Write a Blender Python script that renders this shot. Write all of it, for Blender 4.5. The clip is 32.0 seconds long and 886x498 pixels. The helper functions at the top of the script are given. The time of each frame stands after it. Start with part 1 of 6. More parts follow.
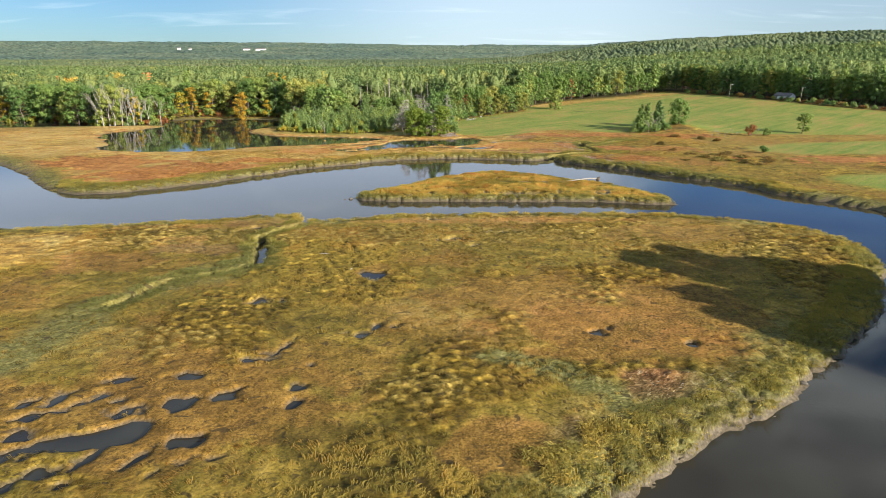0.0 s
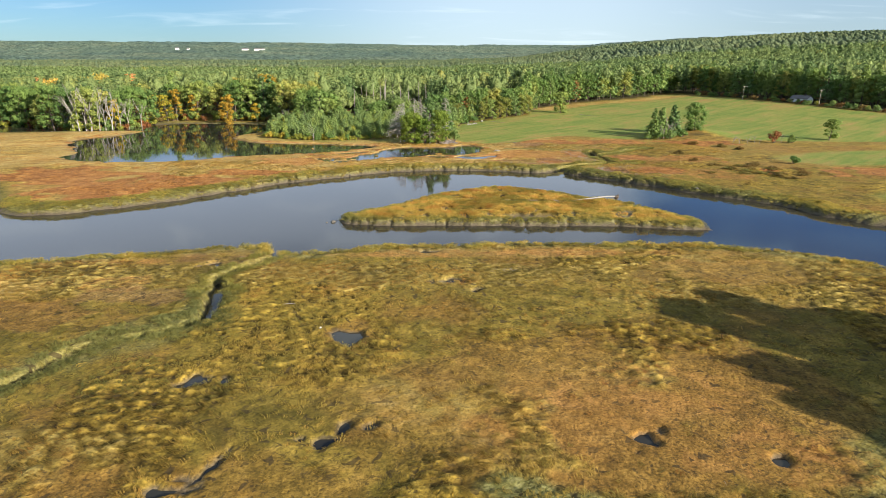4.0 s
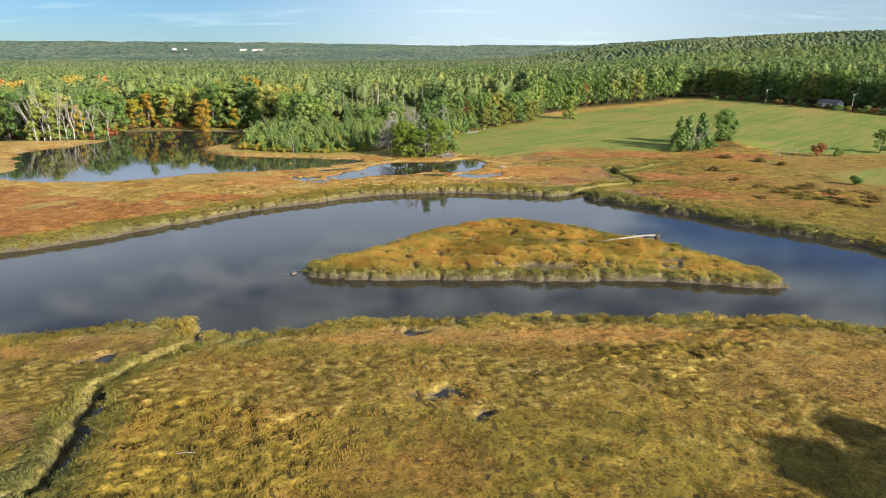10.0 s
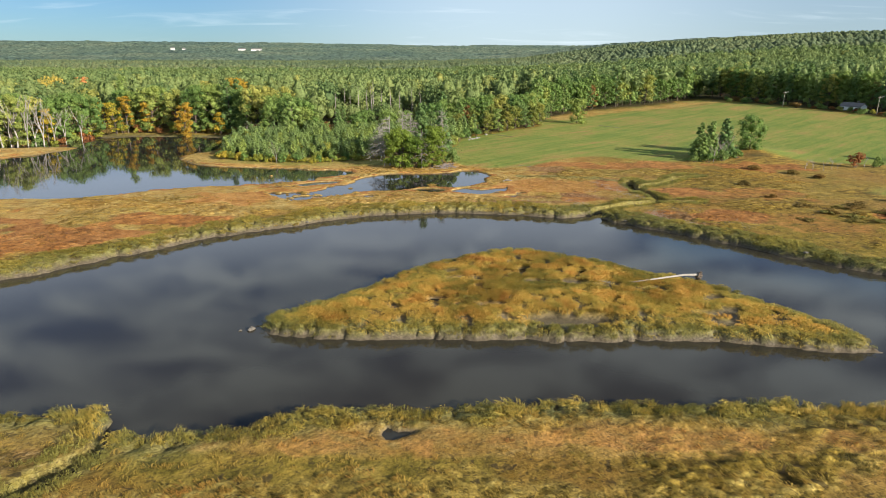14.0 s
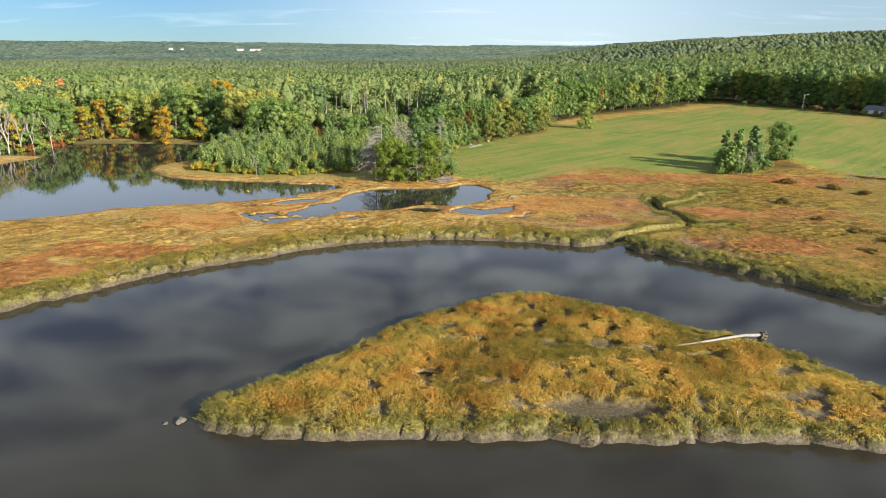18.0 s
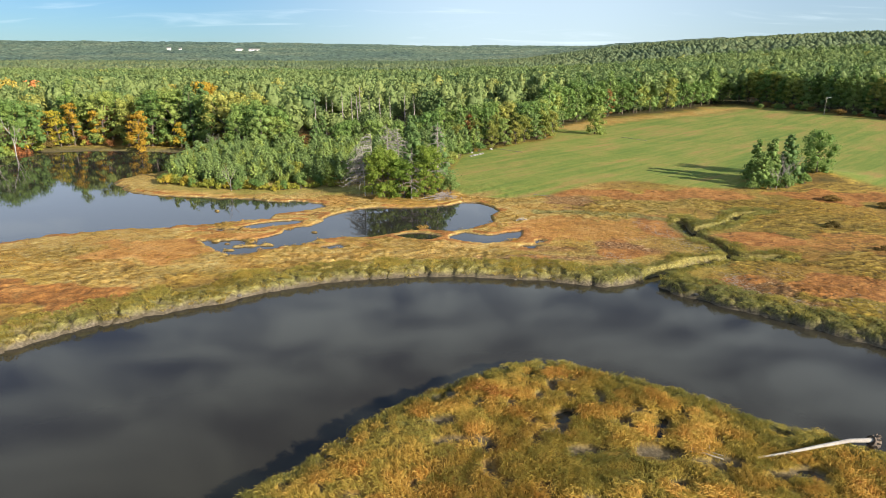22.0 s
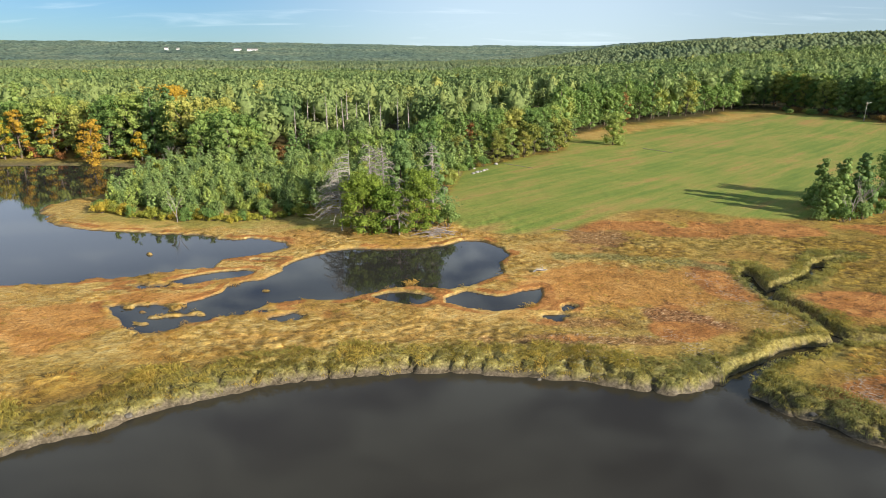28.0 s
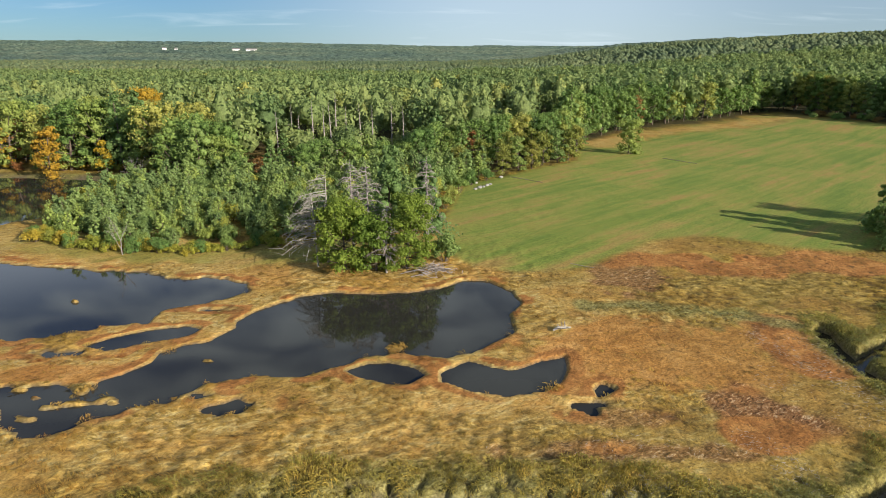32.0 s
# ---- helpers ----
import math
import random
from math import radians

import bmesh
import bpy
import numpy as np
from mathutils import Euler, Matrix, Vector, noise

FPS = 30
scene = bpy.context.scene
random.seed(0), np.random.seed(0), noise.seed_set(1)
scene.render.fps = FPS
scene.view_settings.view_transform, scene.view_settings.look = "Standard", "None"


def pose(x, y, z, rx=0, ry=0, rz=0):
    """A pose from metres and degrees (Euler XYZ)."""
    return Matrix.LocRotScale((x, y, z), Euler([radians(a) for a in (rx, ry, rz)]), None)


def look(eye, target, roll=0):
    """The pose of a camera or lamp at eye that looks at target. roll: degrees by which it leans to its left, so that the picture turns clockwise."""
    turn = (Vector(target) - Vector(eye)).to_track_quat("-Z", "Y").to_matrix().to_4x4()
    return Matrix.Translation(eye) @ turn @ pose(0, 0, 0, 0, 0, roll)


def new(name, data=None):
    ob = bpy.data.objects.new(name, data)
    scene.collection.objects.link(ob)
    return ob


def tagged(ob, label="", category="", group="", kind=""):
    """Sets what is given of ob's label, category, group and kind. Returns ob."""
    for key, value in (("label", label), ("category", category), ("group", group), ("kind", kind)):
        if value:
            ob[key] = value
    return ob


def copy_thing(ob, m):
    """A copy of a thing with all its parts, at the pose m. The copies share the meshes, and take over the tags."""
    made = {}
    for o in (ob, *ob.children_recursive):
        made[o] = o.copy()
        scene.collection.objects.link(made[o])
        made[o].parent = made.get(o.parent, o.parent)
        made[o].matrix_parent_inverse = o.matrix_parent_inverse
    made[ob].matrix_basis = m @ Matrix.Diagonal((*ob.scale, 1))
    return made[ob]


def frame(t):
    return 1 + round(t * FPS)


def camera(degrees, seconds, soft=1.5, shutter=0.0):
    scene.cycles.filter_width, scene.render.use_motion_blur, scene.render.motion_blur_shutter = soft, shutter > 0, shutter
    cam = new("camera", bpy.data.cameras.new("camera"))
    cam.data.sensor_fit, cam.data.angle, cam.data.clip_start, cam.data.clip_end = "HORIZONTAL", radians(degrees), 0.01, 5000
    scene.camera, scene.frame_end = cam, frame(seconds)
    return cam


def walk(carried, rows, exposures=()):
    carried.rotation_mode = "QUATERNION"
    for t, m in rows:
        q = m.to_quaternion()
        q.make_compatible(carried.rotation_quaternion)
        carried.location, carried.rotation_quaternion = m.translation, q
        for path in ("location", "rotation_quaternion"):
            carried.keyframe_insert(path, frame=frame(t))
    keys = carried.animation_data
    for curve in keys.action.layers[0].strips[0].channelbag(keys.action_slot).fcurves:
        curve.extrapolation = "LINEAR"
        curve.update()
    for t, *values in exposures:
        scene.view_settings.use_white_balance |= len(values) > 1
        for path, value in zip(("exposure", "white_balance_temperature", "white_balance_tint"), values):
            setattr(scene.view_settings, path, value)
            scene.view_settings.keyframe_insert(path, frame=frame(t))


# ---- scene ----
cam = camera(72.97, 32.0, soft=0.85)
PATH = [
    (0, (0.00, 0.00, 30.00), (0.00, 95.41, 0.04), -0.027),
    (2, (0.36, 9.56, 30.16), (0.34, 104.97, 0.21), -0.015),
    (4, (0.71, 19.17, 30.31), (0.67, 114.58, 0.37), -0.003),
    (6, (1.05, 28.80, 30.46), (0.99, 124.22, 0.53), 0.009),
    (8, (1.38, 38.43, 30.60), (1.30, 133.85, 0.69), 0.021),
    (10, (1.71, 48.04, 30.74), (1.60, 143.46, 0.84), 0.033),
    (12, (2.03, 57.63, 30.87), (1.89, 153.05, 0.98), 0.045),
    (14, (2.35, 67.19, 31.00), (2.17, 162.62, 1.11), 0.056),
    (16, (2.66, 76.73, 31.12), (2.45, 172.17, 1.25), 0.068),
    (18, (2.96, 86.26, 31.24), (2.71, 181.70, 1.37), 0.080),
    (20, (3.25, 95.80, 31.35), (2.97, 191.24, 1.49), 0.092),
    (22, (3.53, 105.38, 31.45), (3.22, 200.82, 1.61), 0.104),
    (24, (3.81, 115.01, 31.56), (3.45, 210.45, 1.72), 0.116),
    (26, (4.08, 124.74, 31.65), (3.68, 220.18, 1.82), 0.128),
    (28, (4.35, 134.60, 31.74), (3.90, 230.05, 1.92), 0.140),
    (30, (4.60, 144.66, 31.83), (4.11, 240.11, 2.01), 0.151),
    (32, (4.85, 154.96, 31.91), (4.31, 250.41, 2.10), 0.163),
]
EXPOSURES = [(0.0, 1.22), (10.0, 1.18), (13.0, 1.04), (14.5, 1.08), (17.0, 1.22), (24.0, 1.23), (28.0, 1.15), (30.0, 1.05), (32.0, 0.88)]
walk(cam, [(t, look(eye, target, roll)) for t, eye, target, roll in PATH], EXPOSURES)

# ---- sky, sun, exposure ----
SUN_ELEVATION = radians(20.0)
SUN_TOWARDS = Vector((0.81, -0.58, 0.0)).normalized()      # low sun, behind the camera and to its right
scene.view_settings.exposure = 1.25


def node(tree, kind, at=(0, 0), **values):
    n = tree.nodes.new(kind)
    n.location = at
    for key, value in values.items():
        n.inputs[key].default_value = value
    return n


def make_world():
    world = bpy.data.worlds.new("sky")
    scene.world = world
    world.use_nodes = True
    tree = world.node_tree
    tree.nodes.clear()
    sky = node(tree, "ShaderNodeTexSky")
    sky.sky_type, sky.sun_disc = "NISHITA", False
    sky.sun_elevation = SUN_ELEVATION
    sky.sun_rotation = math.atan2(SUN_TOWARDS.x, SUN_TOWARDS.y)
    sky.air_density, sky.dust_density, sky.ozone_density = 1.0, 0.2, 2.5
    # thin clouds on a flat layer overhead: direction divided by its height
    co = node(tree, "ShaderNodeTexCoord")
    sep = node(tree, "ShaderNodeSeparateXYZ")
    tree.links.new(co.outputs["Generated"], sep.inputs[0])
    up = node(tree, "ShaderNodeMath"); up.operation = "MAXIMUM"; up.inputs[1].default_value = 0.0
    tree.links.new(sep.outputs["Z"], up.inputs[0])
    lift = node(tree, "ShaderNodeMath"); lift.operation = "ADD"; lift.inputs[1].default_value = 0.16
    tree.links.new(up.outputs[0], lift.inputs[0])
    dx = node(tree, "ShaderNodeMath"); dx.operation = "DIVIDE"
    dy = node(tree, "ShaderNodeMath"); dy.operation = "DIVIDE"
    tree.links.new(sep.outputs["X"], dx.inputs[0]); tree.links.new(lift.outputs[0], dx.inputs[1])
    tree.links.new(sep.outputs["Y"], dy.inputs[0]); tree.links.new(lift.outputs[0], dy.inputs[1])
    flat = node(tree, "ShaderNodeCombineXYZ")
    tree.links.new(dx.outputs[0], flat.inputs[0]); tree.links.new(dy.outputs[0], flat.inputs[1])
    wide = node(tree, "ShaderNodeTexNoise", Scale=5.2, Detail=6.0, Roughness=0.5, Distortion=0.5)
    streak_map = node(tree, "ShaderNodeMapping"); streak_map.inputs["Scale"].default_value = (0.7, 1.2, 1.0)
    tree.links.new(flat.outputs[0], streak_map.inputs[0])
    tree.links.new(streak_map.outputs[0], wide.inputs["Vector"])
    veil = node(tree, "ShaderNodeMapRange"); veil.inputs["From Min"].default_value = 0.35; veil.inputs["From Max"].default_value = 0.61
    tree.links.new(wide.outputs["Fac"], veil.inputs["Value"])
    # the veil thins towards the horizon
    thick = node(tree, "ShaderNodeMapRange"); thick.inputs["From Min"].default_value, thick.inputs["From Max"].default_value = 0.10, 0.20
    thick.inputs["To Min"].default_value, thick.inputs["To Max"].default_value = 0.05, 0.95
    tree.links.new(up.outputs[0], thick.inputs["Value"])
    amount = node(tree, "ShaderNodeMath"); amount.operation = "MULTIPLY"
    tree.links.new(veil.outputs[0], amount.inputs[0]); tree.links.new(thick.outputs[0], amount.inputs[1])
    def shelf(source, low, high, first, last):
        n = node(tree, "ShaderNodeMapRange"); n.interpolation_type = "SMOOTHSTEP"
        for key, value in (("From Min", low), ("From Max", high), ("To Min", first), ("To Max", last)):
            n.inputs[key].default_value = value
        tree.links.new(source, n.inputs["Value"])
        return n.outputs[0]

    def sums(op, a, b):
        n = node(tree, "ShaderNodeMath"); n.operation = op
        for slot, value in ((0, a), (1, b)):
            if isinstance(value, float):
                n.inputs[slot].default_value = value
            else:
                tree.links.new(value, n.inputs[slot])
        return n.outputs[0]

    # a grey bank low ahead and to the left, clear blue low on the right, pale haze and wisps near the horizon
    side, high = sep.outputs["X"], up.outputs[0]
    bank = sums("MULTIPLY", sums("MULTIPLY", shelf(high, 0.11, 0.17, 0.0, 0.8), shelf(high, 0.26, 0.36, 1.0, 0.0)), shelf(side, 0.24, 0.36, 1.0, 0.0))
    clear = sums("MULTIPLY", shelf(side, 0.26, 0.40, 0.0, 0.9), shelf(high, 0.24, 0.33, 1.0, 0.0))
    wisp = node(tree, "ShaderNodeTexNoise", Scale=1.5, Detail=5.0, Roughness=0.55, Distortion=0.9)
    wisp_map = node(tree, "ShaderNodeMapping"); wisp_map.inputs["Scale"].default_value = (0.55, 1.5, 1.0)
    tree.links.new(flat.outputs[0], wisp_map.inputs[0]); tree.links.new(wisp_map.outputs[0], wisp.inputs["Vector"])
    haze = sums("MULTIPLY", sums("ADD", sums("SUBTRACT", shelf(side, -0.42, 0.10, 0.04, 0.52), shelf(side, 0.20, 0.55, 0.0, 0.22)), shelf(wisp.outputs["Fac"], 0.54, 0.78, 0.0, 0.26)), shelf(high, 0.10, 0.13, 1.0, 0.0))
    veiled = sums("MULTIPLY", sums("MAXIMUM", amount.outputs[0], bank), sums("SUBTRACT", 1.0, clear))
    veiled = sums("MAXIMUM", veiled, haze)
    glow = node(tree, "ShaderNodeVectorMath"); glow.operation = "SCALE"
    glow.inputs[0].default_value = CLOUD[:3]
    tree.links.new(sums("MULTIPLY", shelf(high, 0.11, 0.22, 1.65, 1.5), shelf(high, 0.36, 0.66, 1.0, 0.5)), glow.inputs["Scale"])
    mix = node(tree, "ShaderNodeMix"); mix.data_type = "RGBA"
    tree.links.new(glow.outputs[0], mix.inputs["B"])
    tree.links.new(veiled, mix.inputs["Factor"])
    tint = node(tree, "ShaderNodeMix"); tint.data_type, tint.blend_type = "RGBA", "MULTIPLY"
    tint.inputs["Factor"].default_value = 1.0
    tint.inputs["B"].default_value = (0.43, 0.64, 0.92, 1.0)
    tree.links.new(sky.outputs[0], tint.inputs["A"])
    tree.links.new(tint.outputs["Result"], mix.inputs["A"])
    colour = mix.outputs["Result"]
    for amount, shade in ((sums("MULTIPLY", clear, shelf(high, 0.10, 0.16, 0.0, 1.0)), (0.66, 1.15, 1.50, 1.0)), (bank, (1.0, 1.02, 1.15, 1.0))):
        deep = node(tree, "ShaderNodeMix"); deep.data_type, deep.blend_type = "RGBA", "MULTIPLY"
        deep.inputs["B"].default_value = shade
        tree.links.new(amount, deep.inputs["Factor"]); tree.links.new(colour, deep.inputs["A"])
        colour = deep.outputs["Result"]
    back = node(tree, "ShaderNodeBackground", Strength=SKY_STRENGTH)
    tree.links.new(colour, back.inputs["Color"])
    out = node(tree, "ShaderNodeOutputWorld")
    tree.links.new(back.outputs[0], out.inputs[0])


SKY_STRENGTH = 0.052
CLOUD = (5.3, 6.15, 6.7, 1.0)
make_world()
sun_data = bpy.data.lights.new("sun", "SUN")
sun_data.energy, sun_data.angle, sun_data.color = 5.0, radians(0.53), (1.0, 0.89, 0.74)
sun = new("sun", sun_data)
sun.matrix_world = look((0, 0, 300), Vector((0, 0, 300)) - (SUN_TOWARDS * math.cos(SUN_ELEVATION) + Vector((0, 0, math.sin(SUN_ELEVATION)))))

# ---- materials ----
def material(name):
    m = bpy.data.materials.new(name)
    m.use_nodes = True
    tree = m.node_tree
    return m, tree, tree.nodes["Principled BSDF"]


def ramp(tree, source, stops):
    r = tree.nodes.new("ShaderNodeValToRGB")
    el = r.color_ramp.elements
    while len(el) < len(stops):
        el.new(0.5)
    for e, (at, c) in zip(el, stops):
        e.position, e.color = at, (*c, 1.0)
    tree.links.new(source, r.inputs["Fac"])
    return r.outputs["Color"]


def noise_at(tree, vector, scale, detail=3.0, rough=0.6, stretch=None, turn=0.0, distortion=0.0):
    if stretch or turn:
        mp = tree.nodes.new("ShaderNodeMapping")
        mp.vector_type = "TEXTURE"
        mp.inputs["Scale"].default_value = tuple(1.0 / v for v in (stretch or (1, 1, 1)))
        mp.inputs["Rotation"].default_value = (0, 0, turn)
        tree.links.new(vector, mp.inputs["Vector"])
        vector = mp.outputs[0]
    n = node(tree, "ShaderNodeTexNoise", Scale=scale, Detail=detail, Roughness=rough, Distortion=distortion)
    tree.links.new(vector, n.inputs["Vector"])
    return n.outputs["Fac"]


def blend(tree, fac, a, b, how="MIX"):
    m = tree.nodes.new("ShaderNodeMix")
    m.data_type, m.blend_type = "RGBA", how
    for value, key in ((fac, "Factor"), (a, "A"), (b, "B")):
        if isinstance(value, (int, float)):
            m.inputs[key].default_value = value
        elif isinstance(value, tuple):
            m.inputs[key].default_value = (*value, 1.0)
        else:
            tree.links.new(value, m.inputs[key])
    return m.outputs["Result"]


def calc(tree, op, a, b=None, clamp=False):
    m = tree.nodes.new("ShaderNodeMath")
    m.operation, m.use_clamp = op, clamp
    for value, slot in ((a, 0), (b, 1)):
        if value is None:
            continue
        if isinstance(value, (int, float)):
            m.inputs[slot].default_value = value
        else:
            tree.links.new(value, m.inputs[slot])
    return m.outputs[0]


def bump(tree, bsdf, height, strength, distance):
    b = node(tree, "ShaderNodeBump", Strength=strength, Distance=distance)
    tree.links.new(height, b.inputs["Height"])
    tree.links.new(b.outputs[0], bsdf.inputs["Normal"])


def span(tree, value, low, high):
    """0 below low, 1 above high."""
    n = tree.nodes.new("ShaderNodeMapRange")
    n.interpolation_type = "SMOOTHSTEP"
    n.inputs["From Min"].default_value, n.inputs["From Max"].default_value = low, high
    tree.links.new(value, n.inputs["Value"])
    return n.outputs[0]


def cover_colour(tree, pos):
    """The colour of the marsh's plants, with light and shade of tufts painted in, from the cover weights on the ground
    and noise at three sizes.
    """
    c1 = tree.nodes.new("ShaderNodeVertexColor"); c1.layer_name = "cover"
    c2 = tree.nodes.new("ShaderNodeVertexColor"); c2.layer_name = "cover_more"
    s1 = tree.nodes.new("ShaderNodeSeparateColor"); tree.links.new(c1.outputs["Color"], s1.inputs[0])
    s2 = tree.nodes.new("ShaderNodeSeparateColor"); tree.links.new(c2.outputs["Color"], s2.inputs[0])
    red, rank, mud = s1.outputs[0], s1.outputs[1], s1.outputs[2]
    field, wood, gold = s2.outputs[0], s2.outputs[1], s2.outputs[2]
    broad = noise_at(tree, pos, 0.055, 4, 0.6)
    mid = noise_at(tree, pos, 0.33, 5, 0.62, distortion=0.8)
    fine = noise_at(tree, pos, 3.6, 4, 0.72)
    swirl = noise_at(tree, pos, 0.8, 4, 0.6, stretch=(0.55, 1.5, 1.0), turn=0.35, distortion=1.6)
    olive = ramp(tree, mid, [(0.30, (0.138, 0.112, 0.018)), (0.45, (0.215, 0.165, 0.028)), (0.58, (0.300, 0.218, 0.041)), (0.74, (0.370, 0.270, 0.068))])
    rusty = ramp(tree, swirl, [(0.28, (0.170, 0.104, 0.022)), (0.50, (0.265, 0.160, 0.034)), (0.72, (0.360, 0.225, 0.055))])
    base = blend(tree, span(tree, broad, 0.47, 0.60), olive, rusty)
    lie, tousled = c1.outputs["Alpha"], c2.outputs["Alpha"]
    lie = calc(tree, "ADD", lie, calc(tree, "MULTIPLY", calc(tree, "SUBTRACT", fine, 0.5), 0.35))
    # hay dark in its hollows, bright on crests: shading painted by the sod's height
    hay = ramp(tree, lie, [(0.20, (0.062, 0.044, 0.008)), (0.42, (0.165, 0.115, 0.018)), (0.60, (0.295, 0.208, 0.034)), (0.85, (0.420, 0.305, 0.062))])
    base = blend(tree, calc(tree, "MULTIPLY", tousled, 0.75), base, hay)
    goldc = ramp(tree, swirl, [(0.28, (0.327, 0.199, 0.054)), (0.50, (0.492, 0.337, 0.110)), (0.72, (0.610, 0.500, 0.235))])
    amber = ramp(tree, mid, [(0.30, (0.253, 0.131, 0.038)), (0.52, (0.442, 0.247, 0.067)), (0.74, (0.555, 0.363, 0.122))])
    goldc = blend(tree, calc(tree, "MULTIPLY", span(tree, noise_at(tree, pos, 0.09, 5, 0.65, distortion=0.8), 0.46, 0.60), 0.85), goldc, amber)
    zc = tree.nodes.new("ShaderNodeVertexColor"); zc.layer_name = "zones"
    zs = tree.nodes.new("ShaderNodeSeparateColor"); tree.links.new(zc.outputs["Color"], zs.inputs[0])
    flat, pale, dark, wine = zs.outputs[0], zs.outputs[1], zs.outputs[2], zc.outputs["Alpha"]
    # dry straw takes the same painted shade in its hollows
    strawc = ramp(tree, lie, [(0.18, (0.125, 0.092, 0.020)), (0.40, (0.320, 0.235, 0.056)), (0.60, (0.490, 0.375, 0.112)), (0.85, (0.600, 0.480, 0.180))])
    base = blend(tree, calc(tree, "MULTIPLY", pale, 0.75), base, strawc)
    base = blend(tree, gold, base, goldc)
    russetc = ramp(tree, calc(tree, "ADD", calc(tree, "MULTIPLY", mid, 0.6), calc(tree, "MULTIPLY", fine, 0.4)), [(0.34, (0.140, 0.078, 0.019)), (0.50, (0.262, 0.148, 0.034)), (0.64, (0.355, 0.212, 0.056))])
    russetc = blend(tree, gold, russetc, ramp(tree, mid, [(0.30, (0.270, 0.120, 0.030)), (0.50, (0.410, 0.196, 0.052)), (0.70, (0.510, 0.280, 0.095))]))
    base = blend(tree, calc(tree, "MULTIPLY", flat, 0.85), base, russetc)
    base = blend(tree, calc(tree, "MULTIPLY", dark, 0.8), base, ramp(tree, mid, [(0.30, (0.052, 0.046, 0.010)), (0.55, (0.125, 0.098, 0.019)), (0.75, (0.250, 0.195, 0.036))]))
    strand = noise_at(tree, pos, 1.7, 4, 0.65, stretch=(0.6, 1.5, 1.0), turn=0.6, distortion=1.2)
    base = blend(tree, calc(tree, "MULTIPLY", wine, 0.9), base, ramp(tree, strand, [(0.34, (0.055, 0.026, 0.014)), (0.50, (0.215, 0.098, 0.042)), (0.60, (0.330, 0.190, 0.095)), (0.68, (0.520, 0.400, 0.270))]))
    brick = ramp(tree, mid, [(0.28, (0.178, 0.074, 0.021)), (0.52, (0.345, 0.156, 0.047)), (0.75, (0.476, 0.258, 0.085))])
    edge = calc(tree, "ADD", red, calc(tree, "MULTIPLY", calc(tree, "SUBTRACT", mid, 0.5), 0.7))
    base = blend(tree, calc(tree, "MULTIPLY", span(tree, edge, 0.35, 0.75), span(tree, red, 0.0, 0.25)), base, brick)
    # brightness follows the hay's height, painting shade low and light on the crests
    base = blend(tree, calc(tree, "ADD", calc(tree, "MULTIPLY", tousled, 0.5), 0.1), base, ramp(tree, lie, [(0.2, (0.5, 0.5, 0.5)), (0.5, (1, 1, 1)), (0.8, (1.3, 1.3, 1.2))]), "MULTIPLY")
    # tufts about a metre across: lit crowns and shade between painted into the colour
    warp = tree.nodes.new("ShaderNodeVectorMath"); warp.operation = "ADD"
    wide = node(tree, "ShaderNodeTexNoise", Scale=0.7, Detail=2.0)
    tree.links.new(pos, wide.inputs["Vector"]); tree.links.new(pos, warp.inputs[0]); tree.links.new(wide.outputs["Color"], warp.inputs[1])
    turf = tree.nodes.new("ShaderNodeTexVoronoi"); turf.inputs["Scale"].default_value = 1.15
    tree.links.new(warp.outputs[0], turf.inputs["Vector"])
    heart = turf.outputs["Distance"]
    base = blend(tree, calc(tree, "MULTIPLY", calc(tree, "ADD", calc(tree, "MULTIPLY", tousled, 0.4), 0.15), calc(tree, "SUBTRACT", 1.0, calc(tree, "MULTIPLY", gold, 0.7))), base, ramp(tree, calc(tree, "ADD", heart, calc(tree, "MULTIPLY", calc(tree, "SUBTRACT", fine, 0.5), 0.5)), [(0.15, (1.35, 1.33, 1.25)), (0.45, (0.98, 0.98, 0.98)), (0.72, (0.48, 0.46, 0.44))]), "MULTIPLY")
    lush = ramp(tree, strand, [(0.32, (0.050, 0.060, 0.015)), (0.50, (0.170, 0.180, 0.062)), (0.66, (0.310, 0.310, 0.130))])
    base = blend(tree, rank, base, lush)
    base = blend(tree, calc(tree, "SUBTRACT", 1.0, calc(tree, "MAXIMUM", gold, red), clamp=True), base, ramp(tree, mid, [(0.30, (0.66, 0.67, 0.70)), (0.50, (0.82, 0.82, 0.82)), (0.70, (0.98, 0.97, 0.92))]), "MULTIPLY")
    swathe = noise_at(tree, pos, 0.34, 3, 0.6, stretch=(0.06, 1.3, 1), turn=0.72)
    sward = calc(tree, "ADD", calc(tree, "MULTIPLY", noise_at(tree, pos, 0.12, 5, 0.7, stretch=(0.3, 1.6, 1), turn=0.75), 0.5), calc(tree, "MULTIPLY", noise_at(tree, pos, 0.035, 5, 0.66, distortion=0.6), 0.5))
    sward = calc(tree, "ADD", sward, calc(tree, "MULTIPLY", calc(tree, "SUBTRACT", swathe, 0.5), 0.42))
    mown = ramp(tree, sward, [(0.30, (0.098, 0.156, 0.030)), (0.44, (0.150, 0.197, 0.039)), (0.53, (0.202, 0.214, 0.050)), (0.61, (0.262, 0.205, 0.062)), (0.72, (0.290, 0.172, 0.062))])
    base = blend(tree, field, base, mown)
    litter = ramp(tree, mid, [(0.3, (0.03, 0.03, 0.012)), (0.7, (0.075, 0.062, 0.025))])
    base = blend(tree, wood, base, litter)
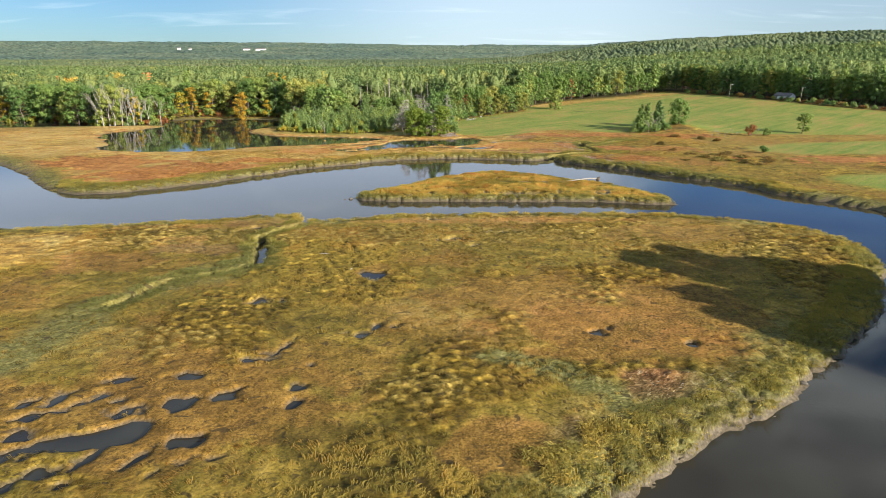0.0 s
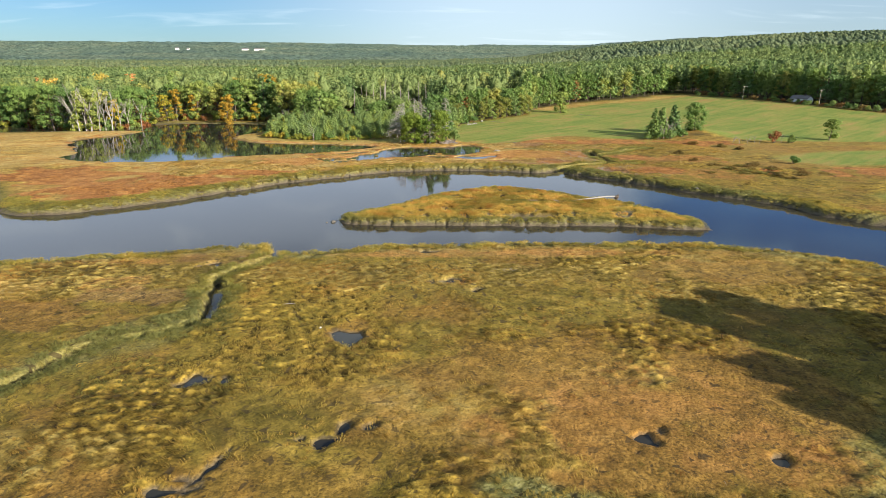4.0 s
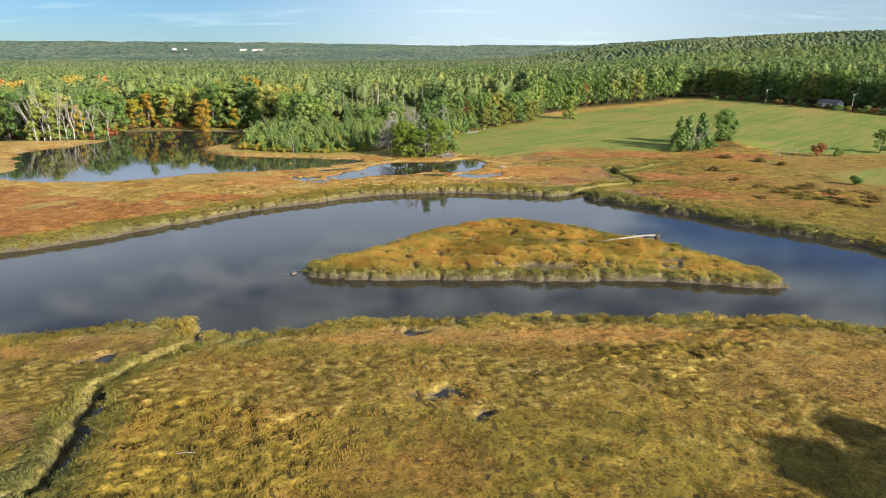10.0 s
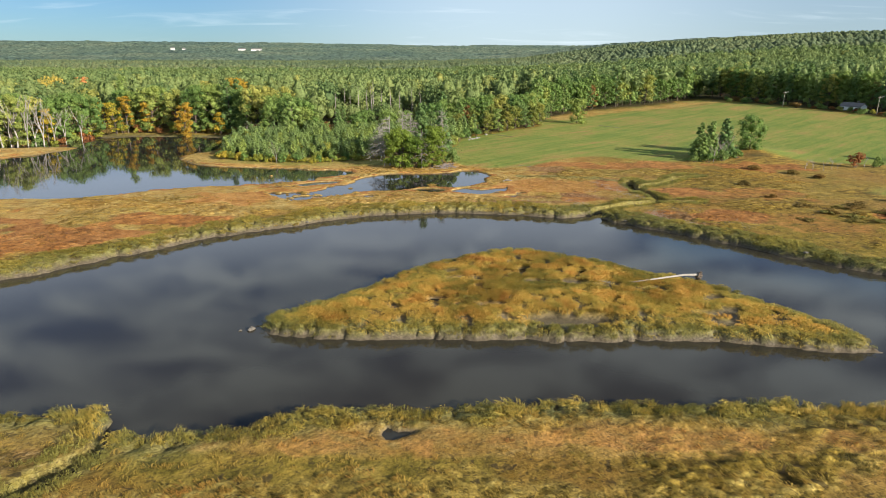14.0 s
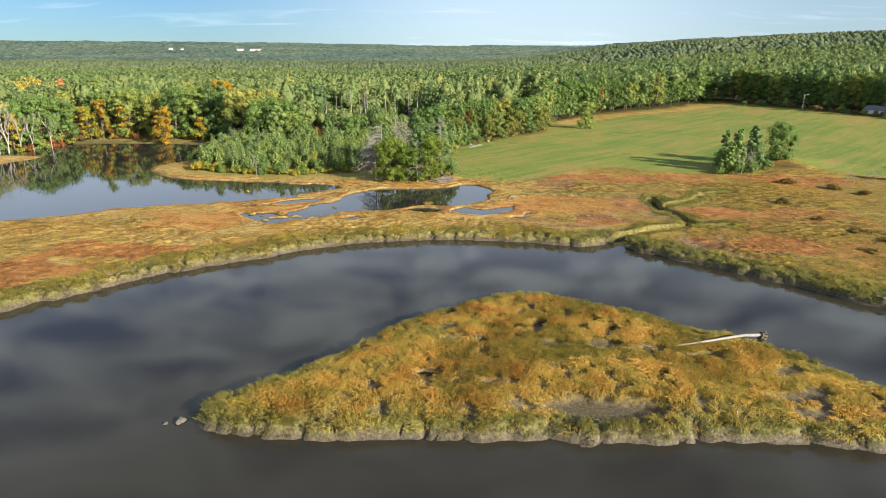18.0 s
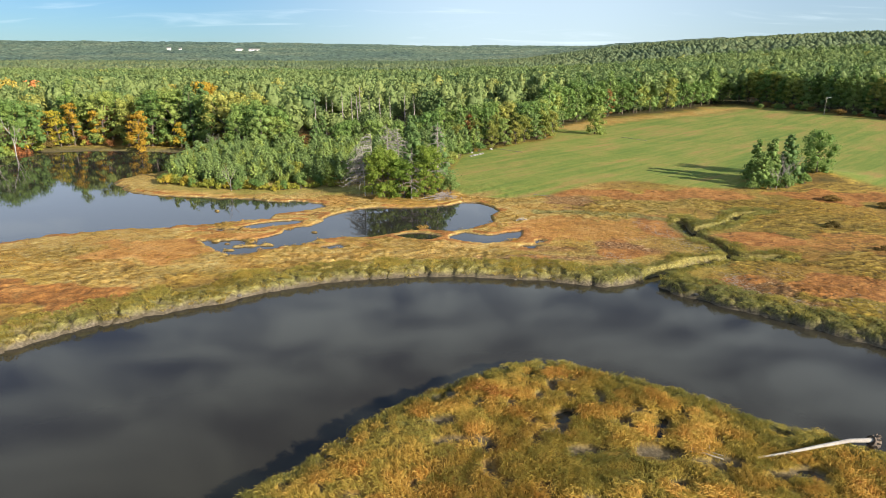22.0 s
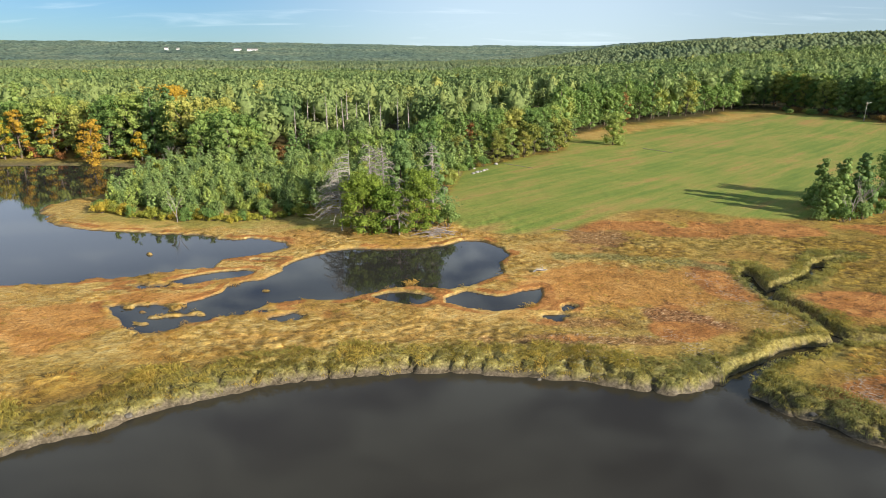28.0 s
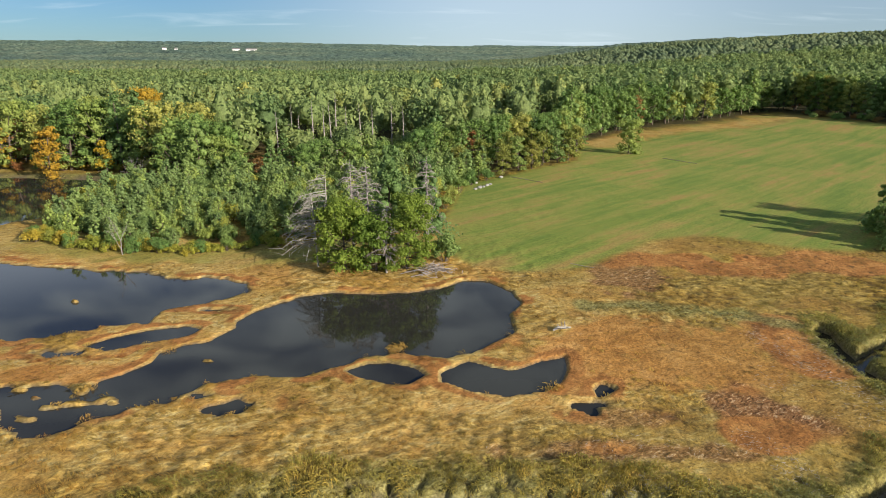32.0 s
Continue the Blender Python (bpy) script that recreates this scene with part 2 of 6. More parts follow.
    slime = ramp(tree, fine, [(0.32, (0.042, 0.034, 0.023)), (0.50, (0.092, 0.076, 0.052)), (0.68, (0.170, 0.142, 0.100))])
    grain = ramp(tree, fine, [(0.32, (0.42, 0.42, 0.42)), (0.52, (1, 1, 1)), (0.70, (1.4, 1.36, 1.25))])
    base = blend(tree, calc(tree, "SUBTRACT", 0.85, calc(tree, "MULTIPLY", gold, 0.35)), base, grain, "MULTIPLY")
    base = blend(tree, calc(tree, "MULTIPLY", gold, 0.75), base, ramp(tree, strand, [(0.36, (0.55, 0.52, 0.46)), (0.48, (0.97, 0.97, 0.97)), (0.64, (1.15, 1.15, 1.12))]), "MULTIPLY")
    # bare muddy pits, painted crevice shade and thin drainage lines in the sod
    pits = calc(tree, "MAXIMUM", span(tree, noise_at(tree, pos, 0.75, 2, 0.5, distortion=0.6), 0.645, 0.68), calc(tree, "MULTIPLY", span(tree, noise_at(tree, pos, 1.9, 2, 0.5, distortion=0.8), 0.62, 0.66), 0.8))
    crevice_shade = calc(tree, "ABSOLUTE", calc(tree, "SUBTRACT", noise_at(tree, pos, 0.75, 3, 0.6, stretch=(0.6, 1.4, 1.0), turn=0.5, distortion=1.2), 0.5))
    crevice_shade = calc(tree, "MULTIPLY", calc(tree, "SUBTRACT", 1.0, span(tree, crevice_shade, 0.006, 0.022)), calc(tree, "MULTIPLY", span(tree, noise_at(tree, pos, 0.17, 3, 0.6), 0.44, 0.58), 0.75))
    pits = calc(tree, "MAXIMUM", pits, crevice_shade)
    thread = calc(tree, "ABSOLUTE", calc(tree, "SUBTRACT", noise_at(tree, pos, 0.10, 3, 0.55, distortion=0.8), 0.5))
    lines = calc(tree, "MULTIPLY", calc(tree, "SUBTRACT", 1.0, span(tree, thread, 0.003, 0.008)), span(tree, noise_at(tree, pos, 0.05, 2, 0.5), 0.45, 0.55))
    scar = calc(tree, "MULTIPLY", calc(tree, "MAXIMUM", pits, calc(tree, "MULTIPLY", lines, 0.25)), calc(tree, "SUBTRACT", 0.8, calc(tree, "MULTIPLY", calc(tree, "MAXIMUM", calc(tree, "MAXIMUM", field, wood), calc(tree, "MULTIPLY", gold, 0.75)), 0.8)))
    base = blend(tree, scar, base, (0.045, 0.033, 0.016))
    return blend(tree, mud, base, slime), mid, fine, heart, mud, field


def ground_material():
    m, tree, bsdf = material("marsh_ground")
    pos = tree.nodes.new("ShaderNodeNewGeometry").outputs["Position"]
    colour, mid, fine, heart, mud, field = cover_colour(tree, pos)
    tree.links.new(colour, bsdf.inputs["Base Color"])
    rough = calc(tree, "SUBTRACT", 0.95, calc(tree, "MULTIPLY", mud, 0.45))
    tree.links.new(rough, bsdf.inputs["Roughness"])
    bsdf.inputs["Specular IOR Level"].default_value = 0.15
    height = calc(tree, "ADD", calc(tree, "MULTIPLY", fine, 0.9), calc(tree, "MULTIPLY", heart, -0.45))
    soft = calc(tree, "SUBTRACT", 1.0, calc(tree, "MULTIPLY", calc(tree, "MAXIMUM", field, mud), 0.8))
    bump(tree, bsdf, calc(tree, "MULTIPLY", height, soft), 0.6, 0.40)
    return m


def blade_material(name, stops, shine=0.25):
    """Grass: a hue a tuft, read from the mesh, and some light let through."""
    m, tree, bsdf = material(name)
    at = tree.nodes.new("ShaderNodeAttribute"); at.attribute_name = "hue"
    geo = tree.nodes.new("ShaderNodeNewGeometry")
    jitter = calc(tree, "MULTIPLY", calc(tree, "SUBTRACT", geo.outputs["Random Per Island"], 0.5), 0.16)
    col = ramp(tree, calc(tree, "ADD", at.outputs["Fac"], jitter), stops)
    tree.links.new(col, bsdf.inputs["Base Color"])
    bsdf.inputs["Roughness"].default_value, bsdf.inputs["Specular IOR Level"].default_value = 0.7, shine
    tr = node(tree, "ShaderNodeBsdfTranslucent")
    tree.links.new(col, tr.inputs["Color"])
    mix = node(tree, "ShaderNodeMixShader", Fac=0.42)
    out = tree.nodes["Material Output"]
    tree.links.new(bsdf.outputs[0], mix.inputs[1]); tree.links.new(tr.outputs[0], mix.inputs[2])
    tree.links.new(mix.outputs[0], out.inputs[0])
    return m


def leaf_material(name, stops, from_object=True, spread=0.10, grain=2.2, gap=0.55):
    """Leaves: the tree's own hue (by object, or by the mesh's hue for joined woods) with a spread from leaf to leaf."""
    m, tree, bsdf = material(name)
    geo = tree.nodes.new("ShaderNodeNewGeometry")
    if from_object:
        hue = tree.nodes.new("ShaderNodeObjectInfo").outputs["Random"]
    else:
        at = tree.nodes.new("ShaderNodeAttribute"); at.attribute_name = "hue"
        hue = at.outputs["Fac"]
    jitter = calc(tree, "MULTIPLY", calc(tree, "SUBTRACT", geo.outputs["Random Per Island"], 0.5), spread if from_object else 0.06)
    col = ramp(tree, calc(tree, "ADD", hue, jitter, clamp=True), stops)
    shade = ramp(tree, geo.outputs["Random Per Island"], [(0.0, (0.86, 0.86, 0.86)), (1.0, (1.12, 1.12, 1.1))])
    col = blend(tree, 1.0, col, shade, "MULTIPLY")
    # sprays of leaves, and the gaps between them with their shade painted in
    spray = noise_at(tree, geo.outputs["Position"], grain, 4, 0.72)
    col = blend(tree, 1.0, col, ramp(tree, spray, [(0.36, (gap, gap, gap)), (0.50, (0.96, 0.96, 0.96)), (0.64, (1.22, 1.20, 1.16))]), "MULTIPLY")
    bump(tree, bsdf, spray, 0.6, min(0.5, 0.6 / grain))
    tree.links.new(col, bsdf.inputs["Base Color"])
    bsdf.inputs["Roughness"].default_value, bsdf.inputs["Specular IOR Level"].default_value = 0.65, 0.15
    tr = node(tree, "ShaderNodeBsdfTranslucent")
    tree.links.new(col, tr.inputs["Color"])
    mix = node(tree, "ShaderNodeMixShader", Fac=0.42)
    tree.links.new(bsdf.outputs[0], mix.inputs[1]); tree.links.new(tr.outputs[0], mix.inputs[2])
    tree.links.new(mix.outputs[0], tree.nodes["Material Output"].inputs[0])
    return m


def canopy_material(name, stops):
    """Treetops seen from kilometres off: the mesh's hue, with lit crowns and shaded gaps painted as fine light and dark
    grain over the same relief.
    """
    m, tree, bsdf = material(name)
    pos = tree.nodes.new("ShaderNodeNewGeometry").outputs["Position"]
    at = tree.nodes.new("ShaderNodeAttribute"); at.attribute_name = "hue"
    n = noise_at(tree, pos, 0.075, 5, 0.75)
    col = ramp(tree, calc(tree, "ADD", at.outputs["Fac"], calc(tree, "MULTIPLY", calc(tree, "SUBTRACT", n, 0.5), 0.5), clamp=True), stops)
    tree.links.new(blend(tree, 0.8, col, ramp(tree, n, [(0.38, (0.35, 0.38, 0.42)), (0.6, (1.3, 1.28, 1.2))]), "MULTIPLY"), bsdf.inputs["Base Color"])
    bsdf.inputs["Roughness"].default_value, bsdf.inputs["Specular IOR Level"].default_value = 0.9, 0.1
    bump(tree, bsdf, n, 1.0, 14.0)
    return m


def bark_material(name, dark, pale):
    m, tree, bsdf = material(name)
    pos = tree.nodes.new("ShaderNodeNewGeometry").outputs["Position"]
    n = noise_at(tree, pos, 3.0, 4, 0.7, stretch=(2.0, 2.0, 0.4))
    tree.links.new(ramp(tree, n, [(0.3, dark), (0.7, pale)]), bsdf.inputs["Base Color"])
    bsdf.inputs["Roughness"].default_value = 0.9
    bump(tree, bsdf, n, 0.5, 0.04)
    return m


def water_material(name, body, ripple):
    m, tree, bsdf = material(name)
    pos = tree.nodes.new("ShaderNodeNewGeometry").outputs["Position"]
    n = noise_at(tree, pos, 0.02, 3, 0.5)
    tree.links.new(ramp(tree, n, [(0.3, tuple(0.8 * v for v in body)), (0.7, tuple(1.2 * v for v in body))]), bsdf.inputs["Base Color"])
    bsdf.inputs["Roughness"].default_value, bsdf.inputs["IOR"].default_value = 0.04, 1.333
    w = calc(tree, "ADD", noise_at(tree, pos, 0.9, 3, 0.5), noise_at(tree, pos, 4.0, 2, 0.5))
    bump(tree, bsdf, w, 1.0, ripple)
    return m


def plain_material(name, colour, rough=0.8, spread=0.25, scale=2.0, metal=0.0):
    m, tree, bsdf = material(name)
    pos = tree.nodes.new("ShaderNodeNewGeometry").outputs["Position"]
    n = noise_at(tree, pos, scale, 4, 0.65)
    tree.links.new(ramp(tree, n, [(0.3, tuple(v * (1 - spread) for v in colour)), (0.7, tuple(min(1, v * (1 + spread)) for v in colour))]), bsdf.inputs["Base Color"])
    bsdf.inputs["Roughness"].default_value, bsdf.inputs["Metallic"].default_value = rough, metal
    bump(tree, bsdf, n, 0.4, 0.02)
    return m


MARSH = ground_material()
RIVER = water_material("river_water", (0.030, 0.028, 0.022), 0.0015)
POND = water_material("pond_water", (0.024, 0.024, 0.021), 0.0006)
GRASS = blade_material("marsh_grass", [(0.0, (0.110, 0.109, 0.031)), (0.2, (0.221, 0.193, 0.044)), (0.4, (0.350, 0.258, 0.055)), (0.6, (0.442, 0.285, 0.065)), (0.8, (0.414, 0.209, 0.047)), (1.0, (0.304, 0.121, 0.041))])
CORDGRASS = blade_material("cordgrass", [(0.0, (0.170, 0.182, 0.060)), (0.2, (0.280, 0.251, 0.055)), (0.4, (0.444, 0.335, 0.069)), (0.6, (0.562, 0.369, 0.082)), (0.8, (0.526, 0.271, 0.058)), (1.0, (0.387, 0.157, 0.052))])
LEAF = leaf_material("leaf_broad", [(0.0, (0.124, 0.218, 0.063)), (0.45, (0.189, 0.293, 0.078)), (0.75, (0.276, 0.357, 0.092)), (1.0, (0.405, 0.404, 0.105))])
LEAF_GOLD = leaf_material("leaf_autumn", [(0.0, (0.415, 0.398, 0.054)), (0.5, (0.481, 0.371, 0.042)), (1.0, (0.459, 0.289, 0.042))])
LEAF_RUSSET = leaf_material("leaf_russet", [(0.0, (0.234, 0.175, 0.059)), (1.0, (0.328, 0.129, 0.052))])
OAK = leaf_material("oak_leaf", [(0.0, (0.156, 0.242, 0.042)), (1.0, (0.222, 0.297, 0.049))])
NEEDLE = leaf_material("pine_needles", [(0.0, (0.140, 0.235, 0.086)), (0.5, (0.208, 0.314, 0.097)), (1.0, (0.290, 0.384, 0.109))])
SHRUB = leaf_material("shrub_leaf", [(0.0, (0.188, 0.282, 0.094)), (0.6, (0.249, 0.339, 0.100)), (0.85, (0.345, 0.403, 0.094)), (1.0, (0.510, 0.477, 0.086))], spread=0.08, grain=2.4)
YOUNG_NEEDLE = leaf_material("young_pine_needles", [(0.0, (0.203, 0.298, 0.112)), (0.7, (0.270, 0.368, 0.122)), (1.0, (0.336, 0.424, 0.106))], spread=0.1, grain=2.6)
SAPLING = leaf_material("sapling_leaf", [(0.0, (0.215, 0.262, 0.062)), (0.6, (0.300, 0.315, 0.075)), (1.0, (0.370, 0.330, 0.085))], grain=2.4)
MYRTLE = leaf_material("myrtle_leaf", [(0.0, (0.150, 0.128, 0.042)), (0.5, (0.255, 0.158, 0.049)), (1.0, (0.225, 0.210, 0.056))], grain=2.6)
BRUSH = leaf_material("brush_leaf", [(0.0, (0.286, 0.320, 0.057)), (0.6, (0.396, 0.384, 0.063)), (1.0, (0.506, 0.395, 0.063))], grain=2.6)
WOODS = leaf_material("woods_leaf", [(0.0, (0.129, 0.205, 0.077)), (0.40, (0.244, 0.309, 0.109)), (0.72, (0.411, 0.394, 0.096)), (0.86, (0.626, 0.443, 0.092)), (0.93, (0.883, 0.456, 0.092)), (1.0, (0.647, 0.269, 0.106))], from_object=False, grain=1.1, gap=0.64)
# distance haze painted into both far leaf colours as a bluer, greyer green
FAR_WOODS = leaf_material("far_woods_hazed_leaf", [(0.0, (0.107, 0.160, 0.100)), (0.45, (0.161, 0.211, 0.105)), (0.8, (0.222, 0.250, 0.116)), (1.0, (0.321, 0.269, 0.126))], from_object=False, grain=0.16, gap=0.68)
FAR_CANOPY = canopy_material("far_canopy_hazed_leaf", [(0.0, (0.092, 0.153, 0.146)), (0.45, (0.139, 0.199, 0.152)), (0.8, (0.192, 0.237, 0.167)), (1.0, (0.277, 0.254, 0.183))])
BARK = bark_material("bark_brown", (0.06, 0.045, 0.033), (0.16, 0.125, 0.095))
BARK_GREY = bark_material("bark_dead_grey", (0.19, 0.165, 0.155), (0.35, 0.31, 0.295))
DRIFT = bark_material("driftwood", (0.224, 0.204, 0.180), (0.400, 0.376, 0.344))
WHITE_WALL = plain_material("white_clapboard", (0.75, 0.75, 0.73), 0.7, 0.08)
ROOF = plain_material("roof_shingle", (0.16, 0.15, 0.15), 0.85, 0.2)
GLASS = plain_material("window_glass", (0.05, 0.06, 0.07), 0.1, 0.1)
STONE = plain_material("stone", (0.105, 0.096, 0.082), 0.85, 0.3)
PALE_STONE = plain_material("pale_stone_face", (0.30, 0.29, 0.275), 0.85, 0.3)
POLE_WOOD = plain_material("weathered_pole", (0.33, 0.29, 0.24), 0.85, 0.25)

# ---- plan: outlines in metres, x across, y ahead ----
FAR_BANK = [(-420, 330), (-260, 265), (-175, 214), (-136, 183), (-116, 165.7), (-100, 148), (-87, 138.5), (-80, 139.5), (-73, 143.5), (-65, 147.8), (-54, 159), (-47, 165.9), (-40, 173.3), (-33, 177.5), (-26.6, 181.2), (-22.3, 185.2), (-16, 187.9), (-4, 191), (5, 191.7), (16.9, 190.5), (27.6, 187.5), (30.4, 188.2), (32.2, 189.5), (34.3, 188.5), (37, 184.1), (42.2, 179.6), (48, 173.5), (56, 166), (61, 160), (67, 154.5), (75, 147.5), (79, 138.5), (84, 131), (91.6, 121), (96, 105), (95, 88), (86, 68), (70, 47), (52, 29), (30, 10), (0, -10), (-60, -40), (-200, -70)]
NEAR_BANK = [(-420, 165), (-250, 128), (-140, 108), (-80.5, 105.8), (-61, 107.8), (-46, 110.6), (-38, 113.4), (-28.2, 114.6), (-26.6, 113.2), (-25.6, 111.4), (-22, 110.8), (-18, 111.8), (-14, 113.2), (-8, 115), (3, 115.4), (14, 116.6), (25.5, 116.2), (37, 116.1), (46, 115.2), (56, 111.6), (64.5, 106.4), (69.5, 98.5), (68, 90), (63.5, 81), (56.4, 70.8), (48.6, 63.3), (43.9, 59), (37.6, 53.4), (34.6, 50.4), (30.3, 47), (24, 43.5), (20, 41), (14.2, 37), (6, 31), (-8, 20), (-40, 2), (-120, -20), (-420, -60)]
ISLAND = [(-20.4, 134.3), (-16.4, 132.1), (-11, 130.7), (-3.6, 130.3), (3.2, 130.5), (11.4, 130.2), (18.3, 130.7), (26, 130.5), (34.9, 130), (42, 128.8), (48, 127.2), (51.3, 127.6), (50.6, 131), (47.5, 135.6), (43.3, 142.4), (37.8, 149), (31, 153), (25.7, 158), (19.6, 161), (16.3, 162.9), (10.1, 161.9), (4, 158.9), (-2.9, 152.5), (-8.5, 145.8), (-13.4, 140.8), (-18, 136.8)]
BIG_POND = [(-121, 209.5), (-107.5, 200.5), (-96, 199.6), (-82, 201.4), (-74, 206.1), (-65.7, 211.4), (-55.7, 215), (-49.3, 216), (-46, 217.1), (-40.9, 219.2), (-34.9, 221.6), (-31.4, 222), (-32.2, 225.5), (-30.5, 227.1), (-26.6, 229.3), (-23.6, 232.8), (-23.9, 236.5), (-25.8, 237), (-30.7, 238.3), (-39.5, 240.2), (-49.4, 241.9), (-59.9, 243.9), (-70.8, 246.5), (-77, 253), (-83.8, 261), (-80, 270), (-74, 284), (-73.5, 296), (-79, 306), (-92, 314), (-114, 317), (-131, 314), (-135, 300), (-130, 284), (-133, 271), (-141, 258), (-138, 243), (-127, 228), (-120, 217)]
LONG_POND = [(7, 237.8), (11, 237.8), (14.2, 234), (15.3, 230.3), (13.4, 226), (12.7, 220.5), (9.4, 216.7), (4.8, 214.2), (-0.7, 214.8), (-4.2, 214), (-6.8, 211.6), (-9.7, 209.8), (-14.6, 209.4), (-19, 207.8), (-21.2, 205.9), (-21.3, 204.4), (-24, 203.9), (-25.6, 202.5), (-27.6, 200.9), (-29.4, 199.3), (-32, 198.4), (-32.4, 199.8), (-34.3, 200.4), (-35.9, 201.9), (-38, 204.6), (-40.2, 207), (-37.3, 207.7), (-33.4, 207.7), (-30.2, 206.2), (-30.6, 207.7), (-29.1, 209.7), (-26.6, 212.5), (-26.9, 214.8), (-22.6, 218.1), (-20.9, 221.6), (-20.2, 225.5), (-18.4, 228.7), (-13.2, 232.4), (-10, 232.9), (-3, 232.8), (3.6, 234.4)]
SIDE_POND = [(4.4, 210.6), (7.4, 212.8), (11.5, 211.5), (15.3, 213), (17.9, 214.4), (17.5, 211), (14.9, 207.2), (10.9, 206.2), (7.2, 207), (4.5, 208.8)]
ROUND_POND = [(-5.4, 211), (-3.5, 212.4), (-1.2, 212.7), (1.9, 211.5), (3.1, 210), (1, 208.2), (-3.1, 208.9)]
STRIP_POND = [(-35.8, 216.4), (-33.6, 218.9), (-30.8, 220.7), (-26.8, 221.6), (-24.8, 221.1), (-25.2, 219.3), (-29.3, 217.2), (-31.3, 215.6), (-33.1, 215.1)]
HEART_POND = [(-11.9, 80.6), (-11.2, 81.5), (-10.0, 80.9), (-8.7, 81), (-8.2, 79.7), (-9.4, 77.2), (-11.2, 78.9)]
# small pools of the near marsh: centre, half width, half depth
POOLS = [(-22.3, 70.2, 1.8, 0.85), (-9.3, 60.5, 1.12, 0.84), (17.1, 60.8, 0.78, 0.96), (-18.6, 54.8, 1.57, 0.54), (-17, 56.9, 0.28, 1.32), (-24.8, 51, 1.12, 0.6), (-30.6, 50.6, 0.78, 0.48), (-19.4, 47.8, 0.78, 0.6), (-13.1, 49.1, 0.9, 0.72), (-13.2, 46.4, 0.45, 0.72), (-34.7, 47.2, 0.67, 0.84), (-36.9, 46.4, 0.67, 0.48), (-34.9, 44.5, 1.01, 0.6), (-30.9, 47.6, 0.56, 0.48), (-32.1, 46.3, 0.45, 0.3), (-33.1, 45.1, 0.45, 0.3), (-28.9, 46.8, 0.56, 0.48), (-27.2, 45.2, 1.23, 0.6), (-23.6, 46.3, 1.01, 0.84), (-27, 41.8, 1.79, 1.32), (-28.6, 41, 0.9, 0.84), (-27.2, 38.7, 0.39, 1.2)]
MORE_POOLS = [(-20.7, 40.6, 1.1, 0.96), (-30.3, 40.7, 1.32, 0.72), (-32, 40.1, 0.77, 0.42), (-34.9, 41.7, 1.32, 0.6), (-33.7, 39.2, 0.77, 0.84), (-30.1, 37, 0.99, 0.54), (-31.3, 35.8, 0.66, 0.72), (-19.5, 38.2, 0.44, 0.36), (-32, 38.7, 0.33, 0.3), (-27, 35.8, 0.44, 0.3), (-23.3, 38.7, 0.28, 0.84), (-21.3, 37, 0.28, 0.42), (-17.9, 38.7, 0.55, 0.3), (26.6, 57.9, 0.55, 0.6), (-13.1, 53.5, 0.44, 0.36), (-7.4, 62.8, 0.39, 0.6), (-5.4, 62.5, 0.39, 0.48), (1.6, 97.4, 1.7, 0.6), (5.2, 94, 0.6, 0.5), (-16, 203.9, 2.1, 0.8), (-19.1, 205.9, 0.8, 0.5), (-37.6, 214.2, 2.0, 0.6), (18.4, 204.6, 1.2, 1.4), (20.6, 207.4, 0.6, 0.8), (-34, 104.5, 1.2, 0.9), (7, 147.4, 0.9, 0.4), (22.5, 150.8, 0.5, 1.1), (14.5, 152.4, 0.7, 0.6), (31.5, 144.6, 1.4, 0.6), (1.5, 140.2, 1.2, 0.5), (-2, 110.8, 1.2, 0.5), (-25, 226.6, 1.4, 0.4)]
CREEK = [(-27.2, 114.6), (-26.0, 110.5), (-25.8, 108.1), (-27.4, 105.5), (-29.9, 101.0), (-31.1, 98.2), (-29.3, 94.0), (-28.7, 89.4), (-27.6, 84.6), (-30.4, 81.1), (-34.4, 79.0), (-37.6, 76.5), (-40.9, 68.8)]
FAR_CREEK = [(32.3, 187.0), (37.0, 191.8), (42.8, 195.2), (49.9, 198.3), (54.0, 198.0), (58.0, 197.8)]
FAR_CREEK_UP = [(51.1, 198.7), (51.0, 206.0), (49.7, 211.3), (49.8, 216.6), (51.1, 221.6)]
FAR_CREEK_FORK = [(49.5, 213.9), (54.8, 217.3), (60.3, 221.3), (65.1, 226.4), (71.3, 229.7)]
ISLETS = [(-30.3, 204.3, 1.3, 0.5), (-27.4, 204.9, 1.2, 0.7), (-33.0, 201.7, 0.9, 0.5), (-37.0, 206.8, 1.1, 0.3), (-20.8, 212.9, 0.8, 0.25), (-32.2, 203.6, 0.7, 0.4), (-34.6, 205.2, 0.6, 0.3), (-0.8, 216.0, 0.8, 0.5), (-45, 229.3, 0.7, 0.35)]
FIELD = [(5.6, 247.6), (8.7, 243.9), (15.9, 240.9), (26.8, 243.1), (33.5, 249.4), (41, 256.3), (53.7, 259), (63.1, 253.5), (73, 251), (90, 258), (103, 263), (112, 252), (124, 247.5), (141, 246), (180, 246), (300, 262), (262, 290), (231, 319), (217, 338), (206, 362), (196, 388), (183, 420), (172, 450), (160, 456), (125, 428), (84, 408), (66, 385), (50, 366), (44, 338), (31.6, 327), (19.7, 314), (10, 306), (6, 285), (3, 262)]
STRIP_FIELD = [(104, 208), (118, 217), (145, 224), (240, 232), (240, 196), (142, 192.5), (112, 194)]
EAST_FIELD = [(98, 152), (112, 157.5), (150, 160), (150, 128), (112, 130), (101, 138)]
MARSH_Z, POND_Z = 1.15, 0.98


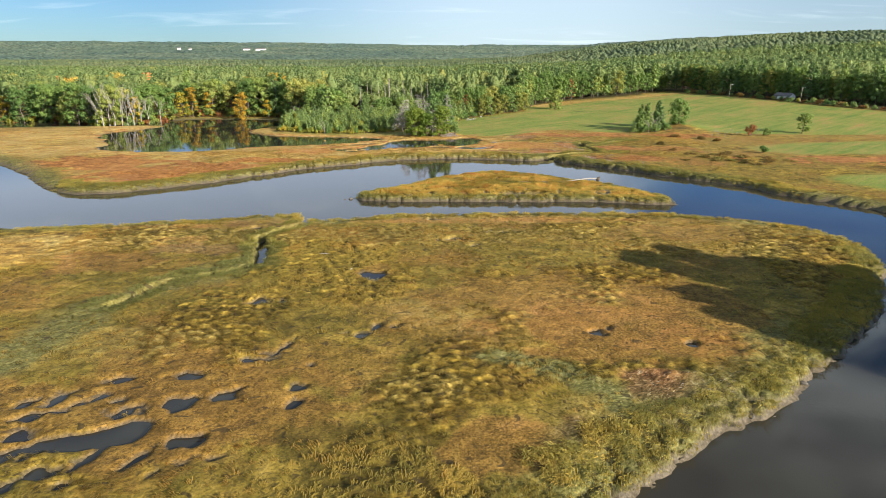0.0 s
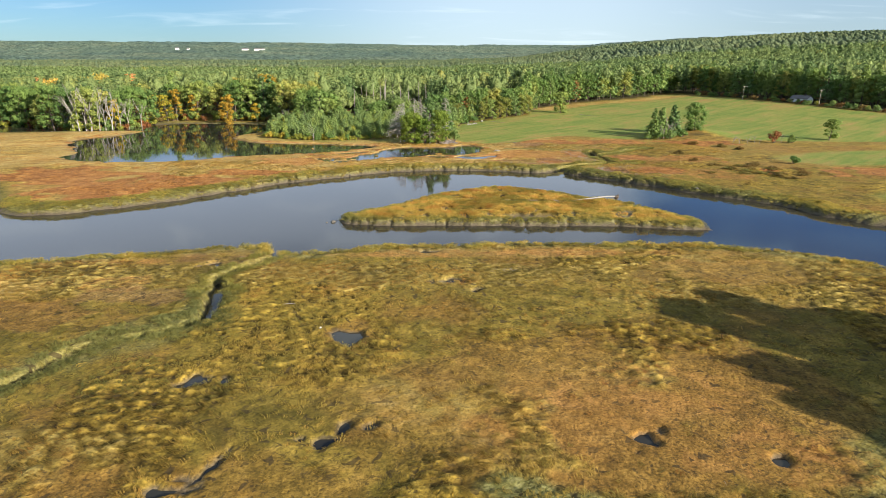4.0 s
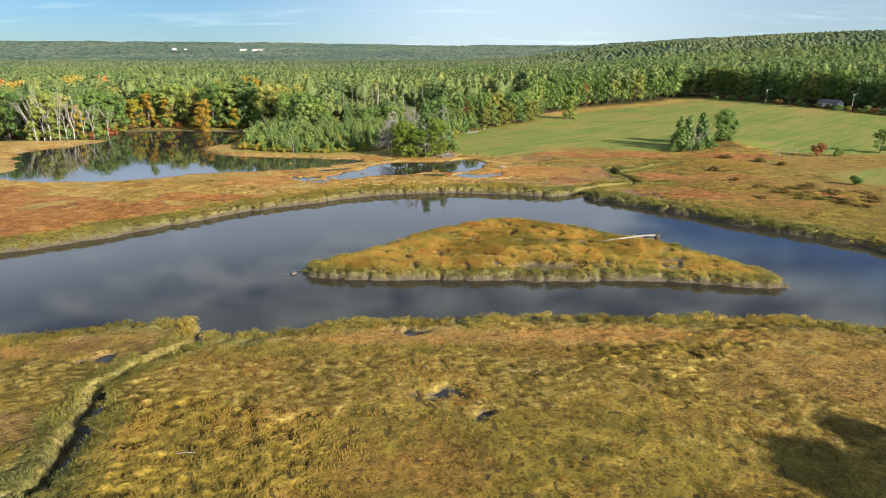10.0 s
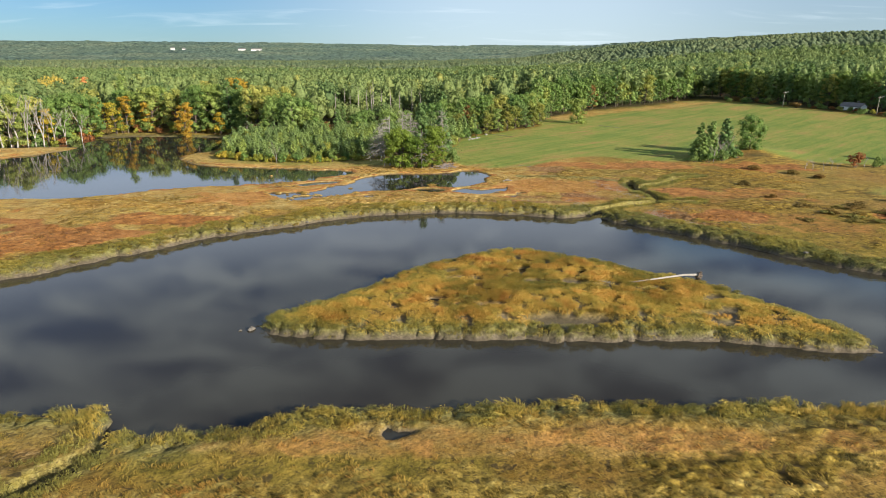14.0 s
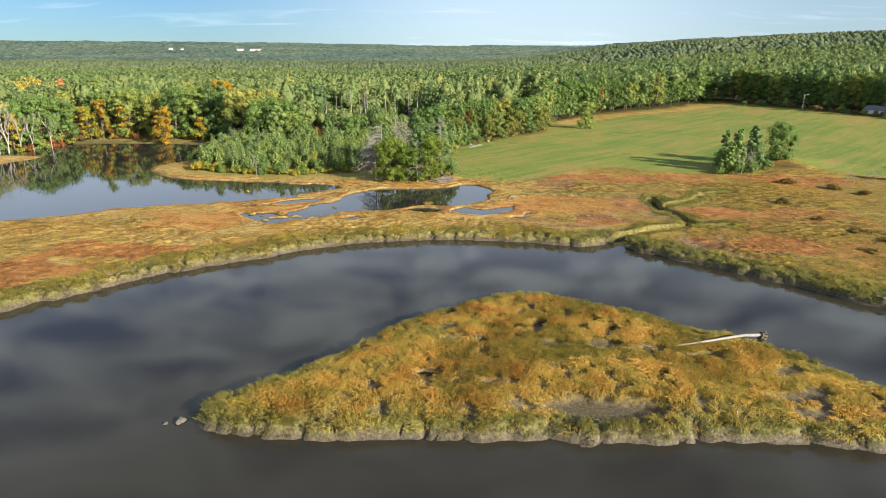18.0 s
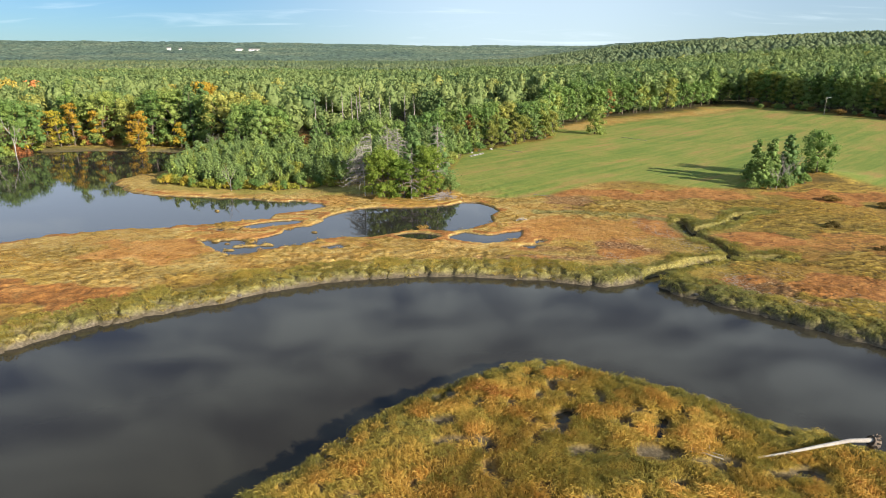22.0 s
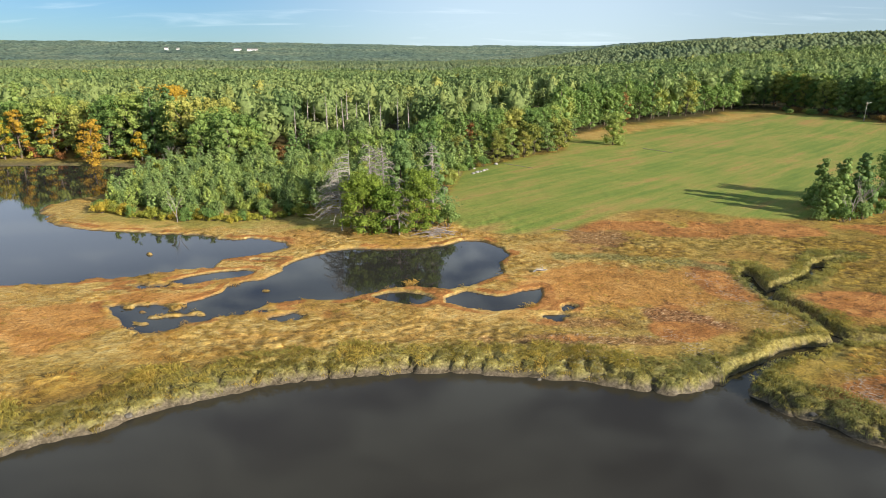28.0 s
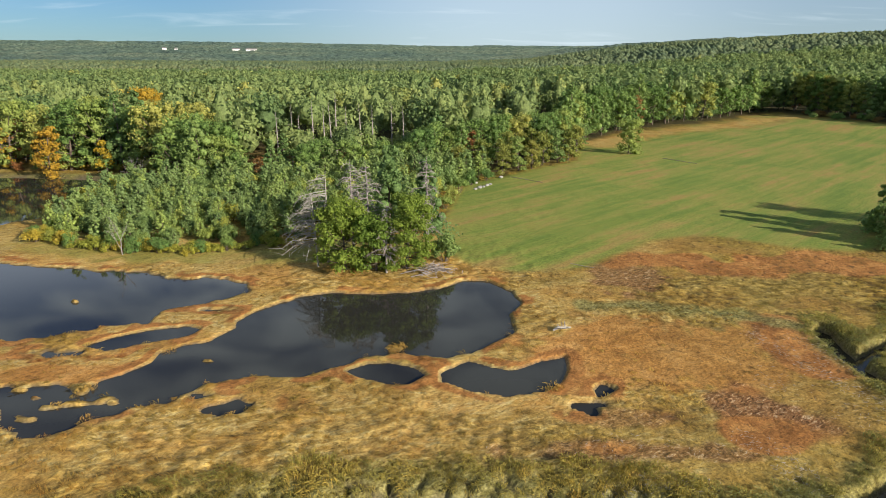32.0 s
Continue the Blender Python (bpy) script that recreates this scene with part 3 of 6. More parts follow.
def curve(points, step, closed=True):
    """A smooth line through the points, as an array of places about step metres apart."""
    p = [Vector(q) for q in points]
    n, out = len(p), []
    for i in range(n if closed else n - 1):
        a, b = p[i], p[(i + 1) % n]
        before = p[i - 1] if closed or i else a
        after = p[(i + 2) % n] if closed or i + 2 < n else b
        k = max(1, int((b - a).length / step))
        for j in range(k):
            t = j / k
            out.append(0.5 * (2 * a + (b - before) * t + (2 * before - 5 * a + 4 * b - after) * t * t + (3 * a - before - 3 * b + after) * t ** 3))
    if not closed:
        out.append(p[-1])
    return np.array([(q.x, q.y) for q in out])


def depth_in(points, X, Y, step=3.0, reach=30.0, closed=True):
    """Metres inside an outline (negative outside), cut off at reach, on a grid of places; each edge works on its own window."""
    line = curve(points, step, closed)
    xs, ys = X[0], Y[:, 0]
    best, inside = np.full(X.shape, float(reach * reach)), np.zeros(X.shape, bool)
    n = len(line)
    for i in range(n if closed else n - 1):
        (ax, ay), (bx, by) = line[i], line[(i + 1) % n]
        dx, dy = bx - ax, by - ay
        i0, i1 = np.searchsorted(xs, (min(ax, bx) - reach, max(ax, bx) + reach))
        j0, j1 = np.searchsorted(ys, (min(ay, by) - reach, max(ay, by) + reach))
        if i1 > i0 and j1 > j0:
            px, py = xs[None, i0:i1] - ax, ys[j0:j1, None] - ay
            t = np.clip((px * dx + py * dy) / max(dx * dx + dy * dy, 1e-9), 0, 1)
            np.minimum(best[j0:j1, i0:i1], (px - t * dx) ** 2 + (py - t * dy) ** 2, out=best[j0:j1, i0:i1])
        if closed and dy:
            r0, r1 = np.searchsorted(ys, (min(ay, by), max(ay, by)))
            if r1 > r0:
                cross = ax + (ys[r0:r1] - ay) / dy * dx
                inside[r0:r1] ^= xs[None, :] < cross[:, None]
    d = np.sqrt(best)
    return np.where(inside, d, -d)


def hash2(i, j, seed):
    v = np.sin(i * 127.1 + j * 311.7 + seed * 74.7) * 43758.5453
    return v - np.floor(v)


def rough2(X, Y, size, seed):
    """Smooth noise from 0 to 1 with lumps of that size."""
    u, v = X / size, Y / size
    i, j = np.floor(u), np.floor(v)
    f, g = u - i, v - j
    f, g = f * f * (3 - 2 * f), g * g * (3 - 2 * g)
    a, b = hash2(i, j, seed), hash2(i + 1, j, seed)
    c, d = hash2(i, j + 1, seed), hash2(i + 1, j + 1, seed)
    return (a * (1 - f) + b * f) * (1 - g) + (c * (1 - f) + d * f) * g


def cells(X, Y, size, seed):
    """Distances to the nearest and second nearest of scattered centres, in units of size, and a number for the nearest."""
    u, v = X / size, Y / size
    i, j = np.floor(u), np.floor(v)
    near, second, own = np.full(X.shape, 9.0), np.full(X.shape, 9.0), np.zeros(X.shape)
    for a in (-1, 0, 1):
        for b in (-1, 0, 1):
            d = np.hypot(i + a + 0.1 + 0.8 * hash2(i + a, j + b, seed) - u, j + b + 0.1 + 0.8 * hash2(i + a, j + b, seed + 1) - v)
            closer = d < near
            second = np.where(closer, near, np.minimum(second, d))
            own = np.where(closer, hash2(i + a, j + b, seed + 2), own)
            near = np.minimum(near, d)
    return near, second, own


def step_up(v, low, high):
    t = np.clip((v - low) / (high - low), 0, 1)
    return t * t * (3 - 2 * t)


def upland(X, Y):
    """Height of the firm land above the marsh: the field's rise, the low woods, the hills."""
    ahead = np.clip(Y - 246, 0, None)
    east = step_up(X, 0, 40)
    rise = np.minimum(ahead, 260) * (0.008 + 0.010 * east) + np.clip(X - 80, 0, 160) * np.minimum(ahead, 160) / 160 * 0.03
    shore = step_up(Y, 238, 262) * 0.5
    far = np.clip(Y - 520, 0, None)
    rise = rise + np.minimum(far, 700) * 0.002 + 2.2 * np.exp(-((X - 103) / 11) ** 2 - ((Y - 265) / 9) ** 2)
    # wooded hill on the right
    hill = np.interp(X, [100, 200, 290, 414, 584, 754, 1000], [0, 2, 13, 30, 40, 51, 55]) * step_up(Y, 450, 1200)
    # long far ridge
    left = step_up(-X, -900, 2600)
    ridge_far = (67 + 51 * left + 10 * (rough2(X, Y, 900, 4) - 0.5)) * step_up(Y, 1500, 3600)
    low = 10 * step_up(Y, 900, 1600)
    return rise + shore + np.maximum(hill, ridge_far) + low


def banked(d):
    """A marsh bank: mud under water, a sloping mud foot, a cut edge, then the level sod."""
    return np.interp(d, [-30, -3.0, 0.0, 0.48, 0.66, 1.1, 30], [-1.6, -1.0, -0.02, 0.40, 0.92, MARSH_Z, MARSH_Z])


def axis(core, fine, grow, low, high):
    a, b = core
    mid = list(np.arange(a, b + 1e-6, fine))
    step, v, up = fine, b, []
    while v < high:
        step *= grow
        v += step
        up.append(v)
    step, v, down = fine, a, []
    while v > low:
        step *= grow
        v -= step
        down.append(v)
    return np.array(down[::-1] + mid + up)


def gauge(X, Y):
    """Height, and the weights of the plant covers, at every place."""
    X, Y = X.astype(np.float64), Y.astype(np.float64)
    wob = (rough2(X, Y, 2.6, 1) - 0.5) * 1.1 + (rough2(X, Y, 0.9, 2) - 0.5) * 0.5
    # clods of sod, parted by cracks where the bank slumps
    wx, wy = X + 1.6 * (rough2(X, Y, 2.2, 71) - 0.5), Y + 1.6 * (rough2(X, Y, 2.2, 72) - 0.5)
    near, second, own = cells(wx, wy, 2.5, 73)
    clod, crack = np.clip(1 - near, 0, 1), 1 - step_up(second - near, 0.05, 0.22)
    north = depth_in(FAR_BANK + [(-420, -400), (700, -400), (5000, -400), (5000, 6000), (-5000, 6000), (-5000, 330)], X, Y, 4, 30)
    south = depth_in(NEAR_BANK, X, Y, 3, 10)
    isle = depth_in(ISLAND, X, Y, 2, 8)
    rim = np.maximum(np.maximum(north, south), isle)
    slump = crack * (1 - step_up(rim, 1.6, 3.4)) * step_up(own, 0.15, 0.5)
    shore = rim + wob * 0.8 + 0.35 * (clod - 0.45) * (1 - step_up(rim, 1.5, 3.0)) + 0.9 * (rough2(X, Y, 5.5, 76) - 0.5) * (1 - step_up(rim, 2, 4)) - 0.6 * slump * step_up(rough2(X, Y, 14, 77), 0.4, 0.6)
    z = banked(shore)
    z = z - 0.55 * slump * step_up(shore, 0.3, 0.8)
    z = z + np.where(shore > 1.6, (rough2(X, Y, 9, 3) - 0.5) * 0.10 + (rough2(X, Y, 1.7, 5) - 0.5) * 0.10, 0)
    # tousled hay: ridges and hollows in patches
    u, v = X + 3.0 * rough2(X, Y, 7, 31), Y + 2.4 * rough2(X, Y, 6, 32)
    ridge = 0.62 * rough2(u * 0.8 + 0.3 * v, v, 0.95, 34) + 0.38 * rough2(u * 0.7 - 0.2 * v, v, 2.1, 35)
    tousled = step_up(rough2(X, Y, 13, 33) + 0.3 * (rough2(X, Y, 4, 36) - 0.5), 0.44, 0.64) * step_up(shore, 2, 4)
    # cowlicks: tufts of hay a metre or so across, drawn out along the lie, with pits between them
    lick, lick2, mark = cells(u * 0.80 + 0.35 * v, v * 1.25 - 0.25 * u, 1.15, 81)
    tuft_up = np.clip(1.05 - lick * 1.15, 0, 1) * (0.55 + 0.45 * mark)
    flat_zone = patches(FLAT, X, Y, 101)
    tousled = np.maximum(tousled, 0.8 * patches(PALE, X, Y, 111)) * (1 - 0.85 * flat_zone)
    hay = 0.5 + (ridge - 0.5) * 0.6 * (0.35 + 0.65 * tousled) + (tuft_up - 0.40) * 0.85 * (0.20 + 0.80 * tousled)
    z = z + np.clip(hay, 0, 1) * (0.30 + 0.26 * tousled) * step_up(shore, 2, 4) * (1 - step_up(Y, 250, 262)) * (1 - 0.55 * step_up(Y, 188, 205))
    z = z + (clod - 0.4) * 0.38 * step_up(shore, 0.6, 2.0) * np.maximum(step_up(isle, 0.5, 2), 1 - step_up(shore, 3, 6)) * (1 - step_up(Y, 250, 262))
    up = upland(X, Y) * step_up(north, 4, 25)
    z = z + up
    mud = np.maximum(1 - step_up(shore, 0.44, 0.64), slump * 0.9)
    hole = step_up(isle, 1.0, 2.0) * (1 - step_up(rough2(X, Y, 1.4, 13), 0.20, 0.30))
    z, mud = z - 0.3 * hole, np.maximum(mud, 0.9 * hole)
    # pools and ponds
    wet = np.full(X.shape, -30.0)
    for outline, wobble in ((BIG_POND, 2.0), (LONG_POND, 1.0), (SIDE_POND, 0.6), (ROUND_POND, 0.5), (STRIP_POND, 0.6), (HEART_POND, 0.15)):
        wet = np.maximum(wet, depth_in(outline, X, Y, 2, 6) + wob * wobble)
    for x, y, a, b in POOLS + MORE_POOLS:
        i0, i1 = np.searchsorted(X[0], (x - 4 * a, x + 4 * a))
        j0, j1 = np.searchsorted(Y[:, 0], (y - 4 * b, y + 4 * b))
        w = (slice(j0, j1), slice(i0, i1))
        r = np.hypot((X[w] - x - 0.4 * (Y[w] - y)) / a, (Y[w] - y) / (1.15 * b))
        wet[w] = np.maximum(wet[w], (1 - r) * min(a, b) + (rough2(X[w], Y[w], 0.9 * min(a, b) + 0.35, 41) - 0.5) * 1.9 * min(a, b))
    for x, y, a, b in ISLETS:
        w = (slice(*np.searchsorted(Y[:, 0], (y - 4, y + 4))), slice(*np.searchsorted(X[0], (x - 4, x + 4))))
        r = np.hypot((X[w] - x) / a, (Y[w] - y) / b) + 0.9 * (rough2(X[w], Y[w], 0.7, 43) - 0.5)
        wet[w] = np.where(r < 1.3, np.minimum(wet[w], (r - 1.0) * 0.8), wet[w])
    z = np.where(wet > -1.4, np.minimum(z, np.interp(wet, [-1.4, -0.3], [1.75, 1.24])), z)
    bed = np.interp(wet, [-30, -0.3, 0.0, 1.2, 30], [99, 99, POND_Z - 0.02, 0.45, 0.3])
    z = np.where(wet > -0.3, np.minimum(z, np.where(wet < 0, np.interp(wet, [-0.3, 0], [MARSH_Z + 0.15, POND_Z - 0.02]), bed)), z)
    mud = np.maximum(mud, 0.9 * step_up(wet, -0.22, -0.02))
    # creeks
    creek = np.full(X.shape, 30.0)
    for path, width in ((CREEK, 0.5), (FAR_CREEK, 1.2), (FAR_CREEK_UP, 1.0), (FAR_CREEK_FORK, 0.7)):
        creek = np.minimum(creek, -depth_in(path, X, Y, 2, 10, False) - width + wob * 0.5 + 1.0 * (rough2(X, Y, 3.5, 61) - 0.5))
    z = np.minimum(z, np.interp(creek, [-2, -0.4, 0.0, 0.4, 0.5], [-0.6, -0.35, 0.0, 1.05, 99]))
    mud = np.maximum(mud, 1 - step_up(creek, -0.1, 0.2))
    # the island's mud flat
    flat = step_up(1 - np.hypot((X - 17) / 7.5, (Y - 134.3) / 2.4) + wob * 0.5, 0.0, 0.35)
    z = np.where(flat > 0, z * (1 - flat) + np.minimum(z, 0.55) * flat, z)
    mud = np.maximum(mud, flat * 0.9)
    # covers
    field = np.maximum(np.maximum(step_up(depth_in(FIELD, X, Y, 6, 8), -1, 2), step_up(depth_in(STRIP_FIELD, X, Y, 6, 8), -2, 3)), step_up(depth_in(EAST_FIELD, X, Y, 6, 8), -2, 3))
    lea = step_up(1.1 - np.abs(Y - 249 - 0.004 * (X + 35) ** 2) / 5.0 + 0.8 * (rough2(X, Y, 3.0, 58) - 0.5), 0, 0.5) * step_up(X, -74, -66) * (1 - step_up(X, 4, 12)) * step_up(-wet, 1.0, 2.5)
    field = np.maximum(field, 0.6 * lea)
    bare = -depth_in([(60, 371), (84, 397), (105, 409), (125, 416), (150, 434), (168, 441)], X, Y, 4, 12, False)
    field = field * (1 - 0.85 * (1 - step_up(bare, 6, 9)))
    wood = step_up(upland(X, Y), 0.9, 1.6) * (1 - step_up(depth_in(FIELD, X, Y, 6, 8), -6, -1)) * step_up(north, 6, 20)
    red = np.zeros(X.shape)
    for x, y, a, b, s in RED:
        red = np.maximum(red, s * step_up(1.2 - np.hypot((X - x) / a, (Y - y) / b) + 1.1 * (rough2(X, Y, 4.5, 51) - 0.5) + 0.6 * (rough2(X, Y, 11, 52) - 0.5), 0, 0.6))
    red = np.maximum(red, 0.75 * (step_up(wet, -2.6, -1.4) * (1 - step_up(wet, -0.4, -0.1))) * step_up(rough2(X, Y, 3.2, 57), 0.25, 0.6) * step_up(Y, 196, 204))
    red = np.maximum(red, 0.42 * (1 - step_up(bare, 6, 9)))
    gold = step_up(isle, 0.5, 4) * 0.15
    gold = np.maximum(gold, (0.45 + 0.5 * rough2(X, Y, 10, 54)) * step_up(Y, 184, 196) * (1 - step_up(Y, 256, 262)))
    gold = np.maximum(gold, (0.3 + 0.6 * rough2(X, Y, 8, 55)) * step_up(north, 4, 9) * step_up(-X, 10, 40) * step_up(Y, 130, 150))
    for x, y, a, b, s in GOLD:
        gold = np.maximum(gold, s * step_up(1.25 - np.hypot((X - x) / a, (Y - y) / b) + 0.7 * (rough2(X, Y, 5.5, 53) - 0.5), 0, 0.6))
    gold = np.maximum(gold, flat_zone * step_up(Y, 103, 106))
    gold = gold * (1 - 0.7 * step_up(X + 8 * (rough2(X, Y, 9, 59) - 0.5), 16, 62))
    gold = np.maximum(gold, 0.75 * (1 - step_up(bare, 6, 9)))
    rank = np.maximum(0.65 * (1 - step_up(creek + 1.5 * (rough2(X, Y, 2.0, 62) - 0.5), 0.5, 2.8)), (1 - step_up(shore, 2.0, 6.0)) * 0.75)
    swath = -depth_in([(-28, 88), (-29.3, 83), (-32.3, 79.8), (-37.3, 76.4), (-40.6, 70.9), (-42.6, 65.6), (-43.5, 59.6), (-44.5, 54)], X, Y, 3, 8, False)
    sedge = -depth_in([(24.1, 229.0), (36.4, 226.7), (47.5, 222.6), (48.8, 213.0)], X, Y, 3, 8, False)
    rank = np.maximum(rank, 0.75 * (1 - step_up(sedge + 2.5 * (rough2(X, Y, 2.5, 67) - 0.5), 0.8, 2.6)))
    rank = np.maximum(rank, 0.7 * (1 - step_up(swath + 3.0 * (rough2(X, Y, 3.0, 63) - 0.5), 1.5, 5.0)))
    rank = np.maximum(rank, 0.85 * (1 - step_up(-depth_in([(5, 54.5), (9.8, 52.7), (12.3, 51.2), (15.2, 48), (17.1, 44.3), (19.5, 41)], X, Y, 2, 8, False) + 2.5 * (rough2(X, Y, 2.4, 65) - 0.5), 0.4, 2.2)))
    rank = np.maximum(rank, 0.6 * (1 - step_up(south + 4 * (rough2(X, Y, 3.0, 66) - 0.5), 4, 9)) * step_up(X, 2, 14) * (1 - step_up(Y, 60, 76)))
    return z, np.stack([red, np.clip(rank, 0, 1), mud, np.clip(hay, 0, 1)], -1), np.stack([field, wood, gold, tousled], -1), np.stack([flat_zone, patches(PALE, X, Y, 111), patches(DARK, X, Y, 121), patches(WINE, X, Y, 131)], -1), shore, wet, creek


RED = [(5, 109.6, 48, 2.8, 0.5), (-50, 105, 14, 2.2, 0.5), (-80, 158, 16, 12, 1.0), (-68, 168, 18, 9, 0.9), (-104, 176, 22, 12, 0.9), (-52, 181, 14, 6, 0.8), (40, 247, 22, 7, 0.75), (63, 245, 16, 6, 0.7), (32, 200, 7, 3.5, 0.8), (18.8, 197.5, 6, 2, 0.6), (34, 207, 5, 2.5, 0.7), (44, 218, 5, 8, 0.8), (60, 208, 9, 5, 0.9), (58, 184, 9, 6, 0.8), (47, 187, 5, 3, 0.7), (140, 180, 40, 9, 1.0), (100, 243, 14, 8, 0.8), (78, 205, 14, 8, 0.6), (72, 179, 12, 6, 0.55), (20, 66, 14, 6, 0.45), (27, 58, 9, 6, 0.5), (7, 42, 6, 4, 0.4), (-45, 95, 7, 4, 0.5), (30, 262, 8, 4, 0.4)]
GOLD = [(-48, 197, 8, 5, 1.0), (-5, 201, 26, 7, 0.8), (25, 215, 13, 12, 0.9), (-25, 237, 14, 5, 1.0), (-60, 245, 26, 4, 1.0), (0, 237, 16, 4, 0.9), (-32, 222, 13, 6, 0.9), (-35, 211, 12, 4, 1.0), (20, 230, 8, 10, 0.8), (-125, 316, 60, 6, 0.9), (-150, 285, 20, 22, 0.9), (0, 110.5, 42, 2.6, 0.4), (50, 108, 16, 4, 0.6), (-60, 190, 30, 8, 0.6), (-70, 90, 20, 9, 0.6), (8, 208, 14, 6, 1.0), (-90, 195, 34, 7, 0.7), (44, 232, 14, 6, 0.7), (8, 66, 16, 9, 0.35)]

# wine-red dead stands, smooth amber flats, pale dry hay, dark olive sod: centre, half width, half depth, weight
WINE = [(21.2, 48.9, 6.5, 3.4, 1.0), (12.0, 42.0, 2.5, 3.0, 0.7), (-38.3, 91.1, 6.5, 3.2, 0.55), (-36, 106.5, 6, 2, 0.4), (33.8, 202.9, 3.9, 4.5, 1.0), (44.5, 219.4, 3.1, 3.6, 0.9), (21.3, 197.1, 9.1, 1.7, 0.8), (46.9, 183.7, 5.6, 3.5, 0.9), (50.5, 177.4, 3.9, 1.8, 0.8), (30.6, 239.5, 5.4, 7.1, 0.8), (34.4, 201.2, 4.4, 2.6, 0.8), (20.9, 202.2, 3.4, 1.3, 0.7)]
FLAT = [(17, 61, 12, 6.5, 1.0), (4.7, 40.4, 4.6, 3.1, 1.0), (-25, 47, 14, 9, 0.9), (-37, 45, 8, 6, 0.9), (-49, 84.2, 10, 4.6, 1.0), (-12, 54, 8, 5, 0.6), (-9.5, 80, 3.4, 3.6, 0.8), (-60, 70, 12, 8, 0.7), (42, 100, 14, 5, 0.7), (29.6, 214.8, 13.8, 9.5, 1), (61.7, 204.3, 8.0, 6.9, 0.8), (56.8, 188.3, 6.7, 4.9, 0.6), (27.5, 216.7, 10.3, 8.2, 1.0), (-32.3, 209.7, 10.7, 1.8, 1.0), (10, 73, 14, 7, 0.7), (30, 70, 8, 8, 0.8), (-2, 60, 9, 4, 0.5), (-45.5, 201, 10.5, 6.5, 1.0), (0, 109.5, 60, 2.2, 0.35)]
PALE = [(0, 100, 60, 5, 0.65), (-48, 97, 24, 7, 0.6), (48, 94, 14, 6, 0.6), (-3.3, 48.9, 7, 3.6, 0.35), (12.5, 44, 3.5, 4, 0.5), (-36, 57.5, 11, 4, 0.5), (38, 92, 14, 5, 0.6), (35.5, 225.9, 19.5, 2.5, 0.8), (53.0, 238.1, 13.1, 7.9, 0.6), (-19.6, 195.3, 17.4, 1.3, 0.5)]
DARK = [(-7, 38.6, 5.5, 4.6, 0.9), (-14, 64, 9, 3.5, 0.6), (0, 70, 7, 3, 0.4), (-40, 58, 8, 3, 0.3), (63.8, 211.1, 5.7, 3.2, 0.6)]


def patches(items, X, Y, seed):
    """Weight of a list of oval patches with ragged rims."""
    out = np.zeros(X.shape)
    rag = 0.9 * (rough2(X, Y, 4.2, seed) - 0.5) + 0.5 * (rough2(X, Y, 1.3, seed + 1) - 0.5)
    for x, y, a, b, s in items:
        w = (slice(*np.searchsorted(Y[:, 0], (y - 2 * b - 2, y + 2 * b + 2))), slice(*np.searchsorted(X[0], (x - 2 * a - 2, x + 2 * a + 2))))
        out[w] = np.maximum(out[w], s * step_up(1.15 - np.hypot((X[w] - x) / a, (Y[w] - y) / b) + rag[w], 0, 0.35))
    return out


def grid_mesh(name, xs, ys, Z):
    nx, ny = len(xs), len(ys)
    X, Y = np.meshgrid(xs, ys)
    co = np.stack([X, Y, Z], -1).reshape(-1, 3).astype(np.float32)
    k = (np.arange(ny - 1)[:, None] * nx + np.arange(nx - 1)[None, :]).reshape(-1)
    quads = np.stack([k, k + 1, k + nx + 1, k + nx], -1)
    return numpy_mesh(name, co, quads)


def numpy_mesh(name, co, faces, smooth=False):
    """A mesh from arrays: places (n, 3) and faces (m, 3 or 4)."""
    me = bpy.data.meshes.new(name)
    m, k = faces.shape
    me.vertices.add(len(co))
    me.vertices.foreach_set("co", np.ascontiguousarray(co, np.float32).ravel())
    me.loops.add(m * k)
    me.loops.foreach_set("vertex_index", np.ascontiguousarray(faces, np.int32).ravel())
    me.polygons.add(m)
    me.polygons.foreach_set("loop_start", np.arange(0, m * k, k, dtype=np.int32))
    if smooth:
        me.polygons.foreach_set("use_smooth", np.ones(m, bool))
    me.update(calc_edges=True)
    return me


def paint(me, name, values):
    layer = me.color_attributes.new(name, "FLOAT_COLOR", "POINT")
    layer.data.foreach_set("color", np.ascontiguousarray(values, np.float32).ravel())


def hues(me, values):
    layer = me.attributes.new("hue", "FLOAT", "POINT")
    layer.data.foreach_set("value", np.ascontiguousarray(values, np.float32))


XS = axis((-46, 60), 0.34, 1.045, -4600, 4600)
YS = np.concatenate([axis((34, 118), 0.29, 1.045, -700, 118), axis((118.4, 244), 0.42, 1.045, 118.4, 4900)])
GX, GY = np.meshgrid(XS, YS)
GZ, COVER, COVER_MORE, ZONES, SHORE, WET, CREEK_D = gauge(GX, GY)
ground_mesh = grid_mesh("ground", XS, YS, GZ)
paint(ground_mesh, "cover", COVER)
paint(ground_mesh, "cover_more", COVER_MORE)
paint(ground_mesh, "zones", ZONES)
ground_mesh.polygons.foreach_set("use_smooth", np.ones(len(ground_mesh.polygons), bool))
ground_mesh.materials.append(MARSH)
ground = tagged(new("ground", ground_mesh), "autumn salt marsh sod, mown green field and wooded hills in one sheet", "ground", kind="structure")


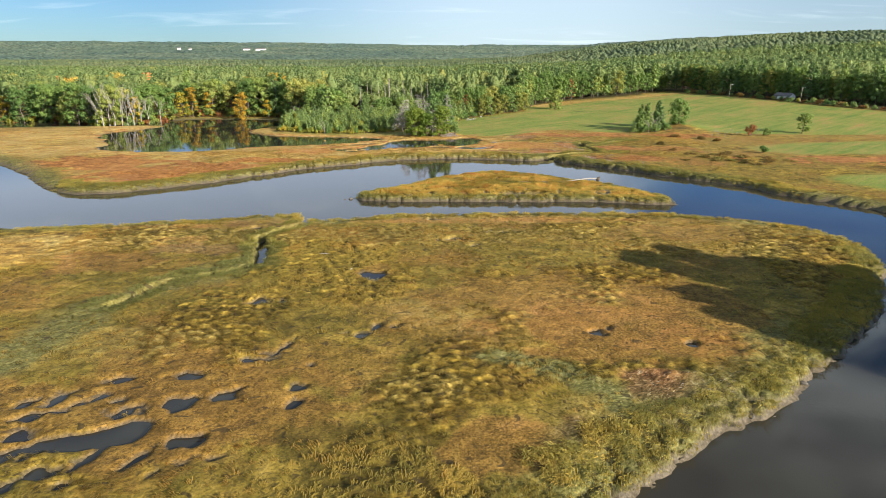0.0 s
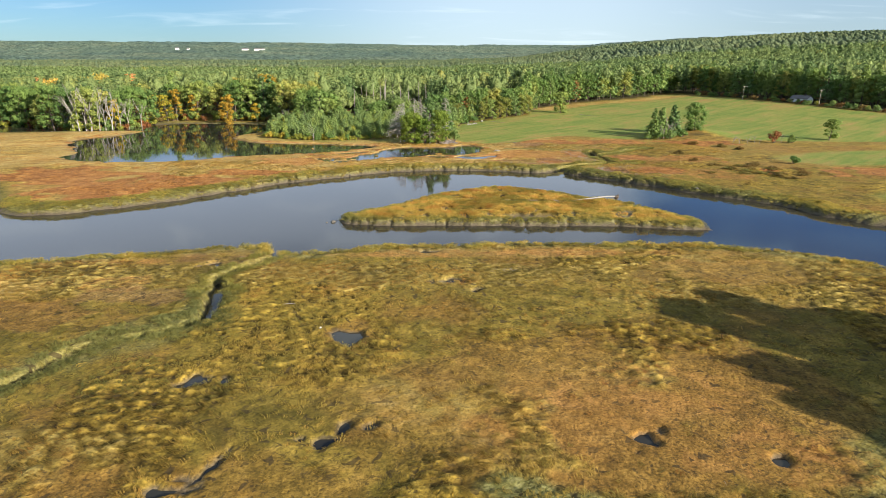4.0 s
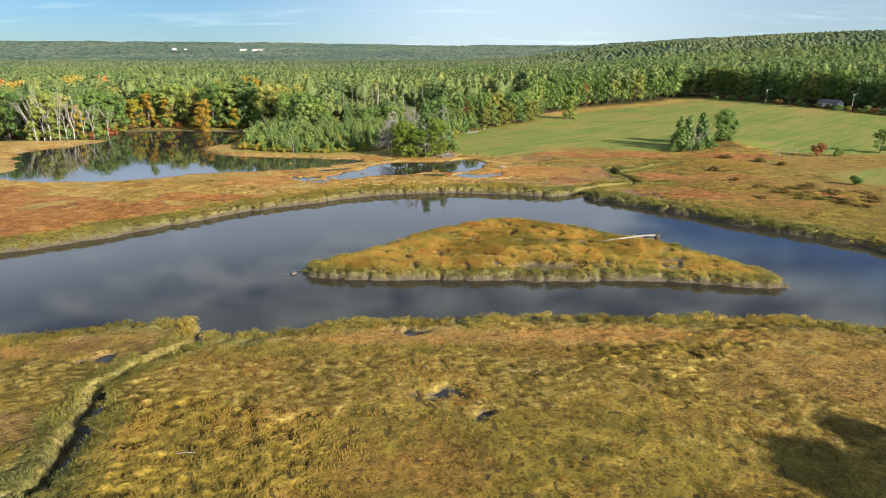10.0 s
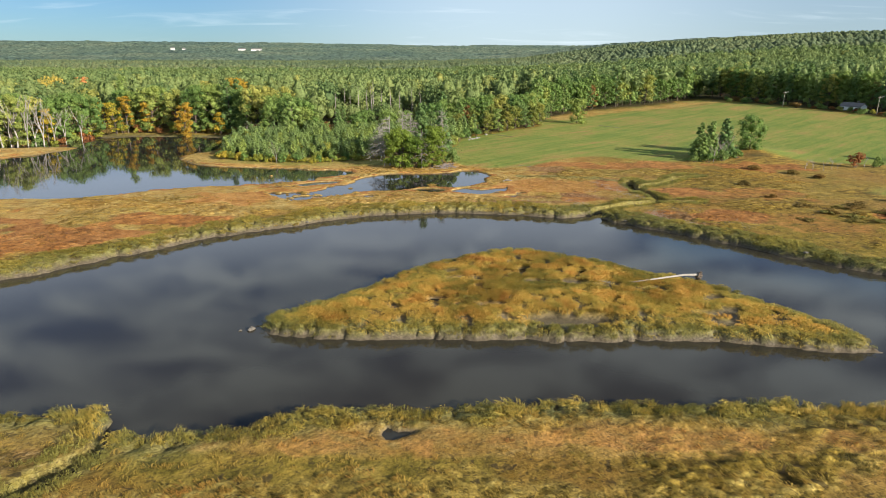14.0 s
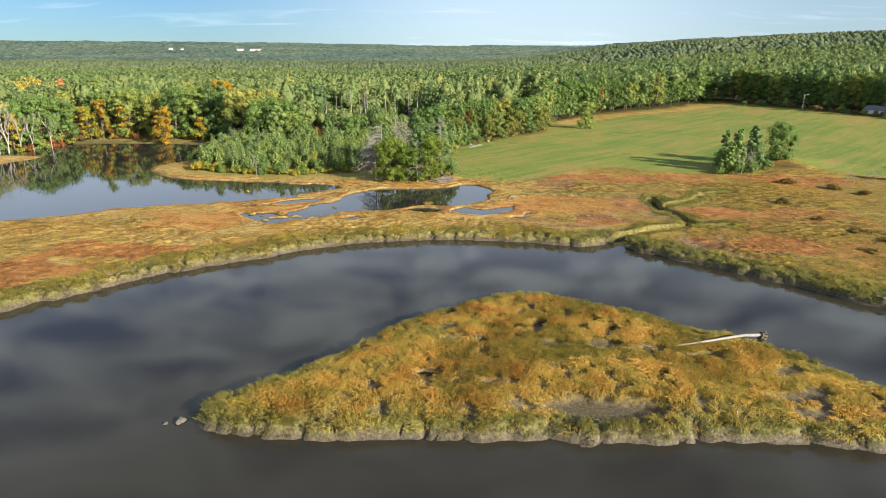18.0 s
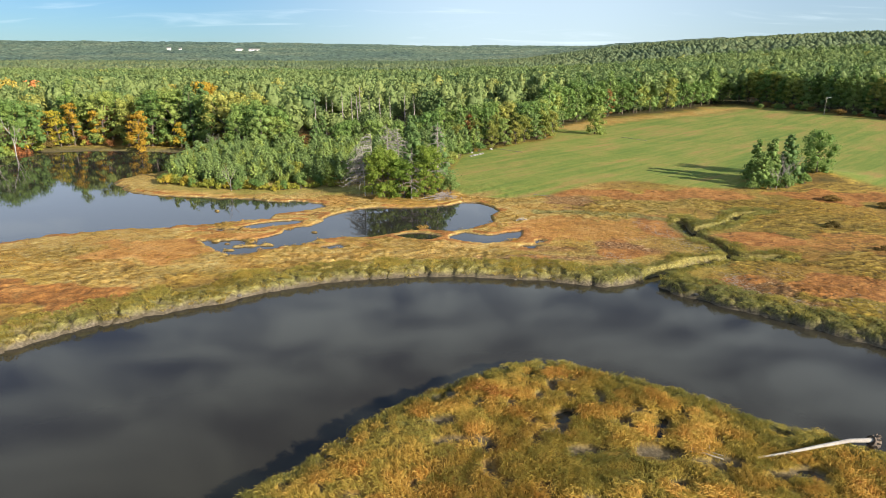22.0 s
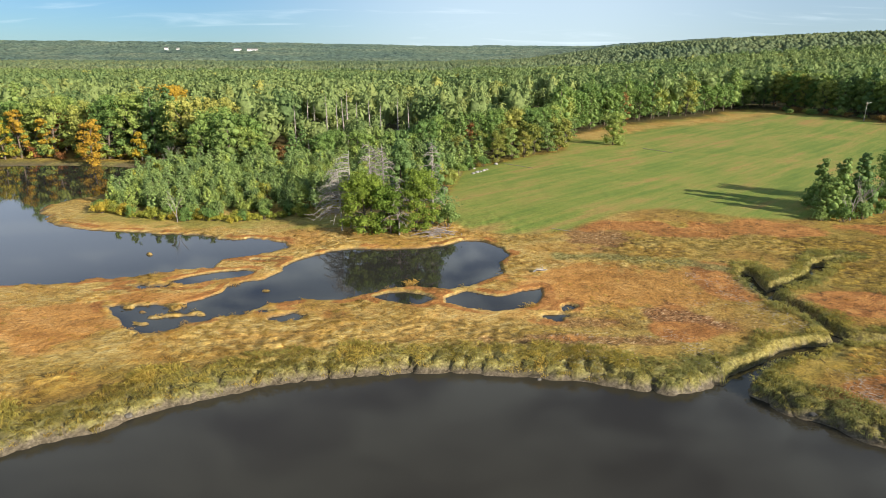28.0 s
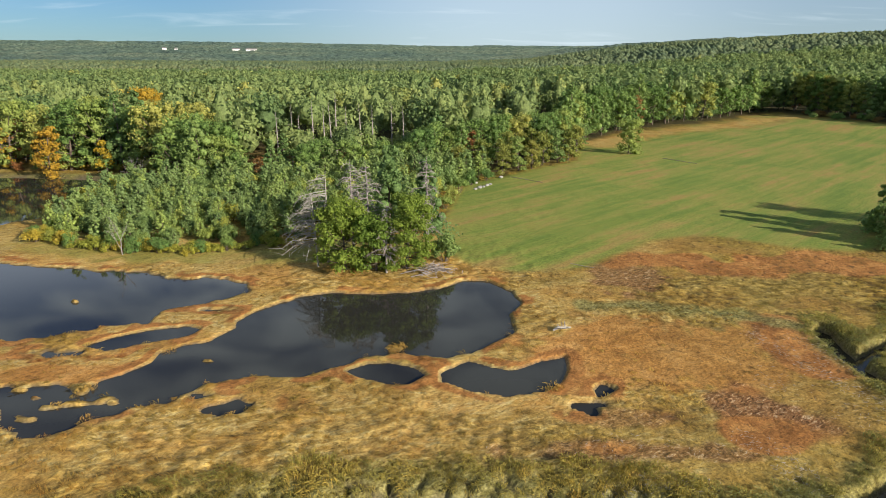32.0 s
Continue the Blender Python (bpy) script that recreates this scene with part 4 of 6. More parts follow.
def height_at(x, y):
    """The ground's height at single places or arrays, by the sheet's own grid."""
    x, y = np.atleast_1d(np.asarray(x, float)), np.atleast_1d(np.asarray(y, float))
    i = np.clip(np.searchsorted(XS, x) - 1, 0, len(XS) - 2)
    j = np.clip(np.searchsorted(YS, y) - 1, 0, len(YS) - 2)
    f, g = (x - XS[i]) / (XS[i + 1] - XS[i]), (y - YS[j]) / (YS[j + 1] - YS[j])
    return (GZ[j, i] * (1 - f) + GZ[j, i + 1] * f) * (1 - g) + (GZ[j + 1, i] * (1 - f) + GZ[j + 1, i + 1] * f) * g


def sample(grid, x, y):
    i = np.clip(np.searchsorted(0.5 * (XS[1:] + XS[:-1]), x), 0, len(XS) - 1)
    j = np.clip(np.searchsorted(0.5 * (YS[1:] + YS[:-1]), y), 0, len(YS) - 1)
    return grid[j, i]


def water_sheet(name, outline, z, mat, label, category):
    bm = bmesh.new()
    f = bm.faces.new([bm.verts.new((x, y, z)) for x, y in outline])
    bmesh.ops.recalc_face_normals(bm, faces=[f])
    if f.normal.z < 0:
        f.normal_flip()
    bmesh.ops.triangulate(bm, faces=bm.faces[:])
    me = bpy.data.meshes.new(name)
    bm.to_mesh(me)
    bm.free()
    me.materials.append(mat)
    return tagged(new(name, me), label, category, kind="structure")


def grown(points, by):
    line = curve(points, 2.0)
    c = np.roll(line, -1, 0) - np.roll(line, 1, 0)
    area = np.sum(line[:, 0] * np.roll(line[:, 1], -1) - np.roll(line[:, 0], -1) * line[:, 1])
    nrm = np.stack([c[:, 1], -c[:, 0]], -1) / np.maximum(np.linalg.norm(c, axis=1, keepdims=True), 1e-6)
    return line + nrm * by * (1 if area > 0 else -1)


water_sheet("river_water", [(-900, -300), (400, -300), (400, 340), (-900, 340)], 0.0, RIVER, "calm murky grey-brown tidal river between marsh banks", "river")
for label, outline, by in (("dark still pond reflecting trees and sky", BIG_POND, 0.6), ("long dark pond with grassy spits", LONG_POND, 0.5), ("small dark pond ringed by golden grass", SIDE_POND, 0.4), ("small rounded dark pond in golden grass", ROUND_POND, 0.3), ("narrow strip of dark pond water", STRIP_POND, 0.3), ("heart-shaped dark pool in the marsh", HEART_POND, 0.15)):
    water_sheet("pond_water", grown(outline, by), POND_Z, POND, label, "pond")
for number, (x, y, a, b) in enumerate(POOLS + MORE_POOLS):
    ring = [(x + 2.0 * a * math.cos(k * math.tau / 16), y + 2.0 * b * math.sin(k * math.tau / 16)) for k in range(16)]
    water_sheet("pool_water", ring, POND_Z - 0.006 - 0.005 * (number % 6), POND, "small shallow dark pool in the marsh sod", "pool")

# ---- plants: shapes made once, placed many times ----
def part(name, me, mat, parent, label=""):
    if mat and not me.materials:
        me.materials.append(mat)
    ob = new(name, me)
    ob.parent = parent
    if label:
        ob["label"] = label
    return ob


def tube(points, radii, sides=6):
    """Places and quads of a bent, tapered stem."""
    V, F = [], []
    for k, (p, r) in enumerate(zip(points, radii)):
        p = np.asarray(p, float)
        a = np.asarray(points[min(k + 1, len(points) - 1)], float) - np.asarray(points[max(k - 1, 0)], float)
        a /= max(np.linalg.norm(a), 1e-9)
        u = np.cross(a, (0.3, 0.9, 0.1) if abs(a[1]) < 0.9 else (1, 0, 0)); u /= np.linalg.norm(u)
        w = np.cross(a, u)
        for s in range(sides):
            q = s * math.tau / sides
            V.append(p + r * (u * math.cos(q) + w * math.sin(q)))
    for k in range(len(points) - 1):
        for s in range(sides):
            F.append((k * sides + s, k * sides + (s + 1) % sides, (k + 1) * sides + (s + 1) % sides, (k + 1) * sides + s))
    return np.array(V), np.array(F)


def gather(pieces):
    V, F, n = [], [], 0
    for v, f in pieces:
        V.append(v); F.append(f + n); n += len(v)
    return np.concatenate(V), np.concatenate(F)


def leaves(rng, at, size, out=None, flat=0.0, stray=0.5):
    """Small bent diamonds at the places, facing mostly along out."""
    n = len(at)
    d = rng.normal(size=(n, 3))
    if out is not None:
        d = d * stray + out * 1.1
    d[:, 2] += flat
    d /= np.linalg.norm(d, axis=1, keepdims=True) + 1e-9
    u = np.cross(d, rng.normal(size=(n, 3))); u /= np.linalg.norm(u, axis=1, keepdims=True) + 1e-9
    w = np.cross(d, u)
    s = size * rng.uniform(0.6, 1.35, (n, 1))
    V = np.stack([at - u * s, at - w * s * 0.62 + d * s * 0.15, at + u * s, at + w * s * 0.62 - d * s * 0.1], 1).reshape(-1, 3)
    return V, np.arange(4 * n).reshape(n, 4)


def lumps(rng, clumps, sides=7, rings=4, fill=0.70):
    """The dense inside of leafy clumps: ragged closed bags of foliage."""
    out = []
    for x, y, z, r, rz in clumps:
        f = (np.arange(rings + 1) / rings)[:, None]
        q = (np.arange(sides) * math.tau / sides)[None, :] + 0.45 * np.arange(rings + 1)[:, None] + rng.uniform(0, 1)
        rag = rng.uniform(0.72, 1.12, q.shape) * fill
        wide = np.maximum(np.sin(math.pi * (0.12 + 0.84 * f)), 0.05) * rag * r
        V = np.stack([x + wide * np.cos(q), y + wide * np.sin(q), z - np.cos(math.pi * (0.12 + 0.84 * f)) * rz * rag], -1).reshape(-1, 3)
        k, s = np.meshgrid(np.arange(rings), np.arange(sides), indexing="ij")
        F = np.stack([k * sides + s, k * sides + (s + 1) % sides, (k + 1) * sides + (s + 1) % sides, (k + 1) * sides + s], -1).reshape(-1, 4)
        out.append((V, F))
    return gather(out)


def crown(rng, clumps, count, size, sides=7, rings=4, solid=None, stray=0.8, fill=0.58):
    """Leaves on the shells of leafy clumps (x, y, z, radius, height of it); solid: how many clumps have a dense inside."""
    c = np.array(clumps)
    weight = c[:, 3] ** 2
    k = rng.choice(len(c), count, p=weight / weight.sum())
    d = rng.normal(size=(count, 3)); d /= np.linalg.norm(d, axis=1, keepdims=True)
    d[:, 2] = np.where(d[:, 2] < -0.35, -d[:, 2], d[:, 2])
    r = rng.uniform(0.75, 1.22, (count, 1))
    at = c[k, :3] + d * r * np.stack([c[k, 3], c[k, 3], c[k, 4]], -1)
    return gather([lumps(rng, clumps[:solid], sides, rings, fill), leaves(rng, at, size, d, stray=stray)])


def broad_tree(rng, h, spread, count, size, low=0.28, lean=0.0, tufts=(10, 15), bulk=(0.30, 0.50), sides=7, rings=4):
    """Trunk with limbs, and a crown of leafy clumps. Returns (wood, crown)."""
    top = np.array([rng.normal(0, 0.05) * h + lean * h, rng.normal(0, 0.04) * h, h * 0.82])
    stem = [(0, 0, -0.3), tuple(top * 0.3 + (rng.normal(0, 0.1), 0, 0)), tuple(top * 0.65), tuple(top)]
    wood = [tube(stem, [h * 0.021, h * 0.016, h * 0.010, h * 0.003], 6)]
    clumps = []
    n = int(rng.integers(*tufts))
    for i in range(n):
        q, f = i * 2.4 + rng.uniform(-0.5, 0.5), low + (0.90 - low) * ((i + rng.uniform(0, 1)) / n)
        wide = spread * math.sqrt(max(0.06, 1.0 - ((f - 0.50) / (0.52 if f > 0.5 else 0.75)) ** 2)) * rng.uniform(0.50, 0.82)
        start = top * min(1.0, f * 0.85)
        end = np.array([start[0] + wide * math.cos(q), start[1] + wide * math.sin(q), f * h])
        wood.append(tube([start, (start + end) / 2 + (0, 0, -0.03 * h), end], [h * 0.007, h * 0.005, h * 0.001], 4))
        r = spread * rng.uniform(*bulk)
        clumps.append((*end, r, r * rng.uniform(0.6, 0.9)))
    clumps.append((*top, spread * 0.4, spread * 0.4))
    clumps.append((top[0] * 0.6, top[1] * 0.6, h * 0.6, spread * 0.5, spread * 0.55))
    return gather(wood), crown(rng, clumps, count, size, sides, rings)


def pine_tree(rng, h, spread, count, size, low=0.30, stray=0.8, rise=(0.0, 0.35), tufts=26, sides=6, rings=3):
    """White pine: a straight stem, uneven whorls of level branches with upturned plumes."""
    wood = [tube([(0, 0, -0.3), (0, 0, h * 0.5), (rng.normal(0, 0.1), 0, h)], [h * 0.017, h * 0.011, 0.03], 6)]
    at, out = [], []
    whorls = max(7, int(h * 0.55))
    for i in range(whorls):
        f = low + (0.98 - low) * i / (whorls - 1)
        reach = spread * (1.05 - f) ** 0.75 * rng.uniform(0.7, 1.15) + 0.3
        for b in range(int(rng.integers(4, 7))):
            q = rng.uniform(0, math.tau)
            ln = reach * rng.uniform(0.55, 1.15)
            fb = min(0.985, f + rng.normal(0, 0.6) * (0.98 - low) / whorls)
            tip = np.array([ln * math.cos(q), ln * math.sin(q), fb * h + ln * rng.uniform(*rise)])
            root = np.array([0, 0, fb * h])
            if b < 3:
                wood.append(tube([root, tip * (0.95, 0.95, 1)], [0.05, 0.015], 3))
            m = max(3, int(count / (whorls * 5)))
            t = rng.uniform(0.25, 1.05, (m, 1)) ** 0.7
            side = rng.normal(size=(m, 3)) * (0.24, 0.24, 0.17) * ln * 0.9
            at.append(root + (tip - root) * t + side)
            out.append(np.tile((math.cos(q) * 0.4, math.sin(q) * 0.4, 0.7), (m, 1)))
    plumes = []
    for i in range(tufts):
        f = low + (0.97 - low) * (i + rng.uniform(0, 1)) / tufts
        reach = spread * (1.05 - f) ** 0.75 * rng.uniform(0.3, 0.8)
        q, r = i * 2.4 + rng.uniform(-0.6, 0.6), spread * (0.18 + 0.26 * (1 - f)) * rng.uniform(0.8, 1.25)
        plumes.append((reach * math.cos(q), reach * math.sin(q), f * h + reach * sum(rise) / 2, r, r * rng.uniform(0.55, 0.95)))
    return gather(wood), gather([lumps(rng, plumes, sides, rings), leaves(rng, np.concatenate(at), size, np.concatenate(out), stray=stray)])


def dead_tree(rng, h, branches=26, droop=0.25, reach=0.22, one_side=None):
    """A bare grey snag with drooping side branches and twigs."""
    bend = rng.normal(0, 0.03) * h
    wood = [tube([(0, 0, -0.3), (bend * 0.4, 0, h * 0.5), (bend, rng.normal(0, 0.02) * h, h)], [h * 0.016, h * 0.011, 0.02], 6)]
    for i in range(branches):
        f = 0.25 + 0.7 * (i + rng.uniform(0, 1)) / branches
        q = rng.uniform(0, math.tau) if one_side is None else one_side + rng.normal(0, 0.5)
        ln = h * reach * (1.15 - f) ** 0.6 * rng.uniform(0.3, 1.25)
        root = np.array([bend * f, 0, f * h])
        way = np.array([math.cos(q), math.sin(q), 0])
        mid = root + way * ln * 0.55 + rng.normal(0, 0.05, 3) * ln + (0, 0, ln * rng.uniform(-0.1, 0.15))
        tip = root + way * ln + (0, 0, -ln * droop + ln * rng.uniform(-0.1, 0.3))
        wood.append(tube([root, mid, tip], [0.075, 0.055, 0.025], 4))
        for _ in range(10):
            t = rng.uniform(0.25, 1.0)
            a = root + (mid - root) * min(1, 2 * t) if t < 0.5 else mid + (tip - mid) * (2 * t - 1)
            tw = a + (way * rng.uniform(0.1, 0.5) + rng.normal(0, 0.45, 3)) * ln * 0.28
            wood.append(tube([a, tw], [0.028, 0.012], 3))
    return gather(wood)


def bare_tree(rng, h, spread, depth=3):
    """A leafless broad tree: forked pale limbs."""
    wood = []

    def fork(p, way, ln, r, level):
        e = p + way * ln
        mid = (p + e) / 2 + rng.normal(0, 0.04, 3) * ln
        wood.append(tube([p, mid, e], [r, r * 0.8, r * 0.6], 5 if level > 1 else 3))
        if level:
            for _ in range(3):
                w = way + rng.normal(0, 0.45, 3) * (1, 1, 0.6) * spread
                fork(e if rng.uniform() < 0.6 else mid, w / np.linalg.norm(w), ln * rng.uniform(0.5, 0.75), r * 0.55, level - 1)
    fork(np.array([0, 0, -0.3]), np.array([0.03, 0, 1.0]), h * 0.45, h * 0.016, depth)
    return gather(wood)


def shrub(rng, h, spread, count, size):
    clumps, wood = [], []
    for i in range(int(rng.integers(7, 11))):
        q, d = rng.uniform(0, math.tau), spread * rng.uniform(0.1, 0.75)
        z = h * rng.uniform(0.16, 0.80) * (1.1 - 0.45 * d / spread)
        clumps.append((d * math.cos(q), d * math.sin(q), z, spread * rng.uniform(0.3, 0.45), h * rng.uniform(0.2, 0.32)))
        wood.append(tube([(0.2 * math.cos(q), 0.2 * math.sin(q), -0.2), clumps[-1][:3]], [0.05 + h * 0.006, 0.02], 4))
    return gather(wood), crown(rng, clumps, count, size)


def thing_of(name, wood, crown_shape, bark, leaf, label, category, group, wood_name="trunk"):
    """A tree or shrub as an Empty at its foot, with a trunk and a crown under it."""
    root = new(name)
    root.empty_display_size = 0.5
    part(wood_name, numpy_mesh(wood_name, *wood, smooth=True), bark, root)
    if crown_shape:
        part("crown", numpy_mesh("crown", *crown_shape, smooth=True), leaf, root)
    return tagged(root, label, category, group)


def stand(proto, places, rng, low=0.85, high=1.15):
    """Copies of a thing, each at a place (x, y) with its own turn and size; the first place takes the thing itself."""
    for k, (x, y, *size) in enumerate(places):
        s = size[0] if size else rng.uniform(low, high)
        m = pose(x, y, float(height_at(x, y)[0]) - 0.05, 0, 0, rng.uniform(0, 360)) @ Matrix.Diagonal((s * rng.uniform(0.92, 1.08), s, s, 1))
        if k == 0:
            proto.matrix_world = m
        else:
            made = copy_thing(proto, Matrix.Identity(4))
            made.matrix_basis = m

# ---- the woods ----
rng = np.random.default_rng(7)
FOREST = [(-420, 320), (-300, 312), (-224, 309), (-205, 313), (-190, 307), (-163, 293), (-152, 300), (-148, 318), (-140, 328), (-117, 329), (-90, 326), (-70, 318), (-56, 300), (-30, 305), (0, 318), (22, 330), (40, 348), (52, 378), (70, 398), (90, 420), (128, 440), (165, 468), (184, 460), (196, 430), (210, 400), (222, 374), (236, 350), (256, 330), (290, 303), (420, 290), (900, 420), (1300, 1000), (1300, 1300), (-1300, 1300), (-900, 500)]
FRONT = [(-224, 311), (-205, 315), (-190, 309), (-163, 295.5), (-152, 303), (-148, 320), (-140, 330), (-117, 331), (-90, 328), (-70, 321), (-56, 303), (-30, 308), (0, 321), (22, 333), (40, 351), (52, 381), (70, 401), (90, 423), (128, 443), (165, 471), (184, 463), (197, 433), (211, 403), (223, 377), (237, 353), (257, 333), (290, 306)]


def scattered(rng, low, high, gap, stray=0.55):
    """Jittered places on a grid between two corners, gap metres apart."""
    xs, ys = np.arange(low[0], high[0], gap), np.arange(low[1], high[1], gap)
    X, Y = np.meshgrid(xs, ys)
    X = X + (np.arange(len(ys)) % 2)[:, None] * gap / 2
    p = np.stack([X.ravel(), Y.ravel()], -1)
    return p + rng.uniform(-stray, stray, p.shape) * gap


def within(outline, p, step=8.0):
    line = curve(outline, step) if step else np.array(outline)
    inside = np.zeros(len(p), bool)
    for (ax, ay), (bx, by) in zip(line, np.roll(line, -1, 0)):
        if by != ay:
            inside ^= ((ay > p[:, 1]) != (by > p[:, 1])) & (p[:, 0] < ax + (p[:, 1] - ay) / (by - ay) * (bx - ax))
    return inside


def joined(name, shapes, places, pick, scale, turn, hue, mat, label, category):
    """Many plants joined into one object of kind stuff, each with its own turn, size and hue."""
    V, F, H, n = [], [], [], 0
    z = height_at(places[:, 0], places[:, 1])
    for k, (v, f) in enumerate(shapes):
        sel = np.nonzero(pick == k)[0]
        if not len(sel):
            continue
        c, s = np.cos(turn[sel])[:, None], np.sin(turn[sel])[:, None]
        size = scale[sel][:, None]
        x = (v[None, :, 0] * c - v[None, :, 1] * s) * size + places[sel, 0][:, None]
        y = (v[None, :, 0] * s + v[None, :, 1] * c) * size + places[sel, 1][:, None]
        zz = v[None, :, 2] * size + z[sel][:, None]
        V.append(np.stack([x, y, zz], -1).reshape(-1, 3))
        F.append((f[None] + (np.arange(len(sel)) * len(v))[:, None, None]).reshape(-1, f.shape[1]) + n)
        H.append(np.repeat(hue[sel], len(v)))
        n += len(sel) * len(v)
    me = numpy_mesh(name, np.concatenate(V), np.concatenate(F), smooth="woods" in name)
    hues(me, np.concatenate(H))
    me.materials.append(mat)
    return tagged(new(name, me), label, category, kind="stuff")


def dome(rng, h, r, low, pads, cards, size, sides=6, rings=3):
    """A rounded broadleaf crown for joined woods: a core, pads of foliage over it, and loose sprays."""
    mid, half = h * (1 + low) / 2, h * (1 - low) / 2
    clumps = [(0, 0, mid - 0.1 * half, r * 0.90, half * 0.95)]
    for i in range(pads):
        up = -0.25 + 1.2 * (i + rng.uniform(0, 1)) / pads
        q, wide = i * 2.4 + rng.uniform(-0.4, 0.4), math.sqrt(max(0.02, 1 - min(up, 0.99) ** 2)) * r * rng.uniform(0.62, 0.86)
        k = r * rng.uniform(0.26, 0.42)
        clumps.append((wide * math.cos(q), wide * math.sin(q), mid + half * up * 0.80, k, k * rng.uniform(0.6, 0.9)))
    return crown(rng, clumps, cards, size, sides, rings, 1, 0.55, 0.86)


def tiers(rng, h, r, low, whorls, cards, size, sides=5, rings=2):
    """A pine's crown for joined woods: whorls of level plumes round a narrow core, open between them."""
    plumes = [(0, 0, h * (0.47 + low / 2), r * 0.55, h * (1 - low) * 0.46)]
    for i in range(whorls):
        f = low + (0.93 - low) * i / (whorls - 1)
        reach = r * (1.22 - f) ** 0.5 * rng.uniform(0.7, 1.15)
        arms = int(rng.integers(4, 7)) if i < whorls - 1 else 2
        turn = rng.uniform(0, 6.28)
        for b in range(arms):
            q, k = turn + b * math.tau / arms + rng.uniform(-0.3, 0.3), reach * rng.uniform(0.34, 0.52)
            d = reach * rng.uniform(0.45, 0.8) if arms > 1 else 0.0
            plumes.append((d * math.cos(q), d * math.sin(q), f * h + 0.15 * d, k, k * rng.uniform(0.28, 0.5)))
    return crown(rng, plumes, cards, size, sides, rings, 1, 0.65, 1.1)


def blob(rng, h, w, rings=3, sides=6, pointed=0.5):
    """A lumpy far crown: rings of a bag shape with ragged radii, as quads."""
    V, F = [], []
    for k in range(rings + 1):
        f = k / rings
        r = w * (math.sin(math.pi * (0.2 + 0.72 * f)) ** 0.6) * (1 - pointed * f) + 0.05
        r = r * 0.15 if k == rings else r
        for s in range(sides):
            q = s * math.tau / sides + 0.5 * k
            rr = r * rng.uniform(0.6, 1.25)
            V.append((rr * math.cos(q), rr * math.sin(q), h * (0.3 + 0.7 * math.sin(0.5 * math.pi * f)) * rng.uniform(0.94, 1.06)))
    for k in range(rings):
        for s in range(sides):
            F.append((k * sides + s, k * sides + (s + 1) % sides, (k + 1) * sides + (s + 1) % sides, (k + 1) * sides + s))
    return np.array(V), np.array(F)


